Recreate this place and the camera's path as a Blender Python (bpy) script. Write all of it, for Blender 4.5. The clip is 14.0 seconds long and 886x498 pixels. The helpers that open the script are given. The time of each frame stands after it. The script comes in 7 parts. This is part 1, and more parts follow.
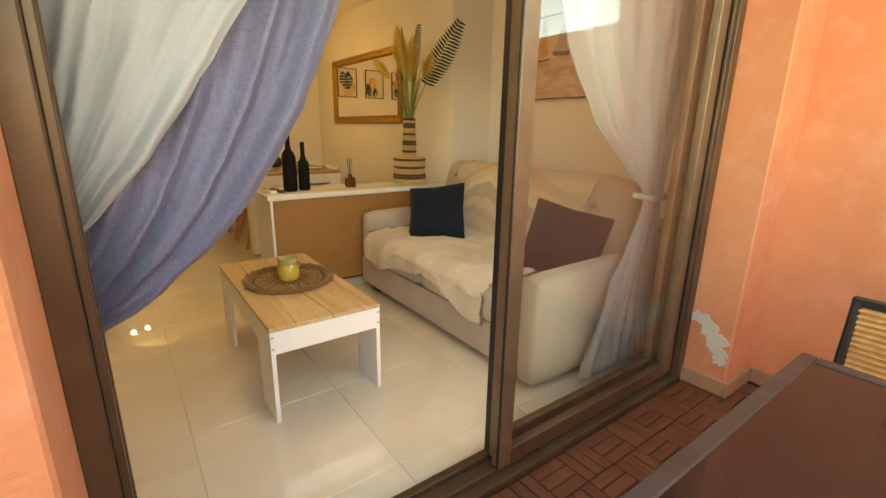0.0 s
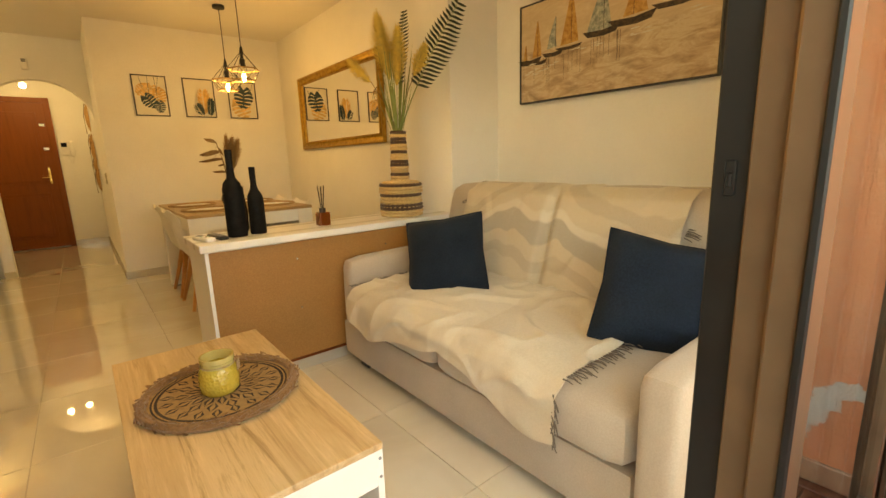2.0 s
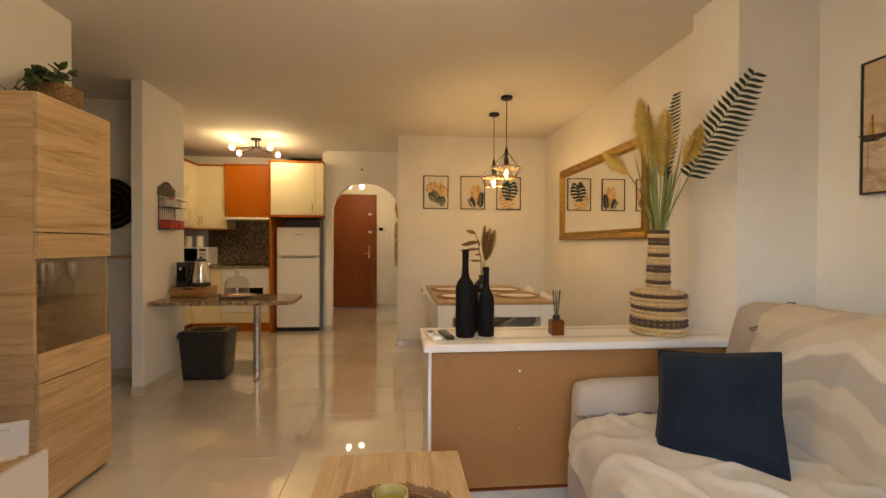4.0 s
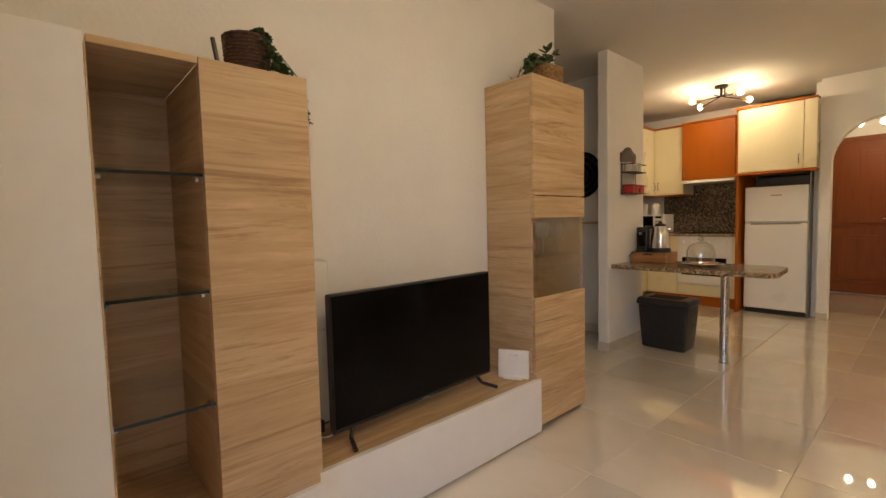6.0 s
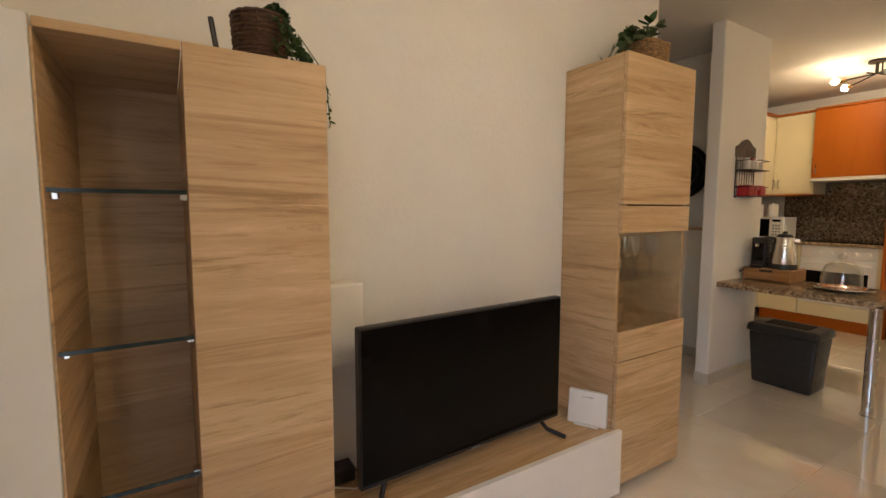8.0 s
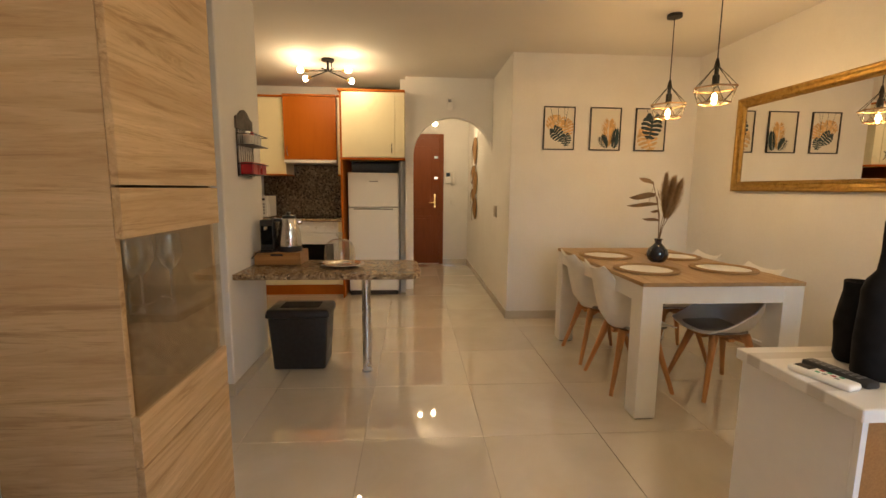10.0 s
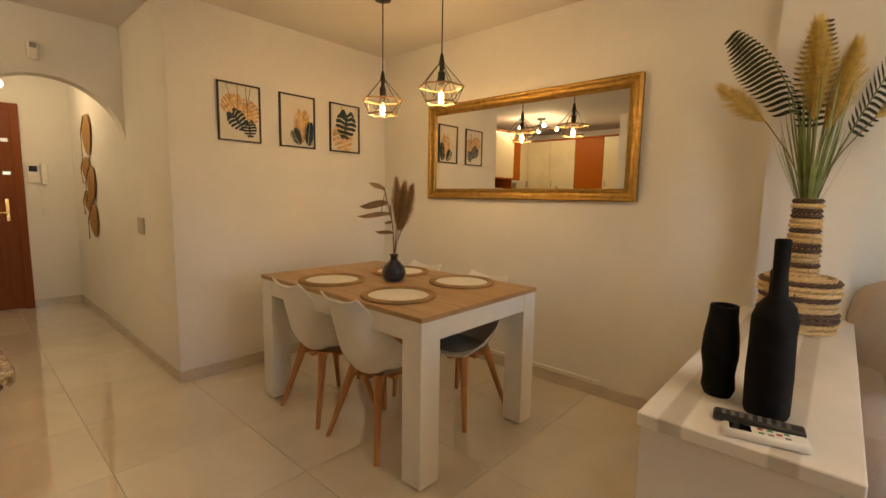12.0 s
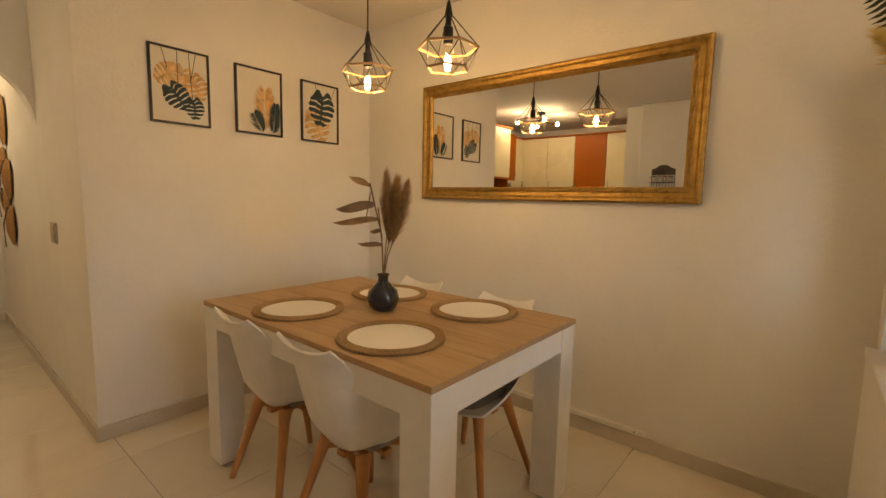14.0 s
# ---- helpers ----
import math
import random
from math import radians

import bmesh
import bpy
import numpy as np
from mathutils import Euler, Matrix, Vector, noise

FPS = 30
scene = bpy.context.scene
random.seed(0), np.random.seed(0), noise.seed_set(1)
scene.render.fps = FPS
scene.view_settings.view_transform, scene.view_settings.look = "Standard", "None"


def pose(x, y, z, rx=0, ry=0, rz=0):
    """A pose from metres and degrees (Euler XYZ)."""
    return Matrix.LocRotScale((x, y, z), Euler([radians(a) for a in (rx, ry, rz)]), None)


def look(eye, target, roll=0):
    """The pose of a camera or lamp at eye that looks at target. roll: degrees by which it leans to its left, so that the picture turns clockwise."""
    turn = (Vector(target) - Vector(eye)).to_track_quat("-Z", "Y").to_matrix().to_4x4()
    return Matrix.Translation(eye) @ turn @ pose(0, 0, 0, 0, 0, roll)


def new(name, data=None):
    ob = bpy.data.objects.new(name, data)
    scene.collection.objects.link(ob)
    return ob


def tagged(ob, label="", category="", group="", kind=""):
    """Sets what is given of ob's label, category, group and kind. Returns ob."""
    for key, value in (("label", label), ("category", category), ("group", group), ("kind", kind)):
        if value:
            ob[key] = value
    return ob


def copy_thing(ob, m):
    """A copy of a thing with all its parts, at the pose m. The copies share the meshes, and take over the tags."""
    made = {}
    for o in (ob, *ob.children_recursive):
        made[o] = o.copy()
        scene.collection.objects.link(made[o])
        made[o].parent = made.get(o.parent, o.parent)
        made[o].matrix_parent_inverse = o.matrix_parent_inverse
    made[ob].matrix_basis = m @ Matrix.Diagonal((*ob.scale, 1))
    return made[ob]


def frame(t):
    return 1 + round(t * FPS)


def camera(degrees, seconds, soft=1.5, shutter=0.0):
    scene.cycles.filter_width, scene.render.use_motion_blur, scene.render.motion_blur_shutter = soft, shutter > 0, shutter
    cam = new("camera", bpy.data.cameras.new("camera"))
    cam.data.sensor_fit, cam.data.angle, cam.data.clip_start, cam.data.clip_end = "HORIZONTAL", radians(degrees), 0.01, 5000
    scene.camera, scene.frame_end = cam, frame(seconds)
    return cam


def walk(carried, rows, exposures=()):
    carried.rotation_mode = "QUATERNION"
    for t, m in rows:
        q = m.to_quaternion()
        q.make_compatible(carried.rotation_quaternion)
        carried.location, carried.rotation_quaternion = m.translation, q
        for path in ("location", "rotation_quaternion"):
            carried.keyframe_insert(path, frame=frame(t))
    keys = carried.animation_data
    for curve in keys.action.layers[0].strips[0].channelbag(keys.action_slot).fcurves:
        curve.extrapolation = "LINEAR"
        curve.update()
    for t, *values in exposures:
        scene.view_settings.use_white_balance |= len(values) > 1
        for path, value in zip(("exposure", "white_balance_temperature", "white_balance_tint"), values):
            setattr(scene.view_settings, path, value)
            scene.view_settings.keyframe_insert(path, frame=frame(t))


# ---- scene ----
cam = camera(90.1, 14.0)
PATH = [
    (0, (0.265, -0.099, 1.194), (1.405, 1.458, 0.67), 1.0),
    (0.5, (0.347, 0.201, 1.195), (1.477, 1.776, 0.699), -0.8),
    (1, (0.444, 0.418, 1.151), (1.615, 1.959, 0.647), -0.8),
    (1.5, (0.57, 0.604, 1.119), (1.777, 2.123, 0.632), -1.2),
    (2, (0.664, 0.723, 1.096), (1.892, 2.251, 0.697), -1.9),
    (4.3, (0.929, 0.962, 1.203), (0.76, 2.955, 1.196), 0.4),
    (4.5, (0.923, 0.97, 1.202), (0.5, 2.925, 1.189), 0.2),
    (5, (0.868, 1.014, 1.178), (-0.014, 2.809, 1.141), -0.5),
    (5.5, (0.8, 1.092, 1.119), (-0.454, 2.648, 1.034), -1.0),
    (6, (0.736, 1.173, 1.121), (-0.753, 2.503, 0.997), -1.4),
    (6.5, (0.676, 1.242, 1.162), (-1.017, 2.298, 1.016), -1.5),
    (7, (0.658, 1.287, 1.205), (-1.119, 2.194, 1.059), -0.2),
    (7.2, (0.65, 1.319, 1.222), (-1.187, 2.095, 1.076), 0.1),
    (9.5, (0.114, 1.811, 1.221), (-0.38, 3.731, 0.956), 0.6),
    (10, (0.001, 2.013, 1.243), (0.134, 3.99, 0.974), 0.5),
    (10.3, (-0.066, 2.151, 1.245), (0.515, 4.047, 0.984), 0.4),
    (10.5, (-0.056, 2.235, 1.264), (0.736, 4.052, 0.995), 0.6),
    (10.7, (-0.08, 2.347, 1.231), (0.843, 4.104, 0.981), 1.3),
    (11, (-0.061, 2.525, 1.244), (0.995, 4.206, 0.998), 1.1),
    (11.5, (-0.044, 2.758, 1.251), (1.191, 4.313, 1.013), 1.4),
    (12, (-0.043, 2.98, 1.256), (1.435, 4.307, 1.022), 1.0),
    (12.5, (-0.003, 3.115, 1.249), (1.553, 4.351, 1.021), 1.2),
    (13, (0.131, 3.24, 1.246), (1.692, 4.471, 1.025), 1.3),
    (13.5, (0.249, 3.344, 1.234), (1.8, 4.585, 1.005), 1.4),
    (14, (0.376, 3.493, 1.247), (1.905, 4.762, 1.021), 1.2),
]
walk(cam, [(t, look(eye, target, roll)) for t, eye, target, roll in PATH],
     [(0.0, 3.72, 12000, 2), (1.0, 3.86, 15000, -1), (2.0, 4.10, 12500, 0), (3.2, 3.96, 8500, 5), (4.3, 3.92, 7200, 8), (5.0, 3.98, 6750, 8), (6.0, 4.02, 6350, 8), (7.0, 4.08, 6050, 8), (8.5, 4.1, 6100, 8), (9.5, 4.06, 6300, 8), (10.5, 3.91, 7000, 8), (14.0, 3.80, 7150, 9)])

# ---- world and light ----
world = bpy.data.worlds.new("sky")
scene.world = world
world.use_nodes = True
wn = world.node_tree.nodes
sky = wn.new("ShaderNodeTexSky")
sky.sky_type = "NISHITA"
sky.sun_disc = False
sky.sun_elevation, sky.sun_rotation = radians(42), radians(27)
world.node_tree.links.new(sky.outputs[0], wn["Background"].inputs[0])
wn["Background"].inputs[1].default_value = 0.10

sun = new("sun", bpy.data.lights.new("sun", "SUN"))
sun.data.energy, sun.data.angle, sun.data.color = 0.9, radians(12), (1.0, 0.94, 0.86)
sun.matrix_world = look((0, 0, 0), (-0.5, -1.0, -1.0))


def bulb_lamp(x, y, z, watts, radius=0.02, color=(1.0, 0.62, 0.30)):
    lamp = new("bulb_light", bpy.data.lights.new("bulb_light", "POINT"))
    lamp.data.energy, lamp.data.shadow_soft_size, lamp.data.color = watts, radius, color
    lamp.location = (x, y, z)
    return lamp


PENDANTS = [(1.832, 5.195, 1.79), (1.835, 4.70, 1.80)]
for px, py, pz in PENDANTS:
    bulb_lamp(px, py, pz, 0.036)
KITCHEN_LAMP = (-0.82, 6.53)
KITCHEN_BULBS = [(-0.26, 0.195), (-0.23, -0.14), (0.217, -0.17), (0.19, 0.255)]
for bx, by in KITCHEN_BULBS:
    bulb_lamp(KITCHEN_LAMP[0] + bx, KITCHEN_LAMP[1] + by, 2.33, 0.145, 0.025, (1.0, 0.71, 0.41))
LIVING_LAMP = (0.85, 2.32)
LIVING_BULBS = [(-0.25, 0.06), (-0.10, -0.20), (0.16, -0.14), (0.22, 0.14)]
for bx, by in LIVING_BULBS:
    bulb_lamp(LIVING_LAMP[0] + bx, LIVING_LAMP[1] + by, 2.23, 0.225, 0.025, (1.0, 0.71, 0.41))
# area lamp added in the doorway to strengthen the terrace daylight indoors
daylight = new("door_daylight_fill", bpy.data.lights.new("door_daylight_fill", "AREA"))
daylight.data.shape, daylight.data.size, daylight.data.size_y = "RECTANGLE", 1.2, 1.9
daylight.data.energy, daylight.data.color = 0.5, (0.96, 0.97, 1.0)
daylight.matrix_world = look((1.35, 0.968, 1.06), (1.35, 2.0, 1.06))
HALL_LAMP = (0.2, 8.3)
for bx, by in ((-0.1, 0.0), (0.1, 0.05)):
    bulb_lamp(HALL_LAMP[0] + bx, HALL_LAMP[1] + by, 2.14, 0.22, 0.025, (1.0, 0.70, 0.40))


# ---- materials ----
class Mat:
    """A node material in the making: a Principled shader and short ways to feed it."""

    def __init__(self, name, color=(0.5, 0.5, 0.5), rough=0.5, metal=0.0, **extra):
        self.m = bpy.data.materials.new(name)
        self.m.use_nodes = True
        self.n, self.l = self.m.node_tree.nodes, self.m.node_tree.links
        self.b = self.n["Principled BSDF"]
        self.set("Base Color", (*color, 1)), self.set("Roughness", rough), self.set("Metallic", metal)
        for k, v in extra.items():
            self.set(k.replace("_", " "), v)

    def set(self, socket, value):
        if hasattr(value, "is_output"):
            self.l.new(value, self.b.inputs[socket])
        else:
            self.b.inputs[socket].default_value = value
        return self

    def node(self, kind):
        return self.n.new("ShaderNode" + kind)

    def coords(self, scale=(1, 1, 1), kind="Object", rot=(0, 0, 0)):
        tc, mp = self.node("TexCoord"), self.node("Mapping")
        self.l.new(tc.outputs[kind], mp.inputs["Vector"])
        mp.inputs["Scale"].default_value = scale
        mp.inputs["Rotation"].default_value = rot
        return mp.outputs[0]

    def world(self, scale=(1, 1, 1)):
        g, mp = self.node("NewGeometry"), self.node("Mapping")
        self.l.new(g.outputs["Position"], mp.inputs["Vector"])
        mp.inputs["Scale"].default_value = scale
        return mp.outputs[0]

    def noise(self, vec, scale=5.0, detail=4.0, rough=0.55, distortion=0.0):
        nd = self.node("TexNoise")
        self.l.new(vec, nd.inputs["Vector"])
        for k, v in (("Scale", scale), ("Detail", detail), ("Roughness", rough), ("Distortion", distortion)):
            nd.inputs[k].default_value = v
        return nd.outputs["Fac"]

    def wave(self, vec, scale, distortion=2.0, direction="X", detail=2.0, profile="SIN", dscale=1.0):
        nd = self.node("TexWave")
        nd.bands_direction, nd.wave_profile = direction, profile
        self.l.new(vec, nd.inputs["Vector"])
        for k, v in (("Scale", scale), ("Distortion", distortion), ("Detail", detail), ("Detail Scale", dscale)):
            nd.inputs[k].default_value = v
        return nd.outputs["Fac"]

    def voronoi(self, vec, scale, out="Distance", feature="F1"):
        nd = self.node("TexVoronoi")
        nd.feature = feature
        self.l.new(vec, nd.inputs["Vector"])
        nd.inputs["Scale"].default_value = scale
        return nd.outputs[out]

    def ramp(self, fac, *stops):
        nd = self.node("ValToRGB")
        self.l.new(fac, nd.inputs[0])
        e = nd.color_ramp.elements
        while len(e) < len(stops):
            e.new(0.5)
        for el, (p, c) in zip(e, stops):
            el.position = p
            el.color = (*c, 1) if hasattr(c, "__len__") else (c, c, c, 1)
        return nd.outputs[0]

    def mix(self, fac, a, b, blend="MIX"):
        nd = self.node("Mix")
        nd.data_type, nd.blend_type = "RGBA", blend
        for sock, v in ((nd.inputs[0], fac), (nd.inputs[6], a), (nd.inputs[7], b)):
            if hasattr(v, "is_output"):
                self.l.new(v, sock)
            elif hasattr(v, "__len__"):
                sock.default_value = (*v, 1)
            else:
                sock.default_value = v
        return nd.outputs[2]

    def rnd(self):
        return self.node("ObjectInfo").outputs["Random"]

    def island(self):
        return self.node("NewGeometry").outputs["Random Per Island"]

    def bump(self, height, strength=0.3, dist=0.01):
        nd = self.node("Bump")
        self.l.new(height, nd.inputs["Height"])
        nd.inputs["Strength"].default_value, nd.inputs["Distance"].default_value = strength, dist
        self.l.new(nd.outputs[0], self.b.inputs["Normal"])
        return self


def simple(name, color, rough, metal=0.0, scale=30, vary=0.12, bump=0.0, **extra):
    """Paint, plastic or metal with a slight mottling in colour and gloss."""
    m = Mat(name, color, rough, metal, **extra)
    n = m.noise(m.coords(), scale, 5)
    dark, light = [c * (1 - vary) for c in color], [min(1, c * (1 + vary)) for c in color]
    m.set("Base Color", m.ramp(n, (0.3, dark), (0.7, light)))
    m.set("Roughness", m.ramp(m.noise(m.coords(), scale * 0.3, 3), (0.3, max(0.02, rough * 0.8)), (0.7, min(1, rough * 1.2))))
    if bump:
        m.bump(n, bump, 0.002)
    return m.m


def plaster(name, color, relief, stain, coarse=55):
    m = Mat(name, color, 0.85)
    v = m.world()
    big, fine = m.noise(v, 1.3, 4, 0.6), m.noise(v, coarse, 5, 0.6)
    dark, light = [c * (1 - stain) for c in color], [min(1, c * (1 + stain * 0.5)) for c in color]
    m.set("Base Color", m.mix(0.25, m.ramp(big, (0.35, dark), (0.65, light)), m.ramp(fine, (0.3, dark), (0.7, light))))
    m.bump(m.mix(0.35, fine, m.noise(v, 9, 3)), relief, 0.006)
    return m.m


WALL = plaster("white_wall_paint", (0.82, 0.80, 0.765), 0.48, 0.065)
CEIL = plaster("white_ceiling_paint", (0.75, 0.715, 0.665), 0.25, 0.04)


def orange_stucco():
    m = Mat("orange_stucco", (0.72, 0.26, 0.115), 0.9)
    v = m.world()
    big, mid, fine = m.noise(v, 1.1, 4), m.noise(v, 7, 5, 0.65), m.noise(v, 70, 4)
    col = m.ramp(big, (0.3, (0.66, 0.225, 0.095)), (0.7, (0.78, 0.31, 0.15)))
    col = m.mix(m.ramp(mid, (0.50, 0.0), (0.72, 0.5)), col, (0.80, 0.38, 0.23))
    pits = m.ramp(m.voronoi(v, 7.0), (0.0, 1.0), (0.055, 0.0))
    m.set("Base Color", m.mix(pits, col, (0.52, 0.24, 0.13)))
    return m.bump(m.mix(0.4, fine, mid), 0.65, 0.010).m


ORANGE = orange_stucco()


def polished_tile():
    m = Mat("polished_cream_porcelain", (0.62, 0.56, 0.47), 0.03, **{"IOR": 1.7, "Coat Weight": 1.0})
    m.set("Coat Roughness", 0.012)
    v = m.world()
    n = m.noise(v, 1.6, 6, 0.6, 1.2)
    col = m.ramp(n, (0.3, (0.67, 0.60, 0.49)), (0.55, (0.735, 0.67, 0.565)), (0.75, (0.78, 0.72, 0.625)))
    tint = m.ramp(m.rnd(), (0.0, 0.94), (1.0, 1.04))
    m.set("Base Color", m.mix(1.0, col, tint, "MULTIPLY"))
    m.set("Roughness", m.ramp(m.noise(v, 3.5, 4), (0.3, 0.018), (0.7, 0.05)))
    return m.bump(m.noise(v, 2.2, 2), 0.012, 0.01).m


TILE = polished_tile()
GROUT = simple("beige_grout", (0.50, 0.445, 0.365), 0.8)
SKIRT = simple("cream_tile_skirting", (0.58, 0.52, 0.43), 0.18, scale=6, vary=0.06)


def oak(name, axis, base, rnd=True, contrast=1.0, gloss=0.5):
    """Wood laminate: grain runs along the given axis; contrast scales the streaks."""
    m = Mat(name, base, 0.42, **{"Specular IOR Level": gloss})
    stretch = {"x": (0.55, 9, 9), "y": (9, 0.55, 9), "z": (9, 9, 0.55)}[axis]
    v = m.coords(stretch)
    if rnd:
        add, sc = m.node("VectorMath"), m.node("Math")
        add.operation, sc.operation = "ADD", "MULTIPLY"
        m.l.new(m.rnd(), sc.inputs[0])
        sc.inputs[1].default_value = 37.0
        m.l.new(v, add.inputs[0]), m.l.new(sc.outputs[0], add.inputs[1])
        v = add.outputs[0]
    broad, grain, fine = m.noise(v, 0.6, 5, 0.6, 1.6), m.noise(v, 2.2, 9, 0.74, 1.1), m.noise(v, 26, 4, 0.7)
    streak = m.noise(v, 7.0, 3, 0.6, 0.4)

    def shade(*f):
        return [min(1, c * (1 + (k - 1) * contrast)) for c, k in zip(base, f)]

    dark, light = shade(0.54, 0.47, 0.38), shade(1.24, 1.25, 1.27)
    col = m.ramp(grain, (0.36, dark), (0.47, shade(0.93, 0.91, 0.88)), (0.56, base), (0.70, light))
    col = m.mix(m.ramp(broad, (0.40, 0.0), (0.52, 0.62 * min(1, contrast)), (0.58, 0.1), (0.68, 0.3 * min(1, contrast))), col, shade(0.72, 0.65, 0.56))
    col = m.mix(m.ramp(streak, (0.60, 0.0), (0.70, 0.55 * min(1, contrast))), col, shade(0.60, 0.52, 0.42))
    col = m.mix(m.ramp(fine, (0.56, 0.0), (0.70, 0.40 * min(1, contrast))), col, dark)
    m.set("Base Color", col)
    m.set("Roughness", m.ramp(grain, (0.3, 0.55), (0.7, 0.38)))
    return m.bump(grain, 0.15, 0.002).m


OAK_Y = oak("oak_laminate_grain_y", "y", (0.635, 0.452, 0.258))
OAK_X = oak("oak_laminate_grain_x", "x", (0.635, 0.452, 0.258))
OAK_TABLE = oak("grey_oak_tabletop", "y", (0.45, 0.295, 0.155), contrast=0.6)
BEECH = oak("beech_leg_wood", "z", (0.54, 0.255, 0.095), contrast=0.5)
CHERRY = oak("cherry_veneer", "z", (0.41, 0.108, 0.005), contrast=0.18, gloss=0.22)
DOORWOOD = oak("mahogany_door_wood", "z", (0.215, 0.052, 0.008), contrast=0.4, gloss=0.3)
DECK = oak("oiled_hardwood_slat", "x", (0.17, 0.052, 0.022))
WHITE_LAM = simple("white_laminate", (0.82, 0.80, 0.77), 0.35, scale=12, vary=0.02)
WHITE_ASH = simple("white_table_lacquer", (0.82, 0.80, 0.76), 0.4, scale=9, vary=0.03)
WHITE_PLASTIC = simple("white_plastic", (0.80, 0.78, 0.74), 0.35, scale=18, vary=0.03)
CREAM_DOOR = simple("cream_cabinet_lacquer", (0.78, 0.70, 0.48), 0.30, scale=4, vary=0.03)
FRIDGE = simple("white_enamel", (0.80, 0.79, 0.77), 0.30, scale=3, vary=0.008)
BLACK = simple("black_plastic", (0.018, 0.018, 0.020), 0.40, scale=40, vary=0.3)
BLACK_MATT = simple("matt_black_ceramic", (0.008, 0.008, 0.009), 0.6, scale=25, vary=0.4, bump=0.25, **{"Specular IOR Level": 0.10})
BLACK_METAL = simple("black_painted_metal", (0.02, 0.02, 0.02), 0.45, 0.3)
STEEL = simple("brushed_steel", (0.60, 0.59, 0.57), 0.24, 1.0, scale=80, vary=0.08)
CHROME = simple("chrome", (0.75, 0.75, 0.76), 0.08, 1.0)
BRASS = simple("brass", (0.70, 0.48, 0.20), 0.25, 1.0)
SCREEN = simple("black_screen", (0.003, 0.003, 0.0035), 0.10, scale=3, vary=0.2, **{"Specular IOR Level": 0.12})
FRAME_BROWN = simple("bronze_anodised_aluminium", (0.125, 0.072, 0.040), 0.34, 0.30, scale=8, vary=0.2, **{"Specular IOR Level": 0.35})
# lighter copy of FRAME_BROWN: sky light on the stiles put into the colour
FRAME_LIT = simple("sky_lit_bronze_profile", (0.22, 0.135, 0.078), 0.34, 0.35, scale=8, vary=0.15, **{"Specular IOR Level": 0.35})
FRAME_DARK = simple("black_rubber_seal", (0.012, 0.011, 0.010), 0.5)
GREY_PLASTIC = simple("grey_plastic", (0.25, 0.25, 0.25), 0.5)
RED = simple("red_enamel", (0.42, 0.02, 0.025), 0.30)
TERRACOTTA_STEP = simple("terracotta_skirting", (0.42, 0.225, 0.125), 0.55, scale=9, vary=0.2)
MIRROR = Mat("mirror_silver", (0.92, 0.92, 0.91), 0.0, 1.0).m


def glass(name, tint=(0.95, 0.97, 0.96), rough=0.0):
    m = Mat(name, tint, rough)
    m.set("Transmission Weight", 1.0).set("IOR", 1.45)
    return m.m


def thin_glass(name, tint, gloss):
    """A pane: clear with a Fresnel reflection."""
    m = Mat(name)
    out = m.n["Material Output"]
    clear, shine, mixer, fr = m.node("BsdfTransparent"), m.node("BsdfGlossy"), m.node("MixShader"), m.node("LayerWeight")
    clear.inputs[0].default_value, shine.inputs["Roughness"].default_value = (*tint, 1), 0.0
    fr.inputs["Blend"].default_value = 0.5
    amount = m.ramp(fr.outputs["Facing"], (0.0, gloss), (0.4, gloss * 1.5), (0.6, gloss * 3), (0.8, 0.28), (1.0, 0.95))
    m.l.new(amount, mixer.inputs[0]), m.l.new(clear.outputs[0], mixer.inputs[1])
    m.l.new(shine.outputs[0], mixer.inputs[2]), m.l.new(mixer.outputs[0], out.inputs[0])
    m.n.remove(m.b)
    return m.m


PANE = thin_glass("window_glass", (0.97, 0.975, 0.97), 0.045)
GLASS_EDGE = simple("dark_green_glass_edge", (0.012, 0.022, 0.018), 0.15)
SHELF_GLASS = thin_glass("clear_shelf_glass", (0.965, 0.975, 0.96), 0.05)
SMOKED = thin_glass("smoked_cabinet_glass", (0.91, 0.885, 0.82), 0.06)
WINE_GLASS = thin_glass("clear_wine_glass", (0.86, 0.85, 0.80), 0.26)
BULB_GLASS = thin_glass("clear_bulb_glass", (0.97, 0.95, 0.90), 0.045)
DOME_GLASS = thin_glass("clear_dome_glass", (0.93, 0.93, 0.90), 0.16)


def emitter(name, color, strength):
    m = Mat(name, color, 0.5)
    m.set("Emission Color", (*color, 1)).set("Emission Strength", strength)
    return m.m


FILAMENT = emitter("glowing_filament", (1.0, 0.62, 0.26), 16)
LED_BULB = emitter("lit_frosted_bulb", (1.0, 0.78, 0.48), 3.5)


def granite(name, dark, mid, light, scale):
    m = Mat(name, mid, 0.14)
    v = m.world()
    cell = m.voronoi(v, scale, "Color")
    bw = m.node("RGBToBW")
    m.l.new(cell, bw.inputs[0])
    col = m.ramp(bw.outputs[0], (0.12, dark), (0.34, mid), (0.55, light), (0.8, mid), (0.92, dark))
    col = m.mix(m.ramp(m.noise(v, scale * 0.35, 5, 0.7), (0.42, 0.0), (0.6, 0.75)), col, [c * 0.6 for c in mid])
    m.set("Base Color", col)
    return m.m


GRANITE = granite("brown_granite", (0.03, 0.024, 0.02), (0.33, 0.225, 0.13), (0.62, 0.50, 0.34), 80)
GRANITE_DARK = granite("dark_granite_splashback", (0.016, 0.013, 0.011), (0.155, 0.112, 0.072), (0.30, 0.23, 0.155), 60)


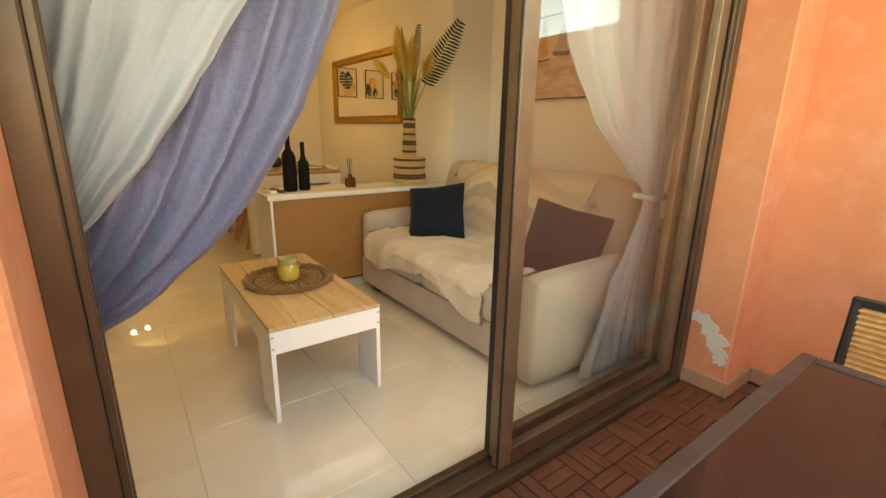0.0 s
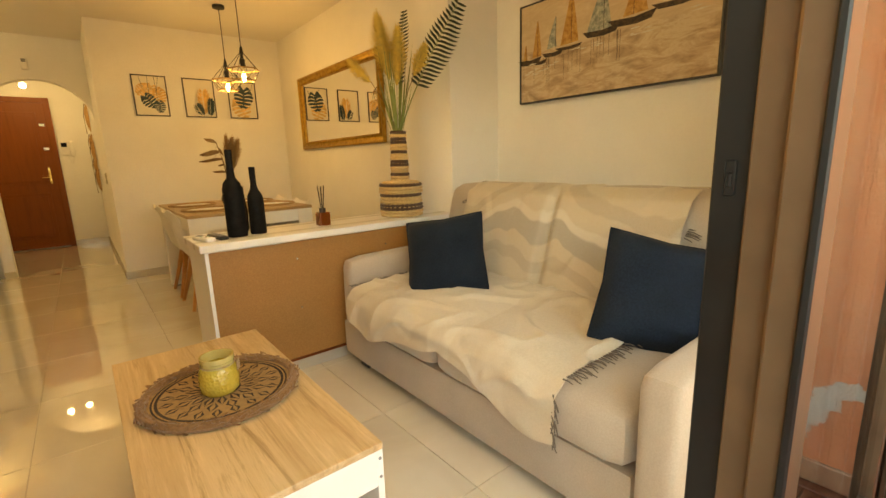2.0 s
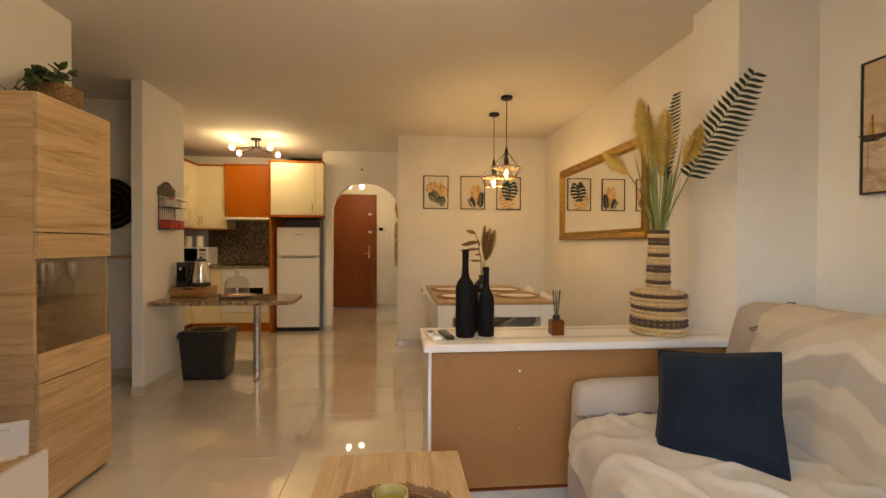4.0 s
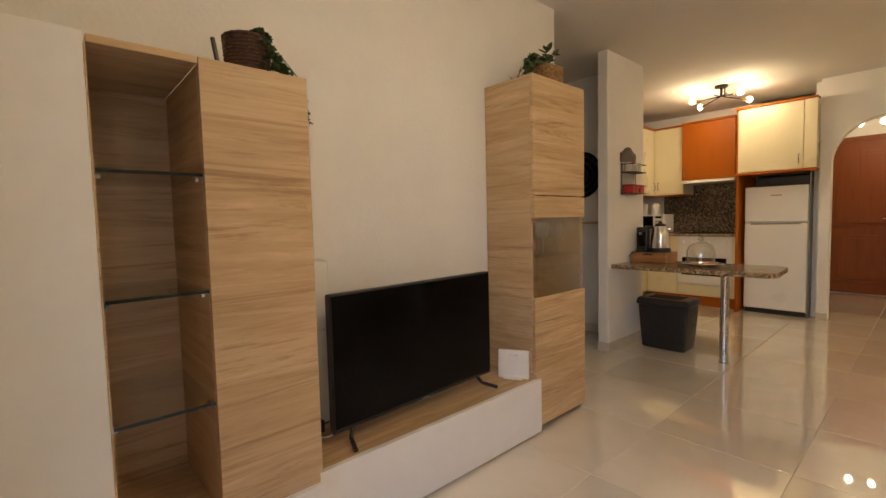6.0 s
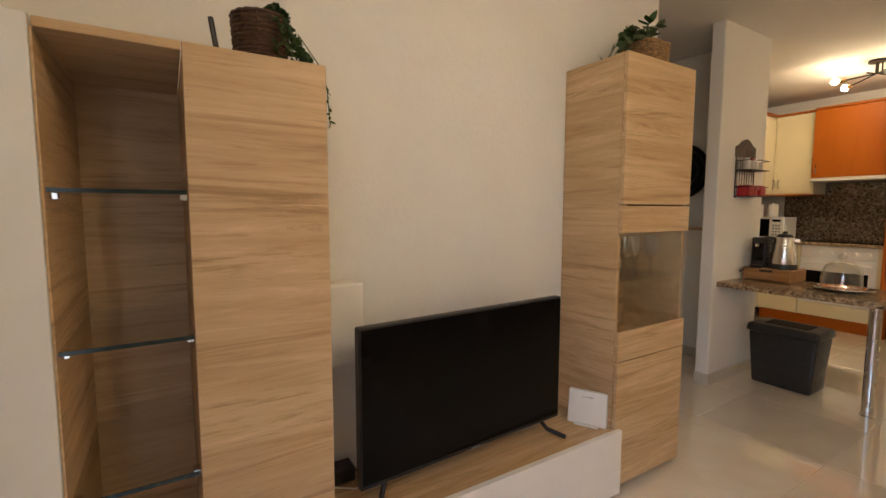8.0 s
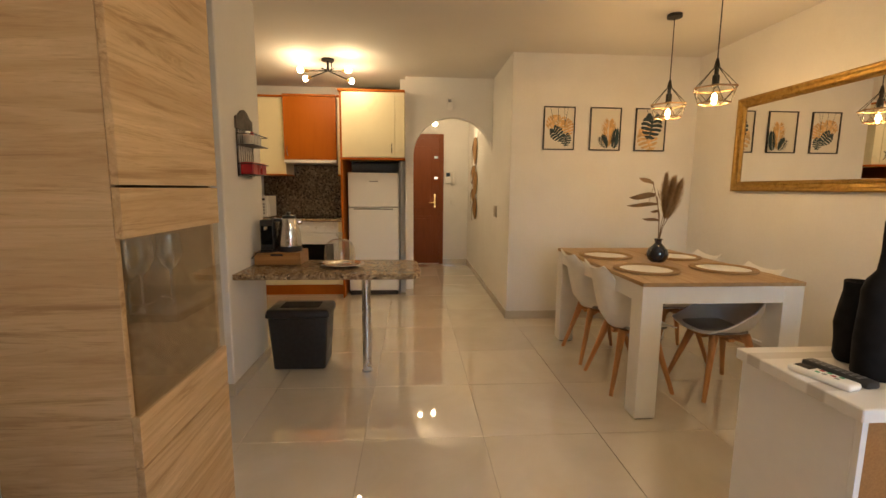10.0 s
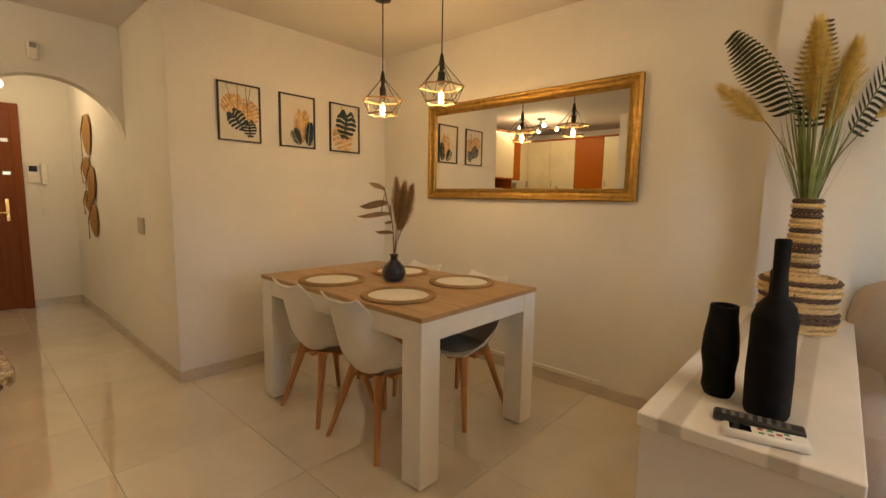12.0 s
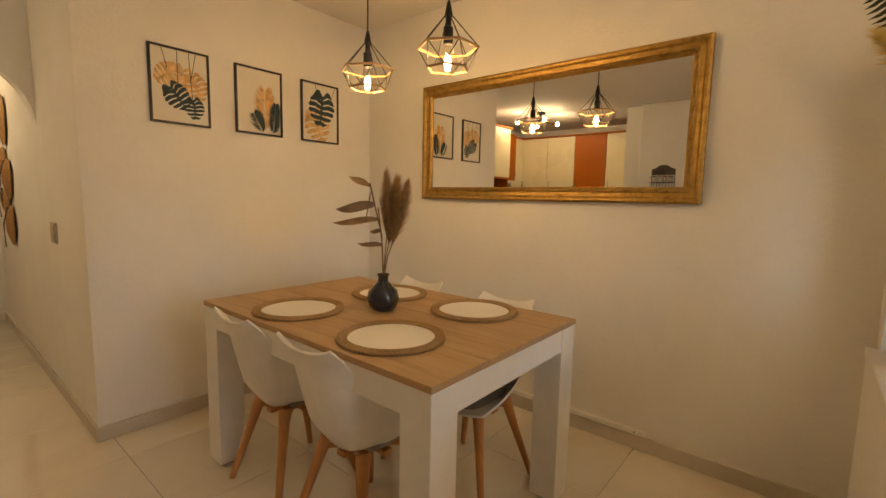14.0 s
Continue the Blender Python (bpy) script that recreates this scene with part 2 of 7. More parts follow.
def fabric(name, color, thread=420, relief=0.25, vary=0.12, rough=0.95, sheen=0.25, gloss=0.4):
    m = Mat(name, color, rough, **{"Sheen Weight": sheen, "Specular IOR Level": gloss})
    v = m.coords()
    n, big = m.noise(v, thread * 0.5, 2), m.noise(v, 5, 4)
    d, l = [c * (1 - vary) for c in color], [min(1, c * (1 + vary)) for c in color]
    col = m.mix(0.5, m.ramp(big, (0.3, d), (0.7, l)), m.ramp(n, (0.3, d), (0.7, l)))
    m.set("Base Color", col)
    return m.bump(n, relief, 0.002).m


SOFA = fabric("beige_sofa_fabric", (0.44, 0.365, 0.295))
NAVY = fabric("navy_velvet", (0.009, 0.016, 0.028), 300, 0.15, 0.45, 0.85, 0.06, 0.15)
GREY_SEAT = fabric("grey_leatherette", (0.24, 0.22, 0.195), 200, 0.15, 0.15, 0.55)
ROPE = fabric("jute_rope", (0.36, 0.225, 0.10), 260, 0.6, 0.45)
CANVAS_WHITE = fabric("off_white_cotton", (0.78, 0.75, 0.69), 500, 0.15, 0.04)


def throw_cloth(name, axis, low, high, bands, weave_amount=0.28):
    """Woven throw with layered dune-shaped bands; axis is the direction in which they follow one another."""
    m = Mat(name, (0.6, 0.5, 0.4), 0.95, **{"Sheen Weight": 0.2})
    sep = m.node("SeparateXYZ")
    m.l.new(m.coords(), sep.inputs[0])
    dunes = m.noise(m.coords((0.25, 1, 0.25)), 2.6, 1, 0.4)
    crest = m.noise(m.coords((0.4, 1, 0.4)), 7.5, 1, 0.4)
    span, lift, sway = m.node("MapRange"), m.node("Math"), m.node("Math")
    m.l.new(sep.outputs[axis], span.inputs["Value"])
    span.inputs["From Min"].default_value, span.inputs["From Max"].default_value = low, high
    lift.operation, sway.operation = "MULTIPLY_ADD", "MULTIPLY_ADD"
    m.l.new(dunes, lift.inputs[0]), m.l.new(span.outputs[0], lift.inputs[2])
    lift.inputs[1].default_value = 1.1
    m.l.new(crest, sway.inputs[0]), m.l.new(lift.outputs[0], sway.inputs[2])
    sway.inputs[1].default_value = 0.22
    half = m.node("Math")
    half.operation = "MULTIPLY"
    m.l.new(sway.outputs[0], half.inputs[0])
    half.inputs[1].default_value = 0.5
    stops, last = [], None
    for at, c in bands:
        if last:
            stops.append((at - 0.006, last))
        stops.append((at + 0.006, c))
        last = c
    col = m.ramp(half.outputs[0], *stops)
    weave = m.mix(0.5, m.noise(m.coords((1, 1, 9)), 110, 2), m.noise(m.coords((1, 9, 1)), 110, 2))
    m.set("Base Color", m.mix(weave_amount, col, m.ramp(weave, (0.3, (0.40, 0.33, 0.25)), (0.7, (0.76, 0.70, 0.60)))))
    return m.bump(weave, 0.55, 0.002).m


CREAM_YARN, SAND_YARN, GREY_YARN, WHITE_YARN = (0.56, 0.46, 0.33), (0.45, 0.36, 0.255), (0.36, 0.31, 0.25), (0.64, 0.57, 0.46)
THROW = throw_cloth("dune_patterned_throw", 2, 0.46, 0.95, ((0.0, CREAM_YARN), (0.36, SAND_YARN), (0.42, CREAM_YARN), (0.49, GREY_YARN), (0.59, WHITE_YARN), (0.635, CREAM_YARN), (0.72, SAND_YARN), (0.79, CREAM_YARN)))
FRINGE = fabric("dark_fringe_yarn", (0.13, 0.10, 0.08), 300, 0.3, 0.3)


def sheer(name, color, through_amount, gaps=0.05, slub=0.26):
    """Curtain cloth: part of the light passes."""
    m = Mat(name)
    out = m.n["Material Output"]
    v = m.coords()
    weave = m.noise(m.coords((1, 1, 14)), 48, 4, 0.65)
    broad = m.noise(m.coords((14, 1, 1)), 44, 4, 0.65)
    both = m.mix(0.5, weave, broad)
    col = m.ramp(both, (0.38, [c * (1 - slub) for c in color]), (0.62, [min(1, c * (1 + slub * 0.7)) for c in color]))
    dif, tr, mixer = m.node("BsdfDiffuse"), m.node("BsdfTranslucent"), m.node("MixShader")
    m.l.new(col, dif.inputs[0]), m.l.new(col, tr.inputs[0])
    mixer.inputs[0].default_value = through_amount
    m.l.new(dif.outputs[0], mixer.inputs[1]), m.l.new(tr.outputs[0], mixer.inputs[2])
    holes, open_weave = m.node("MixShader"), m.node("BsdfTransparent")
    m.l.new(m.ramp(both, (0.5, gaps * 0.5), (0.62, gaps * 1.6)), holes.inputs[0])
    m.l.new(mixer.outputs[0], holes.inputs[1]), m.l.new(open_weave.outputs[0], holes.inputs[2]), m.l.new(holes.outputs[0], out.inputs[0])
    bp = m.node("Bump")
    m.l.new(both, bp.inputs["Height"])
    bp.inputs["Strength"].default_value, bp.inputs["Distance"].default_value = slub * 2.7, 0.003
    m.l.new(bp.outputs[0], dif.inputs["Normal"])
    m.n.remove(m.b)
    return m.m


CURTAIN_BLUE = sheer("blue_grey_linen", (0.34, 0.34, 0.46), 0.40)
CURTAIN_WHITE = sheer("white_voile", (0.62, 0.62, 0.59), 0.35, 0.04, 0.08)


# ---- mesh helpers ----
def part(name, bm, material, parent=None, label="", smooth=False):
    """Link a bmesh as one mesh object under a thing or a part."""
    me = bpy.data.meshes.new(name)
    bm.to_mesh(me)
    bm.free()
    if material:
        me.materials.append(material)
    if smooth:
        me.shade_smooth()
        me.set_sharp_from_angle(angle=radians(42))
    ob = new(name, me)
    if parent:
        ob.parent = parent
    return tagged(ob, label) if label else ob


def thing(name, loc, label, category, rz=0.0, group=""):
    """The Empty at a thing's base that holds its parts."""
    ob = new(name)
    ob.empty_display_size = 0.05
    ob.location, ob.rotation_euler = loc, (0, 0, radians(rz))
    return tagged(ob, label, category, group)


def setting(name, bm, material, label="", smooth=False):
    return tagged(part(name, bm, material, smooth=smooth), label or name.replace("_", " "), name.split("_")[0], kind="structure")


def boxes(*bounds, bevel=0.0, seg=1):
    """One bmesh of boxes (x0, x1, y0, y1, z0, z1)."""
    bm = bmesh.new()
    for x0, x1, y0, y1, z0, z1 in bounds:
        m = Matrix.Translation(((x0 + x1) / 2, (y0 + y1) / 2, (z0 + z1) / 2)) @ Matrix.Diagonal((abs(x1 - x0), abs(y1 - y0), abs(z1 - z0), 1))
        bmesh.ops.create_cube(bm, size=1.0, matrix=m)
    if bevel:
        bmesh.ops.bevel(bm, geom=bm.edges[:], offset=bevel, segments=seg, affect="EDGES", profile=0.5)
    return bm


def lathe(profile, n=24, closed=False, bm=None, at=(0, 0, 0)):
    """Turn (radius, height) points about z."""
    bm = bm or bmesh.new()
    rings = []
    for r, z in profile:
        if r < 1e-5:
            rings.append([bm.verts.new((at[0], at[1], at[2] + z))])
        else:
            rings.append([bm.verts.new((at[0] + r * math.cos(2 * math.pi * i / n), at[1] + r * math.sin(2 * math.pi * i / n), at[2] + z)) for i in range(n)])
    for a, b in zip(rings, rings[1:]):
        for i in range(n):
            j = (i + 1) % n
            if len(a) == 1 and len(b) == 1:
                continue
            if len(a) == 1:
                bm.faces.new((a[0], b[j], b[i]))
            elif len(b) == 1:
                bm.faces.new((a[i], a[j], b[0]))
            else:
                bm.faces.new((a[i], a[j], b[j], b[i]))
    bmesh.ops.recalc_face_normals(bm, faces=bm.faces[:])
    return bm


def tube(points, radius, n=8, bm=None, caps=True, taper=None):
    """A round rod along points; radius may run from one value to another with taper."""
    bm = bm or bmesh.new()
    pts = [Vector(p) for p in points]
    rings, last = [], None
    for i, p in enumerate(pts):
        d = (pts[min(i + 1, len(pts) - 1)] - pts[max(i - 1, 0)]).normalized()
        side = d.cross(Vector((0, 0, 1)))
        if side.length < 1e-4:
            side = Vector((1, 0, 0)) if last is None else last
        side.normalize()
        last = side
        up = side.cross(d).normalized()
        r = radius if taper is None else radius + (taper - radius) * i / max(1, len(pts) - 1)
        rings.append([bm.verts.new(p + side * (r * math.cos(2 * math.pi * k / n)) + up * (r * math.sin(2 * math.pi * k / n))) for k in range(n)])
    for a, b in zip(rings, rings[1:]):
        for k in range(n):
            bm.faces.new((a[k], a[(k + 1) % n], b[(k + 1) % n], b[k]))
    if caps:
        bm.faces.new(rings[0][::-1]), bm.faces.new(rings[-1])
    return bm


def sheet(fn, nu, nv, thick=0.0):
    """A surface fn(u, v) over the unit square, with thickness if given."""
    bm = bmesh.new()
    g = [[bm.verts.new(fn(i / nu, j / nv)) for j in range(nv + 1)] for i in range(nu + 1)]
    for i in range(nu):
        for j in range(nv):
            bm.faces.new((g[i][j], g[i + 1][j], g[i + 1][j + 1], g[i][j + 1]))
    if thick:
        bmesh.ops.recalc_face_normals(bm, faces=bm.faces[:])
        bmesh.ops.solidify(bm, geom=bm.faces[:], thickness=thick)
    return bm


def prism(outline, z0, z1, bevel=0.0):
    """An outline in x and y, raised from z0 to z1."""
    bm = bmesh.new()
    f = bm.faces.new([bm.verts.new((x, y, z0)) for x, y in outline])
    got = bmesh.ops.extrude_face_region(bm, geom=[f])
    bmesh.ops.translate(bm, verts=[v for v in got["geom"] if isinstance(v, bmesh.types.BMVert)], vec=(0, 0, z1 - z0))
    bmesh.ops.recalc_face_normals(bm, faces=bm.faces[:])
    if bevel:
        bmesh.ops.bevel(bm, geom=bm.edges[:], offset=bevel, segments=2, affect="EDGES", profile=0.5)
    return bm


def turn(bm, m):
    bmesh.ops.transform(bm, matrix=m, verts=bm.verts[:])
    return bm


def soft_box(x0, x1, y0, y1, z0, z1, r, cuts=6, puff=0.0):
    """A cushion-like block: rounded edges, faces bulging by puff."""
    bm = boxes((x0, x1, y0, y1, z0, z1))
    bmesh.ops.subdivide_edges(bm, edges=bm.edges[:], cuts=cuts, use_grid_fill=True)
    c = Vector(((x0 + x1) / 2, (y0 + y1) / 2, (z0 + z1) / 2))
    h = Vector((abs(x1 - x0) / 2, abs(y1 - y0) / 2, abs(z1 - z0) / 2))
    for v in bm.verts:
        d = v.co - c
        q = Vector([max(-h[i] + r, min(h[i] - r, d[i])) for i in range(3)])
        off = d - q
        if off.length > 1e-6:
            off = off.normalized() * r
        u = [abs(d[i]) / h[i] for i in range(3)]
        bulge = Vector()
        for i in range(3):
            if u[i] > 0.99:
                j, k = (i + 1) % 3, (i + 2) % 3
                bulge[i] = math.copysign(puff * max(0, 1 - u[j] ** 2) * max(0, 1 - u[k] ** 2), d[i])
        v.co = c + q + off + bulge
    return bm


# ---- the building ----
CEILING, XW, XE, XS, YN = 2.47, -0.96, 2.66, 2.96, 6.14
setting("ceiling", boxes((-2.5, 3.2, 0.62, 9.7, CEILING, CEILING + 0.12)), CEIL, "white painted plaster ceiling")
setting("wall_west", boxes((XW - 0.12, XW, 0.95, 3.70, 0, CEILING)), WALL, "white painted living room wall")
setting("wall_east", boxes((XE, XE + 0.5, 3.265, YN, 0, CEILING)), WALL, "white painted dining room wall")
setting("wall_east_alcove", boxes((XS, XS + 0.2, 0.62, 2.93, 0, CEILING)), WALL, "white painted wall behind the sofa")
setting("wall_pilaster", boxes((2.537, XS + 0.2, 2.93, 3.265, 0, CEILING)), WALL, "white painted pilaster at the end of the partition")
setting("wall_north", boxes((0.90, XE + 0.5, YN, YN + 1.0, 0, CEILING), (0.90, 1.2, YN + 1.0, 9.35, 0, CEILING)), WALL, "white painted wall with three prints")
setting("wall_stub", boxes((-1.16, -1.07, 4.61, 5.25, 0, CEILING), bevel=0.006), WALL, "white painted wall end by the kitchen")
setting("wall_corridor", boxes((-2.42, -1.16, 5.15, 5.46, 0, CEILING), (-2.52, -2.42, 3.5, 7.9, 0, CEILING), (-2.42, XW - 0.12, 3.50, 3.60, 0, CEILING)), WALL, "white painted passage wall")
setting("wall_kitchen", boxes((-2.42, -0.09, 7.745, 7.865, 0, CEILING)), WALL, "white painted kitchen wall")
setting("wall_hall", boxes((-0.75, 1.2, 9.35, 9.47, 0, CEILING), (-0.87, -0.75, 7.865, 9.47, 0, CEILING), (-0.75, -0.10, 7.745, 7.865, 0, CEILING)), WALL, "white painted entrance hall wall")


def arch_wall():
    """Wall with a round-headed opening that springs straight from the side wall."""
    bm = bmesh.new()
    y0, y1, cx, a, rise, spring = 7.125, 7.255, 0.4495, 0.4495, 0.42, 1.625
    pts = [(-0.09, 0), (-0.09, CEILING), (0.899, CEILING)]
    pts += [(cx + a * math.cos(q), spring + rise * math.sin(q)) for q in [math.pi * i / 32 for i in range(33)]]
    pts += [(cx - a, 0)]
    f = bm.faces.new([bm.verts.new((x, y0, z)) for x, z in pts])
    got = bmesh.ops.extrude_face_region(bm, geom=[f])
    bmesh.ops.translate(bm, verts=[v for v in got["geom"] if isinstance(v, bmesh.types.BMVert)], vec=(0, y1 - y0, 0))
    bmesh.ops.triangulate(bm, faces=bm.faces[:])
    bmesh.ops.recalc_face_normals(bm, faces=bm.faces[:])
    return bm


setting("wall_arch", arch_wall(), WALL, "white painted wall with a round arch")
setting("wall_fridge_side", boxes((-0.15, -0.09, 7.255, 7.865, 0, CEILING)), WALL, "white wall beside the fridge niche")
# facade, between the room and the terrace
setting("wall_south", boxes((-1.08, 0.10, 0.80, 0.95, 0, CEILING), (2.44, XS, 0.80, 1.0, 0, CEILING), (0.10, 2.44, 0.80, 1.0, 2.16, CEILING)), WALL, "white painted wall round the sliding door")
setting("facade", boxes((-3.0, 0.14, 0.60, 0.80, -0.02, 3.1), (2.42, 2.70, 0.60, 0.80, -0.02, 3.1), (0.14, 2.42, 0.60, 0.80, 2.12, 3.1), bevel=0.006), ORANGE, "orange stuccoed outside wall")
# tall part runs on to y 0.10, added to keep sky off the tabletop
setting("terrace_wall_side", boxes((2.70, 2.85, -1.9, 0.10, -0.02, 1.80), (2.70, 2.85, 0.10, 0.80, -0.02, 3.1), (2.685, 2.70, -1.9, 0.10, 1.40, 1.43), bevel=0.004), ORANGE, "orange stuccoed side wall of the terrace")
setting("terrace_parapet", boxes((-3.0, 2.70, -1.9, -1.75, -0.02, 1.25)), ORANGE, "orange stuccoed terrace parapet")
setting("terrace_wall_far", boxes((-3.0, -2.85, -1.75, 0.80, -0.02, 1.1)), ORANGE, "orange stuccoed side wall of the terrace")
setting("ground", boxes((-60, 60, -60, 60, -3.2, -3.1)), simple("far_ground", (0.25, 0.22, 0.18), 0.9, scale=0.5), "dry ground far below the terrace")
setting("skirting_terrace", boxes((2.405, 2.425, 0.59, 0.86, 0, 0.075), (2.405, 2.69, 0.58, 0.60, 0, 0.075), (2.68, 2.70, -1.75, 0.58, 0, 0.075), bevel=0.003), TERRACOTTA_STEP, "terracotta tile skirting on the terrace")
# skirting tiles inside
sk = 0.075
setting("baseboard", boxes(
    (XW, XW + 0.012, 3.505, 3.70, 0, sk), (XW - 0.12, XW + 0.012, 3.70, 3.712, 0, sk),
    (XE - 0.012, XE, 3.325, YN - 0.012, 0, sk), (0.888, XE, YN - 0.012, YN, 0, sk), (0.888, 0.90, YN, 9.35, 0, sk),
    (-1.07, -1.058, 4.598, 5.25, 0, sk), (-1.16, -1.07, 4.598, 4.61, 0, sk), (-0.09, 0.0, 7.113, 7.125, 0, sk),
    (0.47, 0.888, 9.338, 9.35, 0, sk), (XS - 0.012, XS, 1.0, 2.92, 0, sk), (2.44, XS - 0.012, 1.0, 1.012, 0, sk), (-0.53, 0.10, 0.95, 0.962, 0, sk),
    (-2.42, -1.16, 5.138, 5.15, 0, sk), bevel=0.002), SKIRT, "cream tile skirting")


# ---- sliding door ----
def sliding_door():
    y = 0.80
    th = tagged(new("door_sliding"), "bronze aluminium sliding glass door, one leaf slid open", "door", kind="structure")
    th.location = (0, 0, 0)
    part("track", boxes((0.14, 2.42, 0.79, 0.95, -0.12, 0.025), (0.14, 2.42, 0.83, 0.84, 0.025, 0.045), (0.14, 2.42, 0.90, 0.91, 0.025, 0.045), bevel=0.002), FRAME_BROWN, th)
    part("jamb", boxes((0.14, 0.185, 0.79, 0.95, 0.025, 2.12), (0.185, 0.20, 0.825, 0.845, 0.03, 2.10), (0.185, 0.20, 0.895, 0.915, 0.03, 2.10), bevel=0.002), FRAME_BROWN, th)
    part("jamb", boxes((2.365, 2.42, 0.79, 0.95, 0.025, 2.12), (2.345, 2.365, 0.80, 0.812, 0.03, 2.10), (2.345, 2.365, 0.86, 0.872, 0.03, 2.10), bevel=0.002), FRAME_BROWN, th)
    part("head", boxes((0.185, 2.365, 0.79, 0.95, 2.07, 2.12), bevel=0.002), FRAME_BROWN, th)
    # fixed leaf on the outer track, open leaf slid behind it on the inner track
    for x0, x1, yc, nm in ((1.19, 2.344, 0.835, "fixed_leaf"), (1.225, 2.34, 0.905, "open_leaf")):
        leaf = part(nm, boxes((x0, x0 + 0.062, yc - 0.018, yc + 0.018, 0.05, 2.07), bevel=0.003), FRAME_LIT, th)
        part("stile", boxes((x1 - 0.07, x1, yc - 0.018, yc + 0.018, 0.05, 2.07), bevel=0.003), FRAME_LIT, leaf)
        for z0, z1 in ((0.045, 0.11), (2.02, 2.07)):
            part("rail", boxes((x0 + 0.062, x1 - 0.07, yc - 0.018, yc + 0.018, z0, z1), bevel=0.003), FRAME_BROWN, leaf)
        ys = yc - 0.010 if nm == "fixed_leaf" else yc + 0.019
        part("seal", boxes((x0 - 0.007, x0 - 0.0005, yc - 0.019, ys, 0.05, 2.07), bevel=0.002), FRAME_DARK, leaf)
        pane = part("pane", boxes((x0 + 0.05, x1 - 0.06, yc - 0.003, yc + 0.003, 0.10, 2.03)), PANE, leaf)
        pane.visible_shadow = False
    part("interlock", boxes((1.206, 1.238, 0.8545, 0.8855, 0.06, 2.06), bevel=0.002), FRAME_LIT, th, "bronze interlock profile between the leaves")
    part("latch", boxes((1.2155, 1.2178, 0.899, 0.911, 1.045, 1.085), (1.213, 1.2155, 0.902, 0.908, 1.055, 1.072), bevel=0.002), FRAME_DARK, th, "small dark latch")


sliding_door()


# ---- entrance door ----
def entrance_door():
    th = tagged(new("door_entrance"), "closed panelled mahogany entrance door", "door", kind="structure")
    y = 9.35
    part("door_frame", boxes((-0.42, -0.34, y - 0.04, y, 0, 2.12), (0.42, 0.49, y - 0.04, y, 0, 2.12), (-0.34, 0.42, y - 0.04, y, 2.05, 2.12), bevel=0.004), DOORWOOD, th)
    leaf = part("leaf", boxes((-0.34, 0.42, y - 0.025, y - 0.001, 0.01, 2.05)), DOORWOOD, th)
    for z0, z1 in ((0.16, 0.80), (0.92, 1.92)):
        part("panel", boxes((-0.24, 0.32, y - 0.036, y - 0.026, z0, z1), (-0.20, 0.28, y - 0.044, y - 0.037, z0 + 0.04, z1 - 0.04), bevel=0.004), DOORWOOD, leaf)
    part("handle_plate", boxes((0.335, 0.365, y - 0.034, y - 0.026, 0.93, 1.16), bevel=0.003), BRASS, leaf, "long brass handle plate")
    part("handle", tube([(0.35, y - 0.03, 1.02), (0.35, y - 0.075, 1.02), (0.26, y - 0.078, 1.02)], 0.009), BRASS, leaf, "brass lever handle")
    for z in (1.40, 1.73):
        part("bolt", boxes((0.335, 0.40, y - 0.038, y - 0.026, z, z + 0.04), bevel=0.003), STEEL, leaf, "metal security bolt")


entrance_door()


# ---- living room ----
def partition():
    """Half-height cabinet between the living and the dining side."""
    th = thing("low_partition", (1.05, 2.92, 0), "low white partition with a brown hardboard back and a white top", "partition")
    part("body", boxes((0.0, 1.484, 0.012, 0.38, 0.085, 0.715), (0.0, 0.018, 0.012, 0.38, 0.0, 0.085), bevel=0.002), WHITE_LAM, th)
    part("plinth", boxes((0.018, 1.484, 0.035, 0.35, 0.0, 0.084)), SKIRT, th, "recessed grey-beige plinth")
    part("top", boxes((-0.02, 1.484, -0.02, 0.385, 0.716, 0.75), bevel=0.003), STREAKED, th, "white top with grey bands")
    part("back_panel", boxes((0.016, 1.484, 0.002, 0.012, 0.09, 0.708)), HARDBOARD, th, "brown hardboard panel with small screws")
    part("edge_strip", boxes((0.0, 0.015, -0.004, 0.012, 0.0, 0.714)), WHITE_LAM, th)
    part("lower_edge", boxes((0.0155, 1.484, -0.002, 0.014, 0.076, 0.0845)), DOORWOOD, th, "dark wooden lower edge")
    for x, z in ((0.42, 0.36), (0.95, 0.36), (0.42, 0.62), (0.95, 0.62)):
        part("screw", turn(lathe([(0, 0.004), (0.005, 0.003), (0.006, 0)], 8), pose(x, 0.002, z, 90)), STEEL, th)


def hardboard():
    m = Mat("brown_hardboard", (0.34, 0.17, 0.075), 0.55)
    v = m.coords()
    m.set("Base Color", m.mix(0.5, m.ramp(m.noise(v, 3, 4), (0.3, (0.30, 0.135, 0.036)), (0.7, (0.39, 0.185, 0.056))), m.ramp(m.noise(v, 180, 3), (0.3, (0.26, 0.115, 0.03)), (0.7, (0.43, 0.21, 0.07)))))
    return m.m


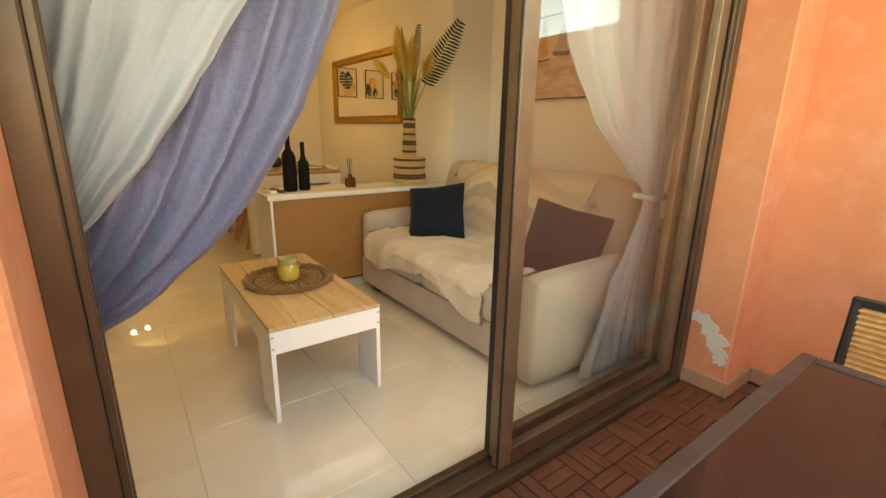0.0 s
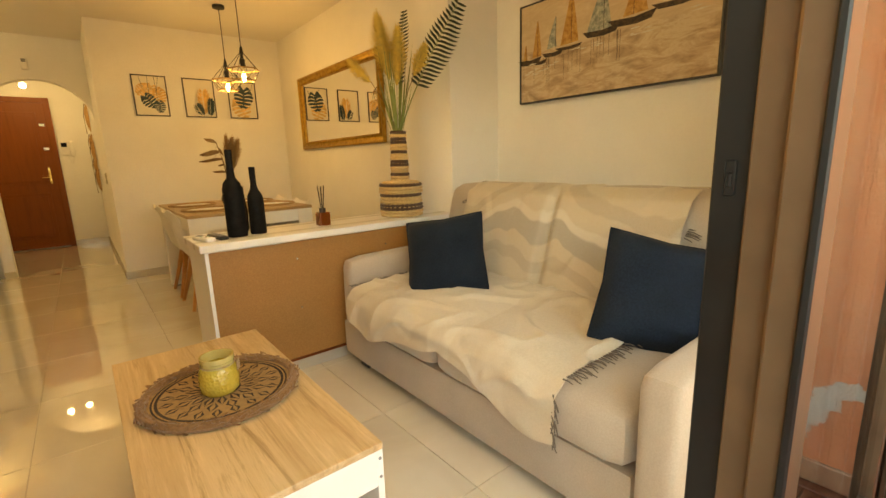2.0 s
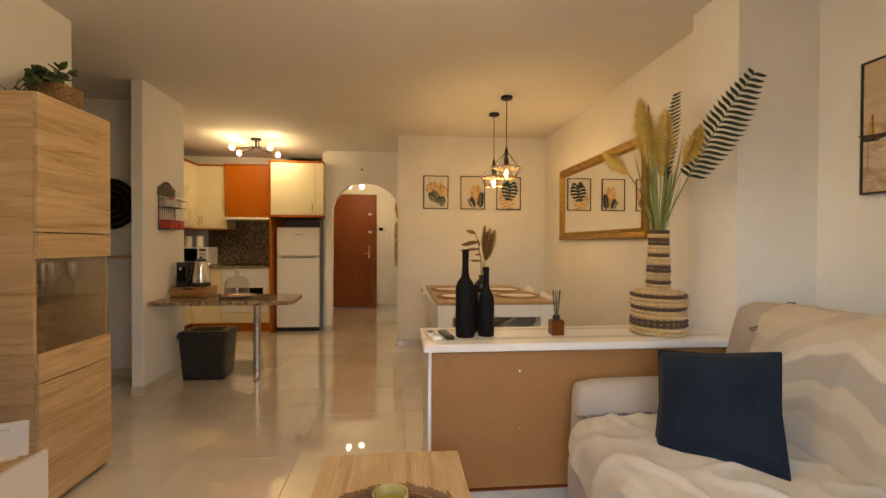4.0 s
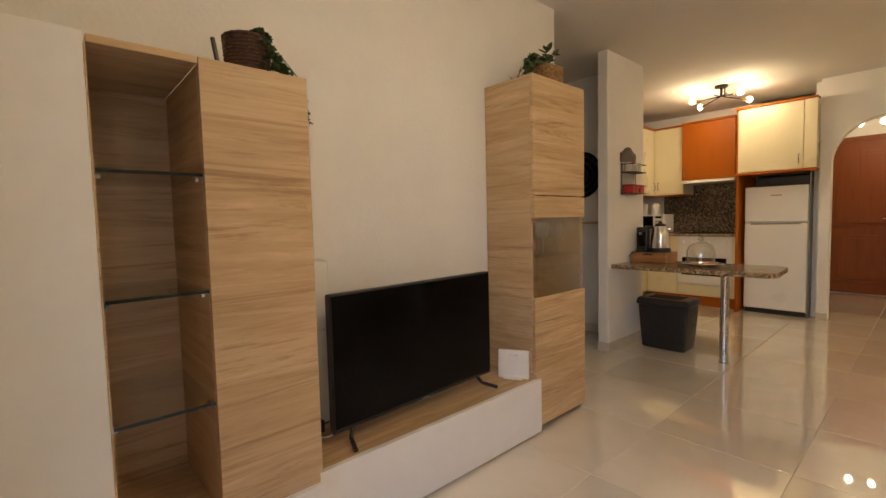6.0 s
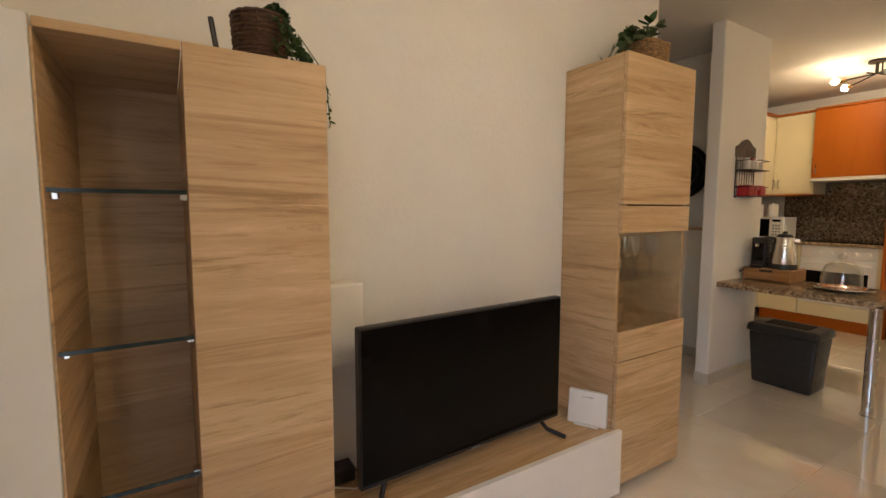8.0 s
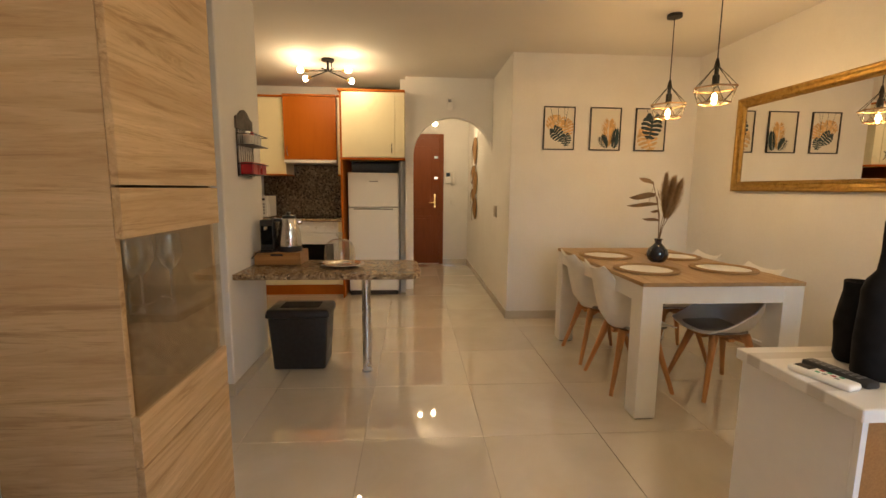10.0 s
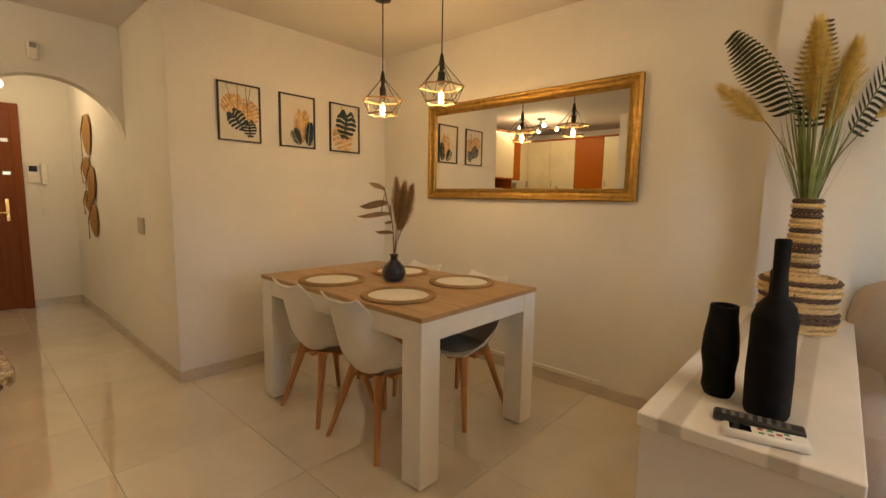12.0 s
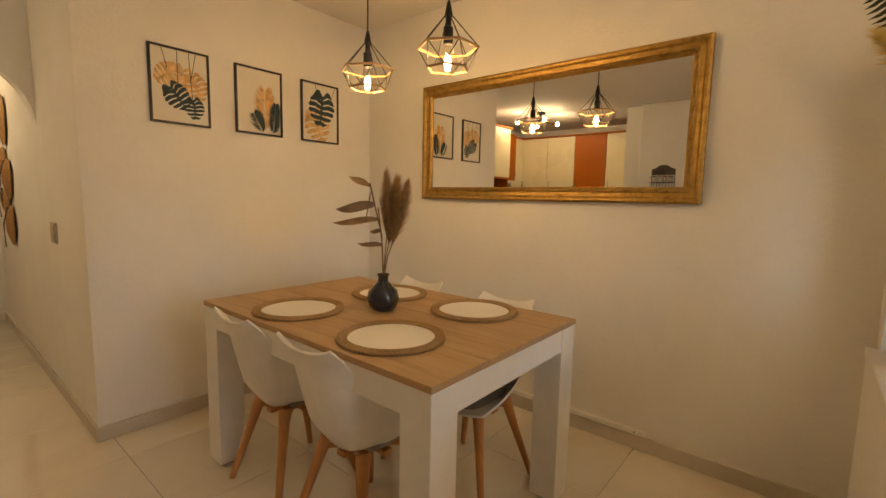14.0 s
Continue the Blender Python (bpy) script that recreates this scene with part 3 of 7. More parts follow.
def streaked():
    """White laminate with grey bands along its length."""
    m = Mat("white_banded_laminate", (0.8, 0.78, 0.75), 0.30)
    v = m.coords((0.6, 1, 1))
    xyz = m.node("SeparateXYZ")
    m.l.new(v, xyz.inputs[0])
    band = m.ramp(xyz.outputs[1], (0.0, 0.0), (0.075, 0.0), (0.08, 1.0), (0.125, 1.0), (0.13, 0.0), (0.285, 0.0), (0.29, 1.0), (0.335, 1.0), (0.34, 0.0))
    soft = m.mix(1.0, band, m.ramp(m.noise(m.coords((1.5, 3, 1)), 5, 3), (0.3, 0.6), (0.7, 0.9)), "MULTIPLY")
    m.set("Base Color", m.mix(soft, m.ramp(m.noise(v, 9, 4), (0.3, (0.76, 0.73, 0.69)), (0.7, (0.82, 0.80, 0.77))), (0.50, 0.46, 0.40)))
    return m.m


HARDBOARD, STREAKED = hardboard(), streaked()
partition()


def sofa():
    # origin at the front foot line, x to the wall, y along the wall
    th = thing("sofa", (1.66, 1.12, 0), "beige fabric two-seat sofa with a throw over it", "sofa")
    L = 1.79
    part("base", soft_box(0.02, 1.00, 0.10, L - 0.02, 0.05, 0.25, 0.02, 5, 0.003), SOFA, th, smooth=True)
    for y0, y1 in ((0.108, 0.94), (0.945, L - 0.09)):
        part("seat_cushion", soft_box(0.0, 0.80, y0, y1, 0.245, 0.435, 0.055, 10, 0.012), SOFA, th, smooth=True)
    for y0, y1 in ((0.10, 0.95), (0.955, L - 0.01)):
        bm = soft_box(-0.10, 0.13, y0, y1, 0.0, 0.54, 0.07, 10, 0.03)
        part("back_cushion", turn(bm, pose(0.80, 0, 0.40, 0, 14, 0)), SOFA, th, smooth=True)
    part("armrest", soft_box(0.0, 1.08, -0.025, 0.10, 0.04, 0.57, 0.04, 10, 0.006), SOFA, th, smooth=True)
    part("armrest", soft_box(0.04, 1.08, L - 0.12, L + 0.0, 0.04, 0.59, 0.045, 10, 0.008), SOFA, th, smooth=True)
    part("back_frame", soft_box(0.86, 1.26, 0.02, L - 0.02, 0.04, 0.70, 0.04, 5), SOFA, th, smooth=True)
    for x, y in ((0.06, 0.2), (0.06, L - 0.16), (0.95, 0.2), (0.95, L - 0.16)):
        part("foot", boxes((x, x + 0.05, y - 0.04, y + 0.04, 0, 0.052), bevel=0.004), BLACK, th)


sofa()


def coffee_table():
    th = thing("coffee_table", (0.654, 1.576, 0), "white coffee table with an oak laminate top", "table")
    W, D, H = 0.487, 1.012, 0.425
    part("tabletop", boxes((0, W, 0, D, H - 0.018, H), bevel=0.0015), OAK_Y, th)
    for y in (0.0, D - 0.018):
        part("apron", boxes((0.019, W - 0.019, y + 0.001, y + 0.017, H - 0.115, H - 0.019), bevel=0.001), WHITE_LAM, th)
    for x in (0.001, W - 0.019):
        part("side_apron", boxes((x, x + 0.018, 0.205, D - 0.205, H - 0.115, H - 0.019), bevel=0.001), WHITE_LAM, th)
        for y0, y1 in ((0.0, 0.205), (D - 0.205, D)):
            part("leg", boxes((x, x + 0.018, y0 + 0.001, y1 - 0.001, 0, H - 0.019), bevel=0.001), WHITE_LAM, th)
    for x in (0.01, W - 0.01):
        for z in (H - 0.04, H - 0.09):
            part("screw_cap", turn(lathe([(0, 0.002), (0.004, 0.002), (0.0045, 0)], 8), pose(x, 0.001, z, 90)), GREY_PLASTIC, th)


coffee_table()


def wall_unit():
    # tall open unit beside the window
    y0, ym, y1, x0, x1, top = 1.257, 1.502, 1.778, XW + 0.004, -0.535, 1.557
    th = thing("display_cabinet", (0, 0, 0), "oak laminate display cabinet with glass shelves and a closed door", "cabinet")
    part("back", boxes((x0, x0 + 0.01, y0, ym, 0.31, top)), OAK_Y, th)
    part("side", boxes((x0 + 0.01, x1 - 0.003, y0, y0 + 0.004, 0.31, top - 0.018)), OAK_X, th)
    part("divider", boxes((x0 + 0.01, x1 - 0.02, ym - 0.016, ym, 0.31, top - 0.018)), OAK_X, th)
    part("top", boxes((x0, x1, y0 + 0.0045, ym - 0.0175, top - 0.018, top), bevel=0.001), OAK_Y, th)
    part("floor_board", boxes((x0 + 0.01, x1, y0 + 0.0045, ym - 0.0175, 0.31, 0.328)), OAK_Y, th)
    part("body", boxes((x0, x1 - 0.02, ym, y1, 0.30, top - 0.002)), OAK_Y, th)
    part("door", boxes((x1 - 0.018, x1, ym - 0.016, y1, 0.345, top), bevel=0.001), OAK_Y, th)
    part("drawer_front", boxes((x1 - 0.018, x1, y0, y1, 0.05, 0.298), bevel=0.001), WHITE_LAM, th, "white drawer front")
    part("plinth", boxes((x0, x1 - 0.02, y0, y1, 0.0, 0.30)), WHITE_LAM, th)
    for z in (0.648, 0.951, 1.257):
        shelf = part("glass_shelf", boxes((x0 + 0.012, x1 - 0.01, y0 + 0.006, ym - 0.017, z - 0.004, z + 0.004)), SHELF_GLASS, th)
        shelf.visible_shadow = False
        part("polished_edge", boxes((x1 - 0.0098, x1 - 0.0075, y0 + 0.006, ym - 0.018, z - 0.0042, z + 0.0042)), GLASS_EDGE, shelf, "dark polished glass edge")
        for y in (y0 + 0.005, ym - 0.03):
            part("shelf_peg", boxes((x1 - 0.06, x1 - 0.035, y, y + 0.012, z - 0.016, z - 0.005)), CHROME, th)
    wh = thing("white_cabinet", (0, 0, 0), "tall narrow white cabinet beside the curtain", "cabinet")
    part("body", boxes((x0, x1 - 0.03, 0.953, y0 - 0.002, 0, top + 0.003)), WHITE_LAM, wh)
    part("door", boxes((x1 - 0.022, x1 + 0.002, 0.953, y0 - 0.001, 0.05, top + 0.005), bevel=0.0015), WHITE_LAM, wh)
    # low bench under the television
    b = thing("tv_bench", (0, 0, 0), "low oak laminate bench with a white flap front", "tv bench")
    part("top", boxes((x0, -0.6395, y1 + 0.003, 3.015, 0.268, 0.288), bevel=0.001), OAK_Y, b)
    part("body", boxes((x0, -0.64, y1 + 0.003, 3.015, 0.02, 0.267)), WHITE_LAM, b)
    part("flap", boxes((-0.638, -0.615, y1 + 0.004, 3.045, 0.012, 0.29), bevel=0.001), WHITE_LAM, b, "white flap front")
    # tall cabinet at the passage
    x1, y0, y1, top = -0.632, 3.02, 3.50, 1.85
    c = thing("tall_cabinet", (0, 0, 0), "tall oak laminate cabinet with a smoked glass door", "cabinet")
    part("side", boxes((x0, x1 - 0.02, y0, y0 + 0.018, 0, top), bevel=0.001), OAK_X, c)
    part("side", boxes((x0, x1 - 0.02, y1 - 0.018, y1, 0, top), bevel=0.001), OAK_Y, c)
    part("top", boxes((x0, x1 - 0.02, y0 + 0.018, y1 - 0.018, top - 0.018, top)), OAK_Y, c)
    part("back", boxes((x0, x0 + 0.01, y0 + 0.018, y1 - 0.018, 0.02, top - 0.018)), OAK_Y, c)
    for z in (0.60, 1.14):
        part("shelf", boxes((x0 + 0.01, x1 - 0.025, y0 + 0.018, y1 - 0.018, z, z + 0.018)), OAK_Y, c)
    part("inner_shelf", boxes((x0 + 0.012, x1 - 0.03, y0 + 0.019, y1 - 0.019, 0.92, 0.926)), SHELF_GLASS, c)
    part("upper_door", boxes((x1 - 0.018, x1, y0, y1, 1.246, top), bevel=0.001), OAK_Y, c)
    part("rail", boxes((x1 - 0.018, x1, y0, y1, 1.128, 1.240), bevel=0.001), OAK_Y, c)
    part("glass_door", boxes((x1 - 0.010, x1 - 0.004, y0 + 0.002, y1 - 0.002, 0.715, 1.127)), SMOKED, c, "smoked glass pane").visible_shadow = False
    part("rail", boxes((x1 - 0.018, x1, y0, y1, 0.585, 0.712), bevel=0.001), OAK_Y, c)
    part("lower_door", boxes((x1 - 0.018, x1, y0, y1, 0.03, 0.580), bevel=0.001), OAK_Y, c)


wall_unit()


def television():
    th = thing("television", (-0.750, 2.375, 0.288), "black flat-screen television on two splayed feet", "television", 3.0)
    part("case", boxes((-0.035, 0.0, -0.455, 0.455, 0.055, 0.575), bevel=0.004), BLACK, th)
    part("screen", boxes((0.001, 0.003, -0.448, 0.448, 0.072, 0.568)), SCREEN, th, "dark glossy screen")
    part("back_bulge", boxes((-0.075, -0.036, -0.30, 0.30, 0.08, 0.36), bevel=0.02, seg=2), BLACK, th)
    part("badge", boxes((0.003, 0.005, -0.02, 0.02, 0.060, 0.066)), GREY_PLASTIC, th)
    for s in (-1, 1):
        part("foot", tube([(-0.02, s * 0.36, 0.06), (0.0, s * 0.385, 0.02), (0.075, s * 0.415, 0.007)], 0.009, 8), BLACK, th)
        part("rear_foot", tube([(-0.03, s * 0.36, 0.05), (-0.10, s * 0.40, 0.007)], 0.008, 8), BLACK, th)


television()

# ---- dining side ----
def dining_table():
    th = thing("dining_table", (1.20, 4.205, 0), "white dining table with a grey oak top", "table")
    W, D, H, LEG = 0.905, 1.385, 0.765, 0.115
    part("tabletop", boxes((0, W, 0, D, H - 0.022, H), bevel=0.0015), OAK_TABLE, th)
    for x0, x1, y0, y1 in ((LEG, W - LEG, 0.006, 0.022), (LEG, W - LEG, D - 0.022, D - 0.006), (0.006, 0.022, LEG, D - LEG), (W - 0.022, W - 0.006, LEG, D - LEG)):
        part("apron", boxes((x0, x1, y0, y1, H - 0.115, H - 0.023), bevel=0.001), WHITE_ASH, th)
    for x in (0.003, W - LEG - 0.003):
        for y in (0.003, D - LEG - 0.003):
            part("leg", boxes((x, x + LEG, y, y + LEG, 0.008, H - 0.023), bevel=0.0015), WHITE_ASH, th)
            part("glide", boxes((x + 0.01, x + LEG - 0.01, y + 0.01, y + LEG - 0.01, 0.0, 0.0075)), BLACK, th)


dining_table()


def dining_chair():
    """Moulded shell on four splayed beech legs; faces +x."""
    th = thing("dining_chair", (0, 0, 0), "white moulded shell chair with beech legs and a grey seat pad", "chair", group="chairs round the dining table")

    centre = [(0.215, 0.405), (0.18, 0.410), (0.08, 0.390), (-0.04, 0.375), (-0.125, 0.392), (-0.180, 0.465), (-0.212, 0.585), (-0.236, 0.70), (-0.250, 0.785)]

    def shell(u, v):
        # u: from the front of the seat up to the top of the back; v: across; the side edge sweeps straight up to the back
        s = v * 2 - 1
        k = u * (len(centre) - 1)
        i = min(int(k), len(centre) - 2)
        f = k - i
        f = f * f * (3 - 2 * f) * 0.3 + f * 0.7
        cx, cz = centre[i][0] + (centre[i + 1][0] - centre[i][0]) * f, centre[i][1] + (centre[i + 1][1] - centre[i][1]) * f
        w = u ** 1.15
        ex = 0.20 - 0.44 * w - 0.06 * math.sin(math.pi * w)
        ez = 0.425 + 0.372 * w ** 1.28
        e = abs(s) ** 2.6
        half = 0.185 + 0.035 * math.sin(math.pi * min(1, u * 1.2)) - 0.045 * max(0, (u - 0.45) / 0.55) ** 1.3
        roll = max(0, (u - 0.86) / 0.14) ** 2
        return (cx + (ex - cx) * e - 0.022 * roll, s * half, cz + (ez - cz) * e - 0.016 * roll * (1 - s * s))

    part("shell", sheet(shell, 30, 22, 0.008), WHITE_PLASTIC, th, smooth=True)
    part("seat_pad", soft_box(-0.095, 0.175, -0.135, 0.135, 0.388, 0.424, 0.017, 6, 0.008), GREY_SEAT, th, "grey padded seat", smooth=True)
    part("under_frame", boxes((-0.12, 0.12, -0.02, 0.02, 0.342, 0.362), (-0.02, 0.02, -0.12, 0.12, 0.342, 0.362), (-0.09, 0.09, -0.09, 0.09, 0.362, 0.372), bevel=0.003), BEECH, th)
    for sx in (-1, 1):
        for sy in (-1, 1):
            part("leg", tube([(sx * 0.197, sy * 0.195, 0.0), (sx * 0.140, sy * 0.138, 0.22), (sx * 0.112, sy * 0.110, 0.335), (sx * 0.098, sy * 0.096, 0.378)], 0.0125, 10, taper=0.028), BEECH, th, smooth=True)
            part("cross_rail", tube([(sx * 0.115, sy * 0.115, 0.340), (sx * 0.03, sy * 0.03, 0.350)], 0.015, 8), BEECH, th)
    return th


chair = dining_chair()
chair.location, chair.rotation_euler = (1.395, 5.168, 0), (0, 0, radians(-1))
copy_thing(chair, pose(1.395, 4.690, 0, 0, 0, 1))
copy_thing(chair, pose(1.915, 4.578, 0, 0, 0, 180))
copy_thing(chair, pose(1.945, 5.16, 0, 0, 0, 178))


def wall_mirror():
    # on the dining wall; y runs from 3.88 to 5.575
    th = thing("wall_mirror", (XE, 4.722, 1.612), "wide mirror in an ornate gilded frame", "mirror")
    hw, hh, w = 0.842, 0.367, 0.078

    prof = [(0.0, 0.004), (0.0, 0.030), (0.010, 0.036), (0.022, 0.034), (0.030, 0.026), (0.050, 0.022), (0.056, 0.026), (0.066, 0.026), (0.072, 0.018), (w, 0.014), (w, 0.004)]
    bm = bmesh.new()
    loops = []
    for d, h in prof:
        loops.append([bm.verts.new((-h, sy * (hw - d), sz * (hh - d))) for sy, sz in ((-1, -1), (1, -1), (1, 1), (-1, 1))])
    for a, b in zip(loops, loops[1:]):
        for k in range(4):
            bm.faces.new((a[k], a[(k + 1) % 4], b[(k + 1) % 4], b[k]))
    bmesh.ops.recalc_face_normals(bm, faces=bm.faces[:])
    part("frame", bm, GILT, th, "gilded moulded frame")
    rope = bmesh.new()
    r = w - 0.017
    for (ya, za), (yb, zb) in (((-hw + r, -hh + r), (hw - r, -hh + r)), ((hw - r, -hh + r), (hw - r, hh - r)), ((hw - r, hh - r), (-hw + r, hh - r)), ((-hw + r, hh - r), (-hw + r, -hh + r))):
        n = int(math.hypot(yb - ya, zb - za) / 0.016)
        for i in range(n):
            f = (i + 0.5) / n
            y, z = ya + (yb - ya) * f, za + (zb - za) * f
            ang = math.atan2(zb - za, yb - ya) + 0.75
            c, s = math.cos(ang) * 0.009, math.sin(ang) * 0.009
            tube([(-0.027, y - c, z - s), (-0.030, y, z), (-0.027, y + c, z + s)], 0.0045, 5, bm=rope)
    part("rope_moulding", rope, GILT, th, "twisted rope moulding")
    part("mirror_glass", boxes((-0.012, -0.005, -hw + w - 0.004, hw - w + 0.004, -hh + w - 0.004, hh - w + 0.004)), MIRROR, th, "clear mirror glass")


def gilt():
    m = Mat("worn_gilding", (0.55, 0.34, 0.09), 0.38, 0.75)
    v = m.coords()
    n = m.noise(v, 28, 6, 0.65)
    m.set("Base Color", m.ramp(n, (0.32, (0.26, 0.15, 0.04)), (0.5, (0.38, 0.23, 0.06)), (0.75, (0.48, 0.30, 0.09))))
    m.set("Roughness", m.ramp(n, (0.3, 0.55), (0.7, 0.30)))
    return m.bump(n, 0.2, 0.002).m


GILT = gilt()
wall_mirror()


# ---- kitchen ----
def breakfast_bar():
    th = thing("breakfast_bar", (-1.07, 4.66, 0), "brown granite breakfast bar on a steel leg", "counter")
    r = 0.09
    out = [(0.0, 0.0), (1.12 - 0.05, 0.0)]
    out += [(1.12 - r + r * math.sin(a), 0.10 - 0.10 * math.cos(a) ) for a in [math.pi / 2 * i / 6 for i in range(1, 7)]]
    out += [(1.10, 0.45)] + [(1.10 - 0.10 + 0.10 * math.cos(a), 0.45 + 0.10 * math.sin(a)) for a in [math.pi / 2 * i / 6 for i in range(1, 7)]]
    out += [(0.0, 0.55)]
    part("top", prism(out, 0.695, 0.73, 0.004), GRANITE, th)
    part("leg", lathe([(0.0, 0.0), (0.036, 0.0), (0.036, 0.006), (0.030, 0.008), (0.030, 0.685), (0.05, 0.687), (0.05, 0.694), (0, 0.694)], 24, at=(0.755, 0.28, 0)), STEEL, th, "round brushed steel leg", smooth=True)


breakfast_bar()


def cabinet_door(parent, x0, x1, z0, z1, y, mat, handle=None):
    d = part("door", boxes((x0 + 0.002, x1 - 0.002, y - 0.018, y, z0 + 0.002, z1 - 0.002), bevel=0.002), mat, parent)
    if handle:
        hx, hz = handle
        part("handle", tube([(hx, y - 0.018, hz - 0.05), (hx, y - 0.038, hz - 0.035), (hx, y - 0.042, hz), (hx, y - 0.038, hz + 0.035), (hx, y - 0.018, hz + 0.05)], 0.006, 8), STEEL, d, "metal bow handle", smooth=True)
    return d


def kitchen_units():
    # back run: hood cabinet, corner cabinet, oven, fridge housing
    yf = 7.42
    u = thing("wall_cabinet", (0, -0.025, 0), "cream wall cabinet with cherry trim", "cabinet", group="kitchen wall cabinets")
    part("body", boxes((-1.86, -1.482, yf, 7.765, 1.40, 2.27)), CREAM_DOOR, u)
    cabinet_door(u, -1.86, -1.482, 1.41, 2.27, yf, CREAM_DOOR, (-1.80, 1.52))
    part("cornice", boxes((-1.86, -1.482, yf - 0.03, 7.765, 2.272, 2.294), bevel=0.004), CHERRY, u)
    part("under_trim", boxes((-1.86, -1.482, yf - 0.022, 7.765, 1.385, 1.40), bevel=0.003), CHERRY, u)
    h = thing("hood_cabinet", (0, -0.025, 0), "cherry wood cabinet over a pull-out cooker hood", "cabinet")
    part("body", boxes((-1.48, -0.882, yf - 0.08, 7.765, 1.56, 2.27)), CREAM_DOOR, h)
    cabinet_door(h, -1.48, -0.882, 1.565, 2.27, yf - 0.08, CHERRY, (-1.44, 1.66))
    part("hood", boxes((-1.48, -0.882, yf - 0.12, 7.765, 1.525, 1.558), bevel=0.006), WHITE_PLASTIC, h, "white pull-out cooker hood edge")
    part("cornice", boxes((-1.48, -0.882, yf - 0.11, 7.765, 2.272, 2.294), bevel=0.004), CHERRY, h)
    n = thing("wall_cabinet", (0, -0.025, 0), "narrow cream wall cabinet with cherry trim", "cabinet", group="kitchen wall cabinets")
    part("body", boxes((-0.88, -0.802, yf - 0.06, 7.765, 1.40, 2.27)), CREAM_DOOR, n)
    cabinet_door(n, -0.88, -0.802, 1.41, 2.27, yf - 0.06, CREAM_DOOR)
    part("cornice", boxes((-0.88, -0.802, yf - 0.09, 7.765, 2.272, 2.294), bevel=0.004), CHERRY, n)
    part("under_trim", boxes((-0.88, -0.802, yf - 0.082, 7.765, 1.385, 1.40), bevel=0.003), CHERRY, n)
    f = thing("fridge_housing", (0, -0.025, 0), "cream cabinet over the fridge with cherry side panel", "cabinet")
    part("body", boxes((-0.775, -0.155, 7.02, 7.765, 1.575, 2.27)), CREAM_DOOR, f)
    cabinet_door(f, -0.775, -0.20, 1.58, 2.27, 7.02, CREAM_DOOR, (-0.235, 1.68))
    part("filler", boxes((-0.198, -0.095, 7.004, 7.02, 1.58, 2.27), bevel=0.002), CREAM_DOOR, f)
    part("filler_side", boxes((-0.154, -0.095, 7.021, 7.149, 1.58, 2.27)), CREAM_DOOR, f)
    part("cornice", boxes((-0.81, -0.092, 6.985, 7.765 - 0.62, 2.272, 2.294), bevel=0.004), CHERRY, f)
    part("bottom_trim", boxes((-0.80, -0.092, 6.998, 7.148, 1.552, 1.574), bevel=0.003), CHERRY, f)
    part("side_panel", boxes((-0.80, -0.777, 7.04, 7.765, 0.0, 2.27), bevel=0.002), CHERRY, f, "cherry side panel")
    part("niche_lining", boxes((-0.165, -0.155, 7.16, 7.765, 0.0, 1.55), (-0.775, -0.165, 7.755, 7.765, 0.0, 1.55)), GREY_PLASTIC, f)
    # base run
    b = thing("base_cabinet", (0, -0.025, 0), "cream base cabinet with a cherry plinth", "cabinet")
    part("body", boxes((-2.40, -1.47, 7.19, 7.765, 0.12, 0.86)), CREAM_DOOR, b)
    cabinet_door(b, -1.84, -1.47, 0.13, 0.86, 7.19, CREAM_DOOR)
    part("plinth", boxes((-1.84, -0.802, 7.215, 7.24, 0.0, 0.12)), CHERRY, b, "cherry plinth")
    o = thing("oven", (0, -0.025, 0), "white built-in oven with a black glass door", "oven")
    part("body", boxes((-1.465, -0.865, 7.20, 7.765, 0.122, 0.86)), FRIDGE, o)
    part("control_panel", boxes((-1.465, -0.865, 7.178, 7.199, 0.735, 0.855), bevel=0.002), FRIDGE, o, "white control panel")
    d = part("door", boxes((-1.465, -0.865, 7.172, 7.199, 0.27, 0.728), bevel=0.002), FRIDGE, o, "white oven door")
    part("window", boxes((-1.41, -0.92, 7.168, 7.1715, 0.38, 0.60)), SCREEN, d, "black glass oven window")
    part("handle", boxes((-1.43, -0.90, 7.135, 7.15, 0.665, 0.69), (-1.42, -1.40, 7.15, 7.172, 0.668, 0.686), (-0.93, -0.91, 7.15, 7.172, 0.668, 0.686), bevel=0.002), WHITE_PLASTIC, d)
    part("drawer", boxes((-1.465, -0.865, 7.176, 7.199, 0.125, 0.262), bevel=0.002), CREAM_DOOR, o, "cream drawer front")
    for i in range(6):
        part("knob", turn(lathe([(0.0, 0.022), (0.014, 0.022), (0.018, 0.0)], 16), pose(-1.40 + i * 0.095, 7.178, 0.79, 90)), WHITE_PLASTIC, o, smooth=True)
    part("end_strip", boxes((-0.863, -0.803, 7.18, 7.765, 0.122, 0.86)), CREAM_DOOR, o)
    w = thing("worktop", (0, -0.025, 0), "brown granite kitchen worktop", "worktop")
    part("back_run", boxes((-2.41, -0.803, 7.15, 7.765, 0.862, 0.895), bevel=0.004), GRANITE, w)
    part("side_run", boxes((-2.41, -1.80, 5.50, 7.149, 0.862, 0.895), bevel=0.004), GRANITE, w)
    part("splashback", boxes((-1.86, -0.803, 7.745, 7.766, 0.896, 1.56)), GRANITE_DARK, w, "dark granite splashback")
    part("hob", boxes((-1.45, -0.88, 7.22, 7.70, 0.896, 0.904), bevel=0.002), SCREEN, w, "black ceramic hob")
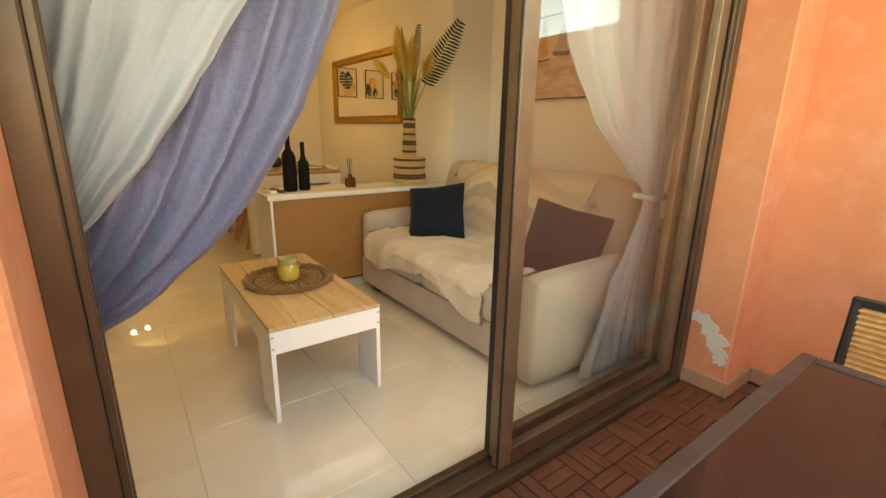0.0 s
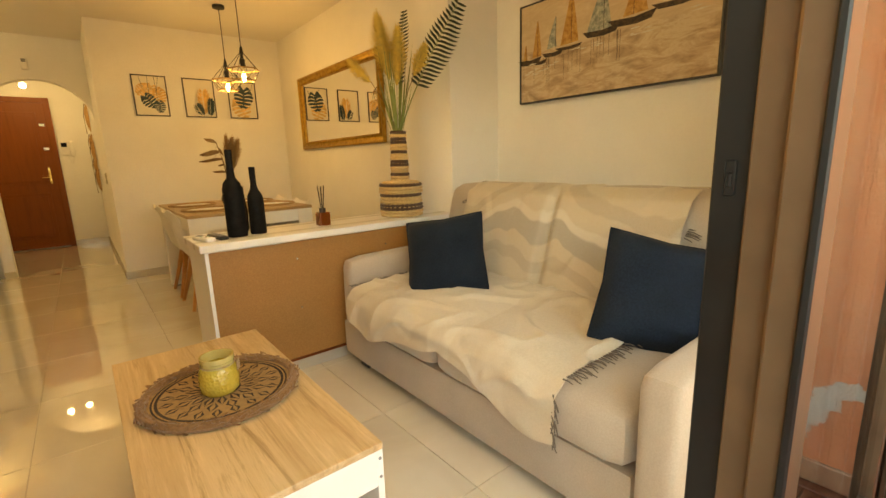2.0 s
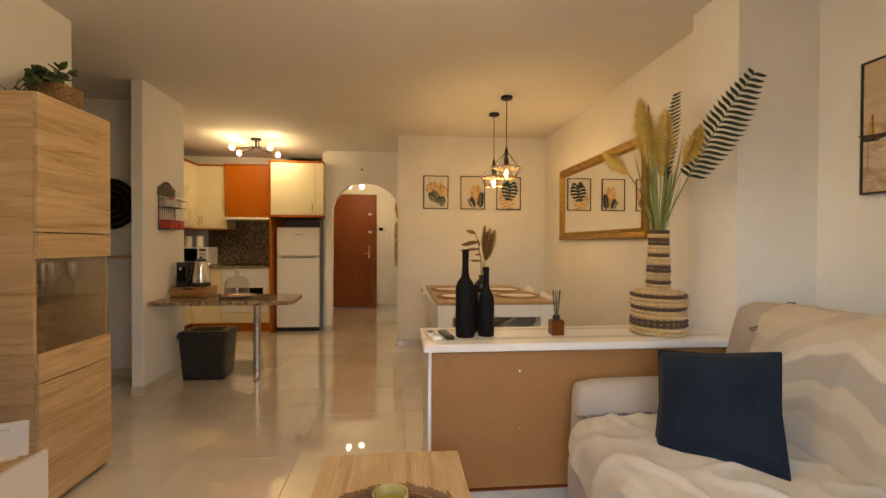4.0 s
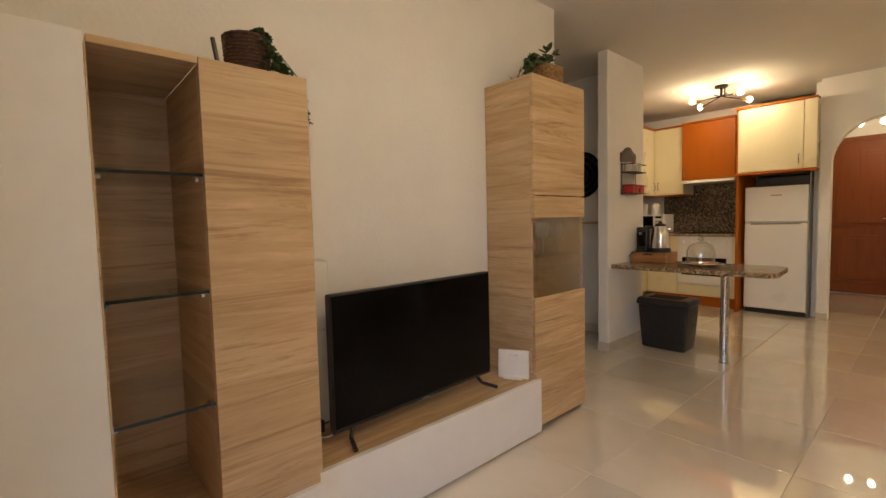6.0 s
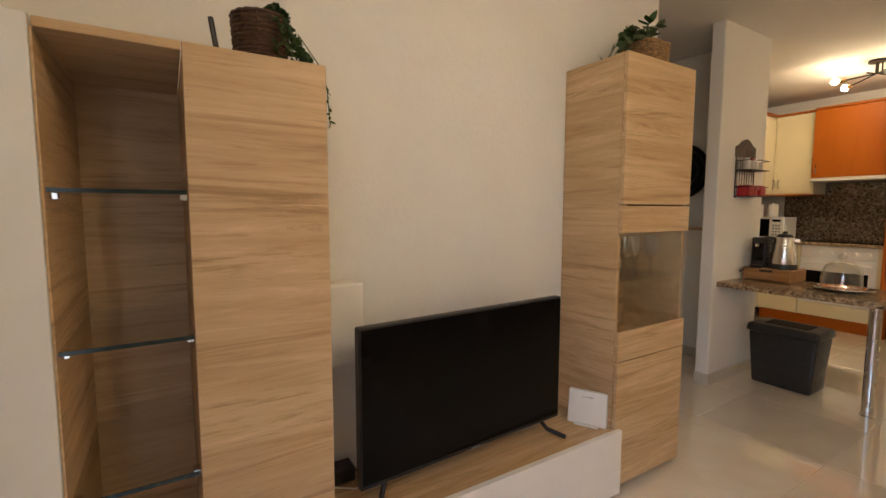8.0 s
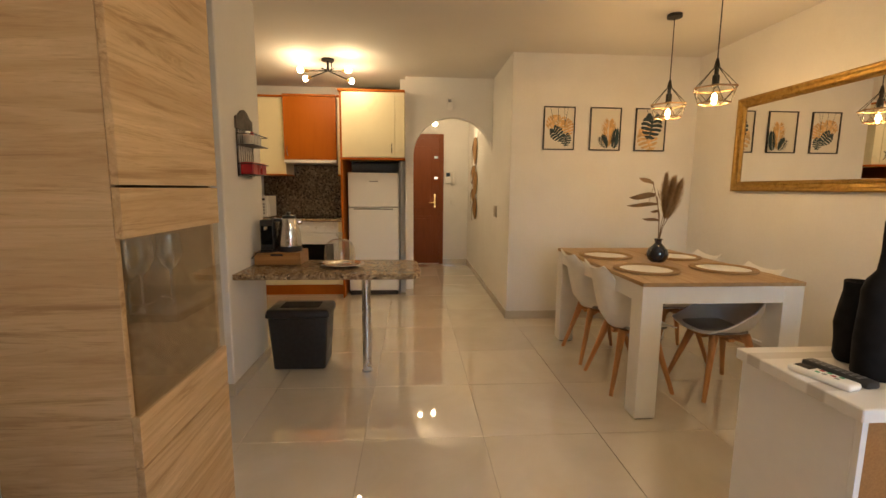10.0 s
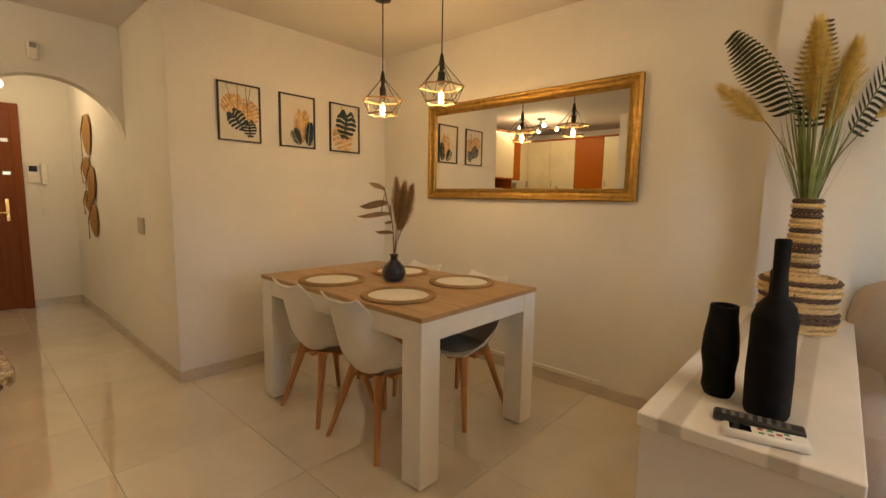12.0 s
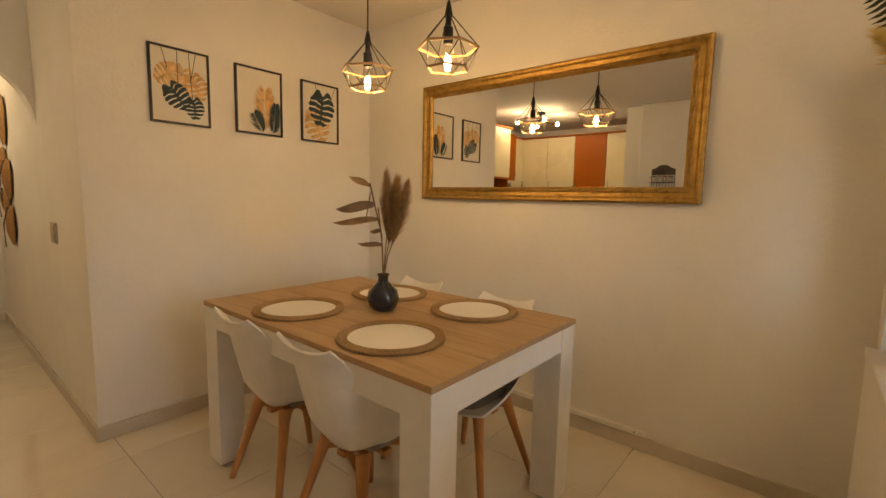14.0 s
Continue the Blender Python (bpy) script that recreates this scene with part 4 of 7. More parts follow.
    part("splashback", boxes((-2.415, -2.40, 5.50, 7.76, 0.896, 1.40)), GRANITE_DARK, w, "dark granite splashback")
    # side run along the west wall
    s = thing("base_cabinet", (0, -0.025, 0), "cream base cabinets with a cherry plinth", "cabinet")
    part("body", boxes((-2.41, -1.86, 5.50, 7.188, 0.12, 0.86)), CREAM_DOOR, s)
    for i in range(3):
        part("door", boxes((-1.858, -1.84, 5.502 + i * 0.56, 6.058 + i * 0.56, 0.13, 0.855), bevel=0.002), CREAM_DOOR, s)
    part("plinth", boxes((-1.90, -1.88, 5.50, 7.188, 0, 0.12)), CHERRY, s, "cherry plinth")
    for y0, y1, mat, lab in ((5.50, 5.96, CREAM_DOOR, "cream wall cabinet with cherry trim"), (5.962, 6.46, CHERRY, "cherry wood wall cabinet"), (6.462, 6.93, CREAM_DOOR, "cream wall cabinet with cherry trim"), (6.932, 7.415, CREAM_DOOR, "cream wall cabinet with cherry trim")):
        c = thing("wall_cabinet", (0, 0, 0), lab, "cabinet", group="kitchen wall cabinets")
        part("body", boxes((-2.415, -1.88, y0, y1, 1.40, 2.27)), CREAM_DOOR, c)
        dd = part("door", boxes((-1.878, -1.86, y0 + 0.002, y1 - 0.002, 1.405, 2.268), bevel=0.002), mat, c)
        part("handle", tube([(-1.86, y1 - 0.05, 1.47), (-1.84, y1 - 0.05, 1.485), (-1.836, y1 - 0.05, 1.52), (-1.84, y1 - 0.05, 1.555), (-1.86, y1 - 0.05, 1.57)], 0.006, 8), STEEL, dd, "metal bow handle", smooth=True)
        part("cornice", boxes((-2.415, -1.83, y0, y1, 2.272, 2.294), bevel=0.004), CHERRY, c)
        part("under_trim", boxes((-2.415, -1.85, y0, y1, 1.385, 1.40), bevel=0.003), CHERRY, c)


kitchen_units()


def fridge():
    th = thing("fridge", (-0.742, 7.142, 0), "white fridge-freezer standing in its niche", "fridge")
    part("body", boxes((0, 0.57, 0.05, 0.56, 0.03, 1.41), bevel=0.006, seg=2), FRIDGE, th)
    part("freezer_door", boxes((0.0, 0.57, 0.0, 0.048, 1.03, 1.42), bevel=0.008, seg=2), FRIDGE, th)
    part("fridge_door", boxes((0.0, 0.57, 0.0, 0.048, 0.055, 1.018), bevel=0.008, seg=2), FRIDGE, th)
    part("handle_recess", boxes((0.06, 0.51, -0.002, 0.01, 1.000, 1.014)), GREY_PLASTIC, th, "grey recessed grip")
    part("badge", boxes((0.24, 0.34, -0.003, 0.0, 1.315, 1.325)), GREY_PLASTIC, th)
    part("plinth", boxes((0.01, 0.56, 0.02, 0.10, 0.0, 0.05)), BLACK, th)


fridge()


def waste_bin():
    th = thing("waste_bin", (-0.78, 5.09, 0), "black plastic waste bin with a lid", "bin")

    def tub(z0, z1, a0, b0, a1, b1):
        bm = bmesh.new()
        lo = [bm.verts.new((sx * a0, sy * b0, z0)) for sx, sy in ((-1, -1), (1, -1), (1, 1), (-1, 1))]
        hi = [bm.verts.new((sx * a1, sy * b1, z1)) for sx, sy in ((-1, -1), (1, -1), (1, 1), (-1, 1))]
        for k in range(4):
            bm.faces.new((lo[k], lo[(k + 1) % 4], hi[(k + 1) % 4], hi[k]))
        bm.faces.new(lo[::-1]), bm.faces.new(hi)
        bmesh.ops.bevel(bm, geom=bm.edges[:], offset=0.018, segments=3, affect="EDGES", profile=0.5)
        return bm

    part("tub", tub(0.0, 0.375, 0.175, 0.115, 0.20, 0.135), BLACK, th, smooth=True)
    lid = part("lid", tub(0.37, 0.43, 0.215, 0.15, 0.205, 0.14), BLACK, th, "black lid with a flap", smooth=True)
    part("flap", boxes((-0.13, 0.13, -0.075, 0.075, 0.425, 0.435), bevel=0.004), BLACK_MATT, lid)


waste_bin()


# ---- soft furnishings ----
def curtain_sheet(rows, y, folds, amp, thick, seed, nz=60, nv=110, bow=0.0):
    """Hanging cloth. rows: (z, x of one edge, x of the other), from the top down; folds run with the cloth; bow lets it billow into the doorway."""
    rows = sorted(rows)

    def at(z):
        for (z0, a0, b0), (z1, a1, b1) in zip(rows, rows[1:]):
            if z <= z1:
                f = (z - z0) / (z1 - z0)
                f = f * f * (3 - 2 * f) * 0.35 + f * 0.65
                return a0 + (a1 - a0) * f, b0 + (b1 - b0) * f
        return rows[-1][1:]

    zs = (rows[0][0], rows[-1][0])

    def fn(u, v):
        z = zs[0] + (zs[1] - zs[0]) * u
        a, b = at(z)
        x = a + (b - a) * v
        tight = max(0.3, min(1.0, abs(b - a) / 0.7))
        ph = folds * 2 * math.pi * v
        w = noise.noise((v * 6 + seed, z * 1.7, seed)) * 0.6
        yy = y + amp * tight * (math.sin(ph + w * 1.5) + 0.35 * math.sin(ph * 2.3 + seed + z))
        if bow:
            q = max(0.0, min(1.0, (x - 0.10) / 0.20))
            yy -= bow * q * q * (3 - 2 * q)
        yy += 0.02 * noise.noise((v * 14, z * 5 + v * 6, seed + 3)) + 0.006 * noise.noise((v * 40, z * 14, seed))
        return (x, yy, z)

    return sheet(fn, nz, nv, thick)


def tied_curtain_left():
    th = thing("curtain", (0, 0, 0), "blue-grey linen curtain tied back beside the door", "curtain", group="curtains")
    rows = [(2.36, -0.10, 1.05), (2.0, -0.10, 0.92), (1.45, -0.10, 0.727), (1.35, -0.10, 0.683), (1.25, -0.10, 0.637), (1.15, -0.10, 0.580), (1.05, -0.10, 0.513), (0.95, -0.10, 0.428),
            (0.85, -0.10, 0.31), (0.75, -0.10, 0.178), (0.60, -0.10, 0.12), (0.30, -0.10, 0.09), (0.03, -0.10, 0.10)]
    part("cloth", curtain_sheet(rows, 1.055, 7, 0.022, 0.0015, 1.7, bow=0.090), CURTAIN_BLUE, th, smooth=True)
    part("tie_back", tube([(-0.10, 1.075, 0.70), (-0.02, 1.11, 0.69), (0.10, 1.11, 0.70), (0.17, 1.05, 0.72), (0.11, 0.98, 0.72), (-0.08, 1.02, 0.71)], 0.014, 8), CURTAIN_BLUE, th, smooth=True)
    tv = thing("voile_curtain", (0, 0, 0), "white voile curtain drawn aside behind the glass door", "curtain", group="curtains")
    rows = [(2.36, -0.10, 0.95), (1.9, -0.06, 0.76), (1.45, -0.04, 0.529), (1.35, -0.035, 0.466), (1.25, -0.03, 0.40), (1.15, -0.02, 0.33), (1.05, -0.01, 0.247), (0.95, 0.0, 0.165), (0.90, 0.0, 0.13), (0.5, -0.02, 0.10), (0.05, -0.04, 0.10)]
    part("cloth", curtain_sheet(rows, 1.018, 5, 0.010, 0.001, 4.1, bow=0.098), CURTAIN_WHITE, tv, smooth=True)


def tied_curtain_right():
    th = thing("voile_curtain", (0, 0, 0), "white voile curtain tied back behind the fixed pane", "curtain", group="curtains")
    rows = [(2.36, 1.33, 2.62), (1.9, 1.47, 2.58), (1.51, 1.64, 2.54), (1.25, 1.83, 2.50), (1.05, 2.08, 2.47), (0.93, 2.27, 2.46), (0.86, 2.30, 2.45), (0.70, 2.22, 2.46), (0.45, 2.10, 2.48), (0.20, 1.98, 2.52), (0.02, 1.93, 2.54)]
    part("cloth", curtain_sheet(rows, 1.045, 6, 0.016, 0.001, 8.3), CURTAIN_WHITE, th, smooth=True)
    part("tie_back", tube([(2.28, 1.09, 0.90), (2.30, 1.0, 0.89), (2.40, 0.99, 0.90), (2.48, 1.02, 0.92)], 0.016, 8), CURTAIN_WHITE, th, smooth=True)


tied_curtain_left()
tied_curtain_right()
rod = thing("curtain_rod", (0, 0, 0), "dark metal curtain rod over the door", "curtain rod")
part("pole", turn(tube([(-0.35, 0, 0), (2.85, 0, 0)], 0.012, 12), pose(0, 1.05, 2.38)), BLACK_METAL, rod, smooth=True)
for bx in (-0.3, 1.25, 2.8):
    part("bracket", boxes((bx - 0.008, bx + 0.008, 1.0, 1.05, 2.365, 2.385)), BLACK_METAL, rod)


def draped(path, y0, y1, nu, nv, wrinkle, seed, lower=None, thick=0.004, seam=None):
    """Cloth laid along a profile of (x, z) points, from y0 to y1; lower(v) trims the end of the profile."""
    pts = [Vector((x, z)) for x, z in path]
    lens = [0]
    for a, b in zip(pts, pts[1:]):
        lens.append(lens[-1] + (b - a).length)

    def at(s):
        for i in range(len(pts) - 1):
            if s <= lens[i + 1] or i == len(pts) - 2:
                f = (s - lens[i]) / (lens[i + 1] - lens[i])
                return pts[i].lerp(pts[i + 1], f), (pts[i + 1] - pts[i]).normalized()

    def fn(u, v):
        total = lens[-1] * (lower(v) if lower else 1)
        p, d = at(u * total)
        n = Vector((-d.y, d.x))
        if n.y < -0.2 or (abs(n.y) < 0.2 and n.x > 0):
            n = -n
        y = y0 + (y1 - y0) * v
        h = wrinkle * (0.5 + noise.noise((u * 3.2 + seed, v * 4.5, seed)) + 0.5 * noise.noise((u * 8, v * 10 + u * 5, seed + 2)) + 0.9 * max(0.0, 0.22 - abs(noise.noise((u * 2.2 + v * 3.5, v * 6 - u * 3, seed + 7)))) * 4 - 0.25)
        h = max(0.0015, h)
        if seam:
            h -= 0.030 * min(1, max(0, (u - 0.34) / 0.12)) * math.exp(-((y - seam) / 0.028) ** 2)
        q = p + n * h
        return (q.x, y + 0.015 * noise.noise((u * 4, v * 3, seed + 5)), q.y)

    return sheet(fn, nu, nv, thick)


def fringe(a, b, n, length, seed, sag):
    """Loose yarn tufts along an edge from a to b."""
    bm = bmesh.new()
    rng = random.Random(seed)
    a, b = Vector(a), Vector(b)
    for i in range(n):
        p = a.lerp(b, (i + rng.random() * 0.6) / n)
        d = Vector(sag) * length * rng.uniform(0.7, 1.15) + Vector((rng.uniform(-1, 1), rng.uniform(-1, 1), 0)) * 0.010
        mid = p + d * 0.5 + Vector((rng.uniform(-1, 1), rng.uniform(-1, 1), rng.uniform(0, 1))) * 0.005
        tube([p, mid, p + d], 0.0028, 5, bm=bm, taper=0.0018)
    return bm


SEAT_CLOTH = throw_cloth("sand_and_cream_throw", 1, 1.4, 2.85, ((0.0, (0.64, 0.55, 0.42)), (0.30, (0.60, 0.50, 0.37)), (0.45, (0.66, 0.58, 0.46)), (0.62, (0.55, 0.44, 0.31)), (0.78, (0.63, 0.54, 0.41))), 0.35)


def throws():
    # over the seat, hanging in front
    th = thing("seat_throw", (0, 0, 0), "cream woven throw spread over the sofa seat", "blanket")
    s = [(2.32, 0.475), (2.20, 0.462), (1.95, 0.456), (1.75, 0.452), (1.685, 0.440), (1.652, 0.405), (1.640, 0.34), (1.636, 0.24)]
    trim = lambda v: 0.90 + 0.10 * abs(math.sin(v * 5.2 + 0.9)) - 0.06 * math.sin(v * math.pi) + 0.02 * math.sin(v * 17)
    part("cloth", draped(s, 1.44, 2.76, 110, 160, 0.018, 2.2, trim), SEAT_CLOTH, th, smooth=True)
    part("fringe", fringe((2.22, 1.435, 0.468), (1.67, 1.44, 0.452), 46, 0.05, 5, (0.1, -0.9, -0.12)), FRINGE, th, "dark yarn fringe")
    part("fringe", fringe((1.637, 1.445, 0.42), (1.632, 1.45, 0.265), 14, 0.05, 6, (-0.1, -0.35, -0.85)), FRINGE, th, "dark yarn fringe")
    part("fringe", fringe((2.15, 2.765, 0.470), (1.68, 2.76, 0.458), 40, 0.04, 7, (0.0, 0.9, -0.1)), FRINGE, th, "dark yarn fringe")
    # over the back cushions
    b = thing("back_throw", (0, 0, 0), "sand and grey patterned throw over the sofa back", "blanket")
    s = [(2.75, 0.82), (2.70, 0.905), (2.62, 0.945), (2.53, 0.945), (2.455, 0.905), (2.405, 0.80), (2.365, 0.67), (2.335, 0.56), (2.315, 0.475)]
    part("cloth", draped(s, 1.43, 2.67, 80, 150, 0.010, 6.6, seam=2.068), THROW, b, smooth=True)
    part("fringe", fringe((2.60, 1.428, 0.945), (2.40, 1.43, 0.77), 30, 0.05, 8, (-0.05, -0.9, -0.25)), FRINGE, b, "dark yarn fringe")
    part("fringe", fringe((2.60, 2.672, 0.955), (2.42, 2.672, 0.84), 30, 0.05, 9, (-0.05, 0.9, -0.25)), FRINGE, b, "dark yarn fringe")


throws()


def pillow(name, m, size, puff, mat, label):
    th = new(name)
    th.matrix_world = m
    tagged(th, label, "cushion", "navy cushions on the sofa")
    n = 22
    bm = bmesh.new()
    side = []
    for sgn in (1, -1):
        g = []
        for i in range(n + 1):
            row = []
            for j in range(n + 1):
                a, b = 2 * i / n - 1, 2 * j / n - 1
                h = puff * max(0, (1 - a ** 4)) ** 0.6 * max(0, (1 - b ** 4)) ** 0.6
                pin = 1 - 0.06 * (1 - abs(a * b))
                wr = 1 + 0.12 * noise.noise((a * 2.5, b * 2.5, sgn * 3.0))
                row.append(bm.verts.new((a * size / 2 * pin, b * size / 2 * pin, sgn * h * wr)))
            g.append(row)
        side.append(g)
    for k, g in enumerate(side):
        for i in range(n):
            for j in range(n):
                f = (g[i][j], g[i + 1][j], g[i + 1][j + 1], g[i][j + 1])
                bm.faces.new(f if k == 0 else f[::-1])
    bmesh.ops.remove_doubles(bm, verts=bm.verts[:], dist=0.0008)
    part("cover", bm, mat, th, smooth=True)
    rim = [((2 * i / n - 1), -1) for i in range(n)] + [(1, (2 * i / n - 1)) for i in range(n)] + [(1 - 2 * i / n, 1) for i in range(n)] + [(-1, 1 - 2 * i / n) for i in range(n + 1)]
    part("piping", tube([(a * size / 2 * (1 - 0.06 * (1 - abs(a * b))), b * size / 2 * (1 - 0.06 * (1 - abs(a * b))), 0) for a, b in rim], 0.004, 6), mat, th, smooth=True)
    return th


def stand_up(x, y, z, yaw, lean, roll=0.0):
    """A cushion's pose: upright, its face turned to yaw, leaning back, spun in its own plane."""
    return pose(x, y, z, 0, 0, yaw) @ pose(0, 0, 0, 90 - lean, 0, 0) @ pose(0, 0, 0, 0, 0, roll)


pillow("cushion", stand_up(2.06, 2.44, 0.615, -56, 28, 10), 0.41, 0.075, NAVY, "navy velvet cushion leaning on the sofa back")
pillow("cushion", stand_up(2.18, 1.40, 0.605, -48, 32, -15), 0.42, 0.085, NAVY, "large navy velvet cushion by the armrest")


# ---- lamps ----
DARK_CORD = fabric("brown_jute_cord", (0.34, 0.215, 0.11), 260, 0.5, 0.3)
def pendant(x, y, z):
    """Wire cage lamp; z is the bulb's height."""
    th = thing("pendant_lamp", (x, y, CEILING), "black wire cage pendant with a bare bulb and rope trim", "lamp", group="pendants over the table")
    top, wide, low = z + 0.195 - CEILING, z + 0.062 - CEILING, z - 0.022 - CEILING
    part("canopy", lathe([(0, 0), (0.05, 0), (0.05, -0.022), (0.012, -0.028), (0, -0.028)], 24), BLACK_METAL, th, smooth=True)
    part("cord", tube([(0, 0, -0.028), (0, 0, top + 0.04)], 0.0035, 8), BLACK, th)
    part("cap", lathe([(0, top + 0.045), (0.007, top + 0.045), (0.016, top), (0.016, top - 0.012), (0, top - 0.012)], 12), BLACK_METAL, th, smooth=True)
    part("holder", lathe([(0, top - 0.012), (0.012, top - 0.012), (0.012, top - 0.05), (0.020, top - 0.055), (0.020, top - 0.12), (0, top - 0.12)], 16), BLACK_METAL, th, smooth=True)
    n, R, r = 6, 0.126, 0.088
    up = [(R * math.cos(2 * math.pi * i / n), R * math.sin(2 * math.pi * i / n), wide) for i in range(n)]
    dn = [(r * math.cos(2 * math.pi * (i + 0.5) / n), r * math.sin(2 * math.pi * (i + 0.5) / n), low) for i in range(n)]
    for i in range(n):
        part("wire", tube([(0.012 * math.cos(2 * math.pi * i / n), 0.012 * math.sin(2 * math.pi * i / n), top - 0.005), up[i]], 0.0024, 6), BLACK_METAL, th)
        part("wire", tube([up[i], dn[i]], 0.0022, 6), BLACK_METAL, th)
        part("wire", tube([up[(i + 1) % n], dn[i]], 0.0022, 6), BLACK_METAL, th)
        part("rope_trim", tube([up[i], up[(i + 1) % n]], 0.0058, 8), DARK_CORD, th, "jute rope wound on the wire")
        part("rope_trim", tube([dn[i], dn[(i + 1) % n]], 0.0052, 8), DARK_CORD, th, "jute rope wound on the wire")
    b = part("bulb", lathe([(0.012, top - 0.12), (0.018, top - 0.135), (0.036, z - CEILING + 0.03), (0.045, z - CEILING), (0.037, z - CEILING - 0.028), (0.018, z - CEILING - 0.043), (0, z - CEILING - 0.046)], 20), BULB_GLASS, th, "clear globe bulb", smooth=True)
    b.visible_shadow = False
    part("filament", lathe([(0, 0.034), (0.010, 0.028), (0.0145, 0), (0.010, -0.026), (0, -0.032)], 12, at=(0, 0, z - CEILING)), FILAMENT, b, "glowing filament", smooth=True).visible_shadow = False


for px, py, pz in PENDANTS:
    pendant(px, py, pz)


def spider_lamp(at, bulbs, label, low):
    """Stem with four splayed arms; low is how far the bulbs hang under the ceiling."""
    th = thing("ceiling_lamp", (*at, CEILING), label, "lamp")
    drop = 0.16 - low
    part("canopy", lathe([(0, 0), (0.06, 0), (0.06, -0.02), (0, -0.022)], 24), BLACK_METAL, th, smooth=True)
    part("stem", tube([(0, 0, -0.02), (0, 0, drop - 0.13)], 0.012, 10), BLACK_METAL, th)
    part("stem", tube([(0.03, 0.01, -0.02), (0.03, 0.01, drop - 0.12)], 0.006, 8), BLACK_METAL, th)
    for bx, by in bulbs:
        d = Vector((bx, by, 0)).normalized()
        part("arm", tube([(-bx * 0.25, -by * 0.25, drop - 0.12), (bx - d.x * 0.07, by - d.y * 0.07, drop - 0.158)], 0.006, 8), BLACK_METAL, th)
        part("socket", tube([(bx - d.x * 0.075, by - d.y * 0.075, drop - 0.158), (bx - d.x * 0.03, by - d.y * 0.03, drop - 0.16)], 0.015, 12), BRASS, th, "brass lamp socket")
        part("bulb", lathe([(0, 0.03), (0.018, 0.024), (0.03, 0), (0.018, -0.024), (0, -0.03)], 16, at=(bx, by, drop - 0.16)), LED_BULB, th, "lit frosted globe bulb", smooth=True).visible_shadow = False


spider_lamp(KITCHEN_LAMP, KITCHEN_BULBS, "black kitchen ceiling lamp with four lit bulbs", 0.14)
spider_lamp(LIVING_LAMP, LIVING_BULBS, "black living room ceiling lamp with four lit bulbs", 0.24)


def hall_lamp():
    hx, hy = HALL_LAMP
    th = thing("ceiling_lamp", (hx, hy, CEILING), "small hall ceiling lamp with two lit bulbs", "lamp")
    part("canopy", lathe([(0, 0), (0.05, 0), (0.05, -0.02), (0, -0.022)], 24), CHROME, th, smooth=True)
    part("stem", tube([(0, 0, -0.02), (0, 0, -0.27)], 0.008, 10), CHROME, th)
    for bx, by in ((-0.1, 0.0), (0.1, 0.05)):
        part("arm", tube([(0, 0, -0.27), (bx * 0.6, by * 0.6, -0.30)], 0.006, 8), CHROME, th)
        part("bulb", lathe([(0, 0.035), (0.024, 0.026), (0.035, 0), (0.024, -0.026), (0, -0.035)], 16, at=(bx, by, -0.33)), LED_BULB, th, "lit frosted globe bulb", smooth=True).visible_shadow = False


hall_lamp()

# ---- pictures ----
INK = simple("dark_green_print_ink", (0.025, 0.05, 0.06), 0.7, scale=40, vary=0.4)
GOLD_INK = simple("ochre_print_ink", (0.62, 0.38, 0.16), 0.7, scale=30, vary=0.35)
PALE_GOLD_INK = simple("pale_ochre_print_ink", (0.66, 0.45, 0.23), 0.7, scale=30, vary=0.3)
PAPER = simple("off_white_paper", (0.74, 0.70, 0.62), 0.8, scale=5, vary=0.03)


def polys(shapes, depth):
    """Flat shapes in the (u, v) plane, standing depth proud."""
    bm = bmesh.new()
    for i, outline in enumerate(shapes):
        bm.faces.new([bm.verts.new((u, v, depth + 0.00001 * i)) for u, v in outline])
    bmesh.ops.triangulate(bm, faces=bm.faces[:])
    bmesh.ops.recalc_face_normals(bm, faces=bm.faces[:])
    for f in bm.faces:
        if f.normal.z < 0:
            f.normal_flip()
    return bm


def monstera(cx, cy, size, turned, n=6):
    """A split leaf: heart-shaped, its tip hanging down, with finger lobes on both sides of the midrib."""
    out = []

    def at(x, y):
        return cx + size * (x * math.cos(turned) - y * math.sin(turned)), cy + size * (x * math.sin(turned) + y * math.cos(turned))

    def rib(f):
        return 0.40 - 0.95 * f

    def half(f):
        return 0.50 * math.sin(math.pi * min(1, 0.16 + 0.80 * f)) ** 0.75

    out.append([at(-0.035, 0.36), at(0.035, 0.36), at(0.05, 0.0), at(0.022, -0.5), at(0.0, -0.60), at(-0.022, -0.5), at(-0.05, 0.0)])
    for sg in (1, -1):
        for k in range(n):
            f0, f1 = k / n, (k + 0.66) / n
            w0, w1 = half(f0), half(f1)
            rise0, rise1 = 0.26 - 0.42 * f0, 0.26 - 0.42 * f1
            out.append([at(0.0, rib(f0)), at(sg * w0 * 0.55, rib(f0) + rise0 * 0.75), at(sg * w0 * 0.92, rib(f0) + rise0 * 0.6), at(sg * (w0 + w1) * 0.52, (rib(f0) + rib(f1)) / 2 + rise0 * 0.25), at(sg * w1 * 0.95, rib(f1) + rise1 * 0.35), at(sg * w1 * 0.5, rib(f1) + rise1 * 0.6), at(0.0, rib((k + 0.80) / n))])
    return out


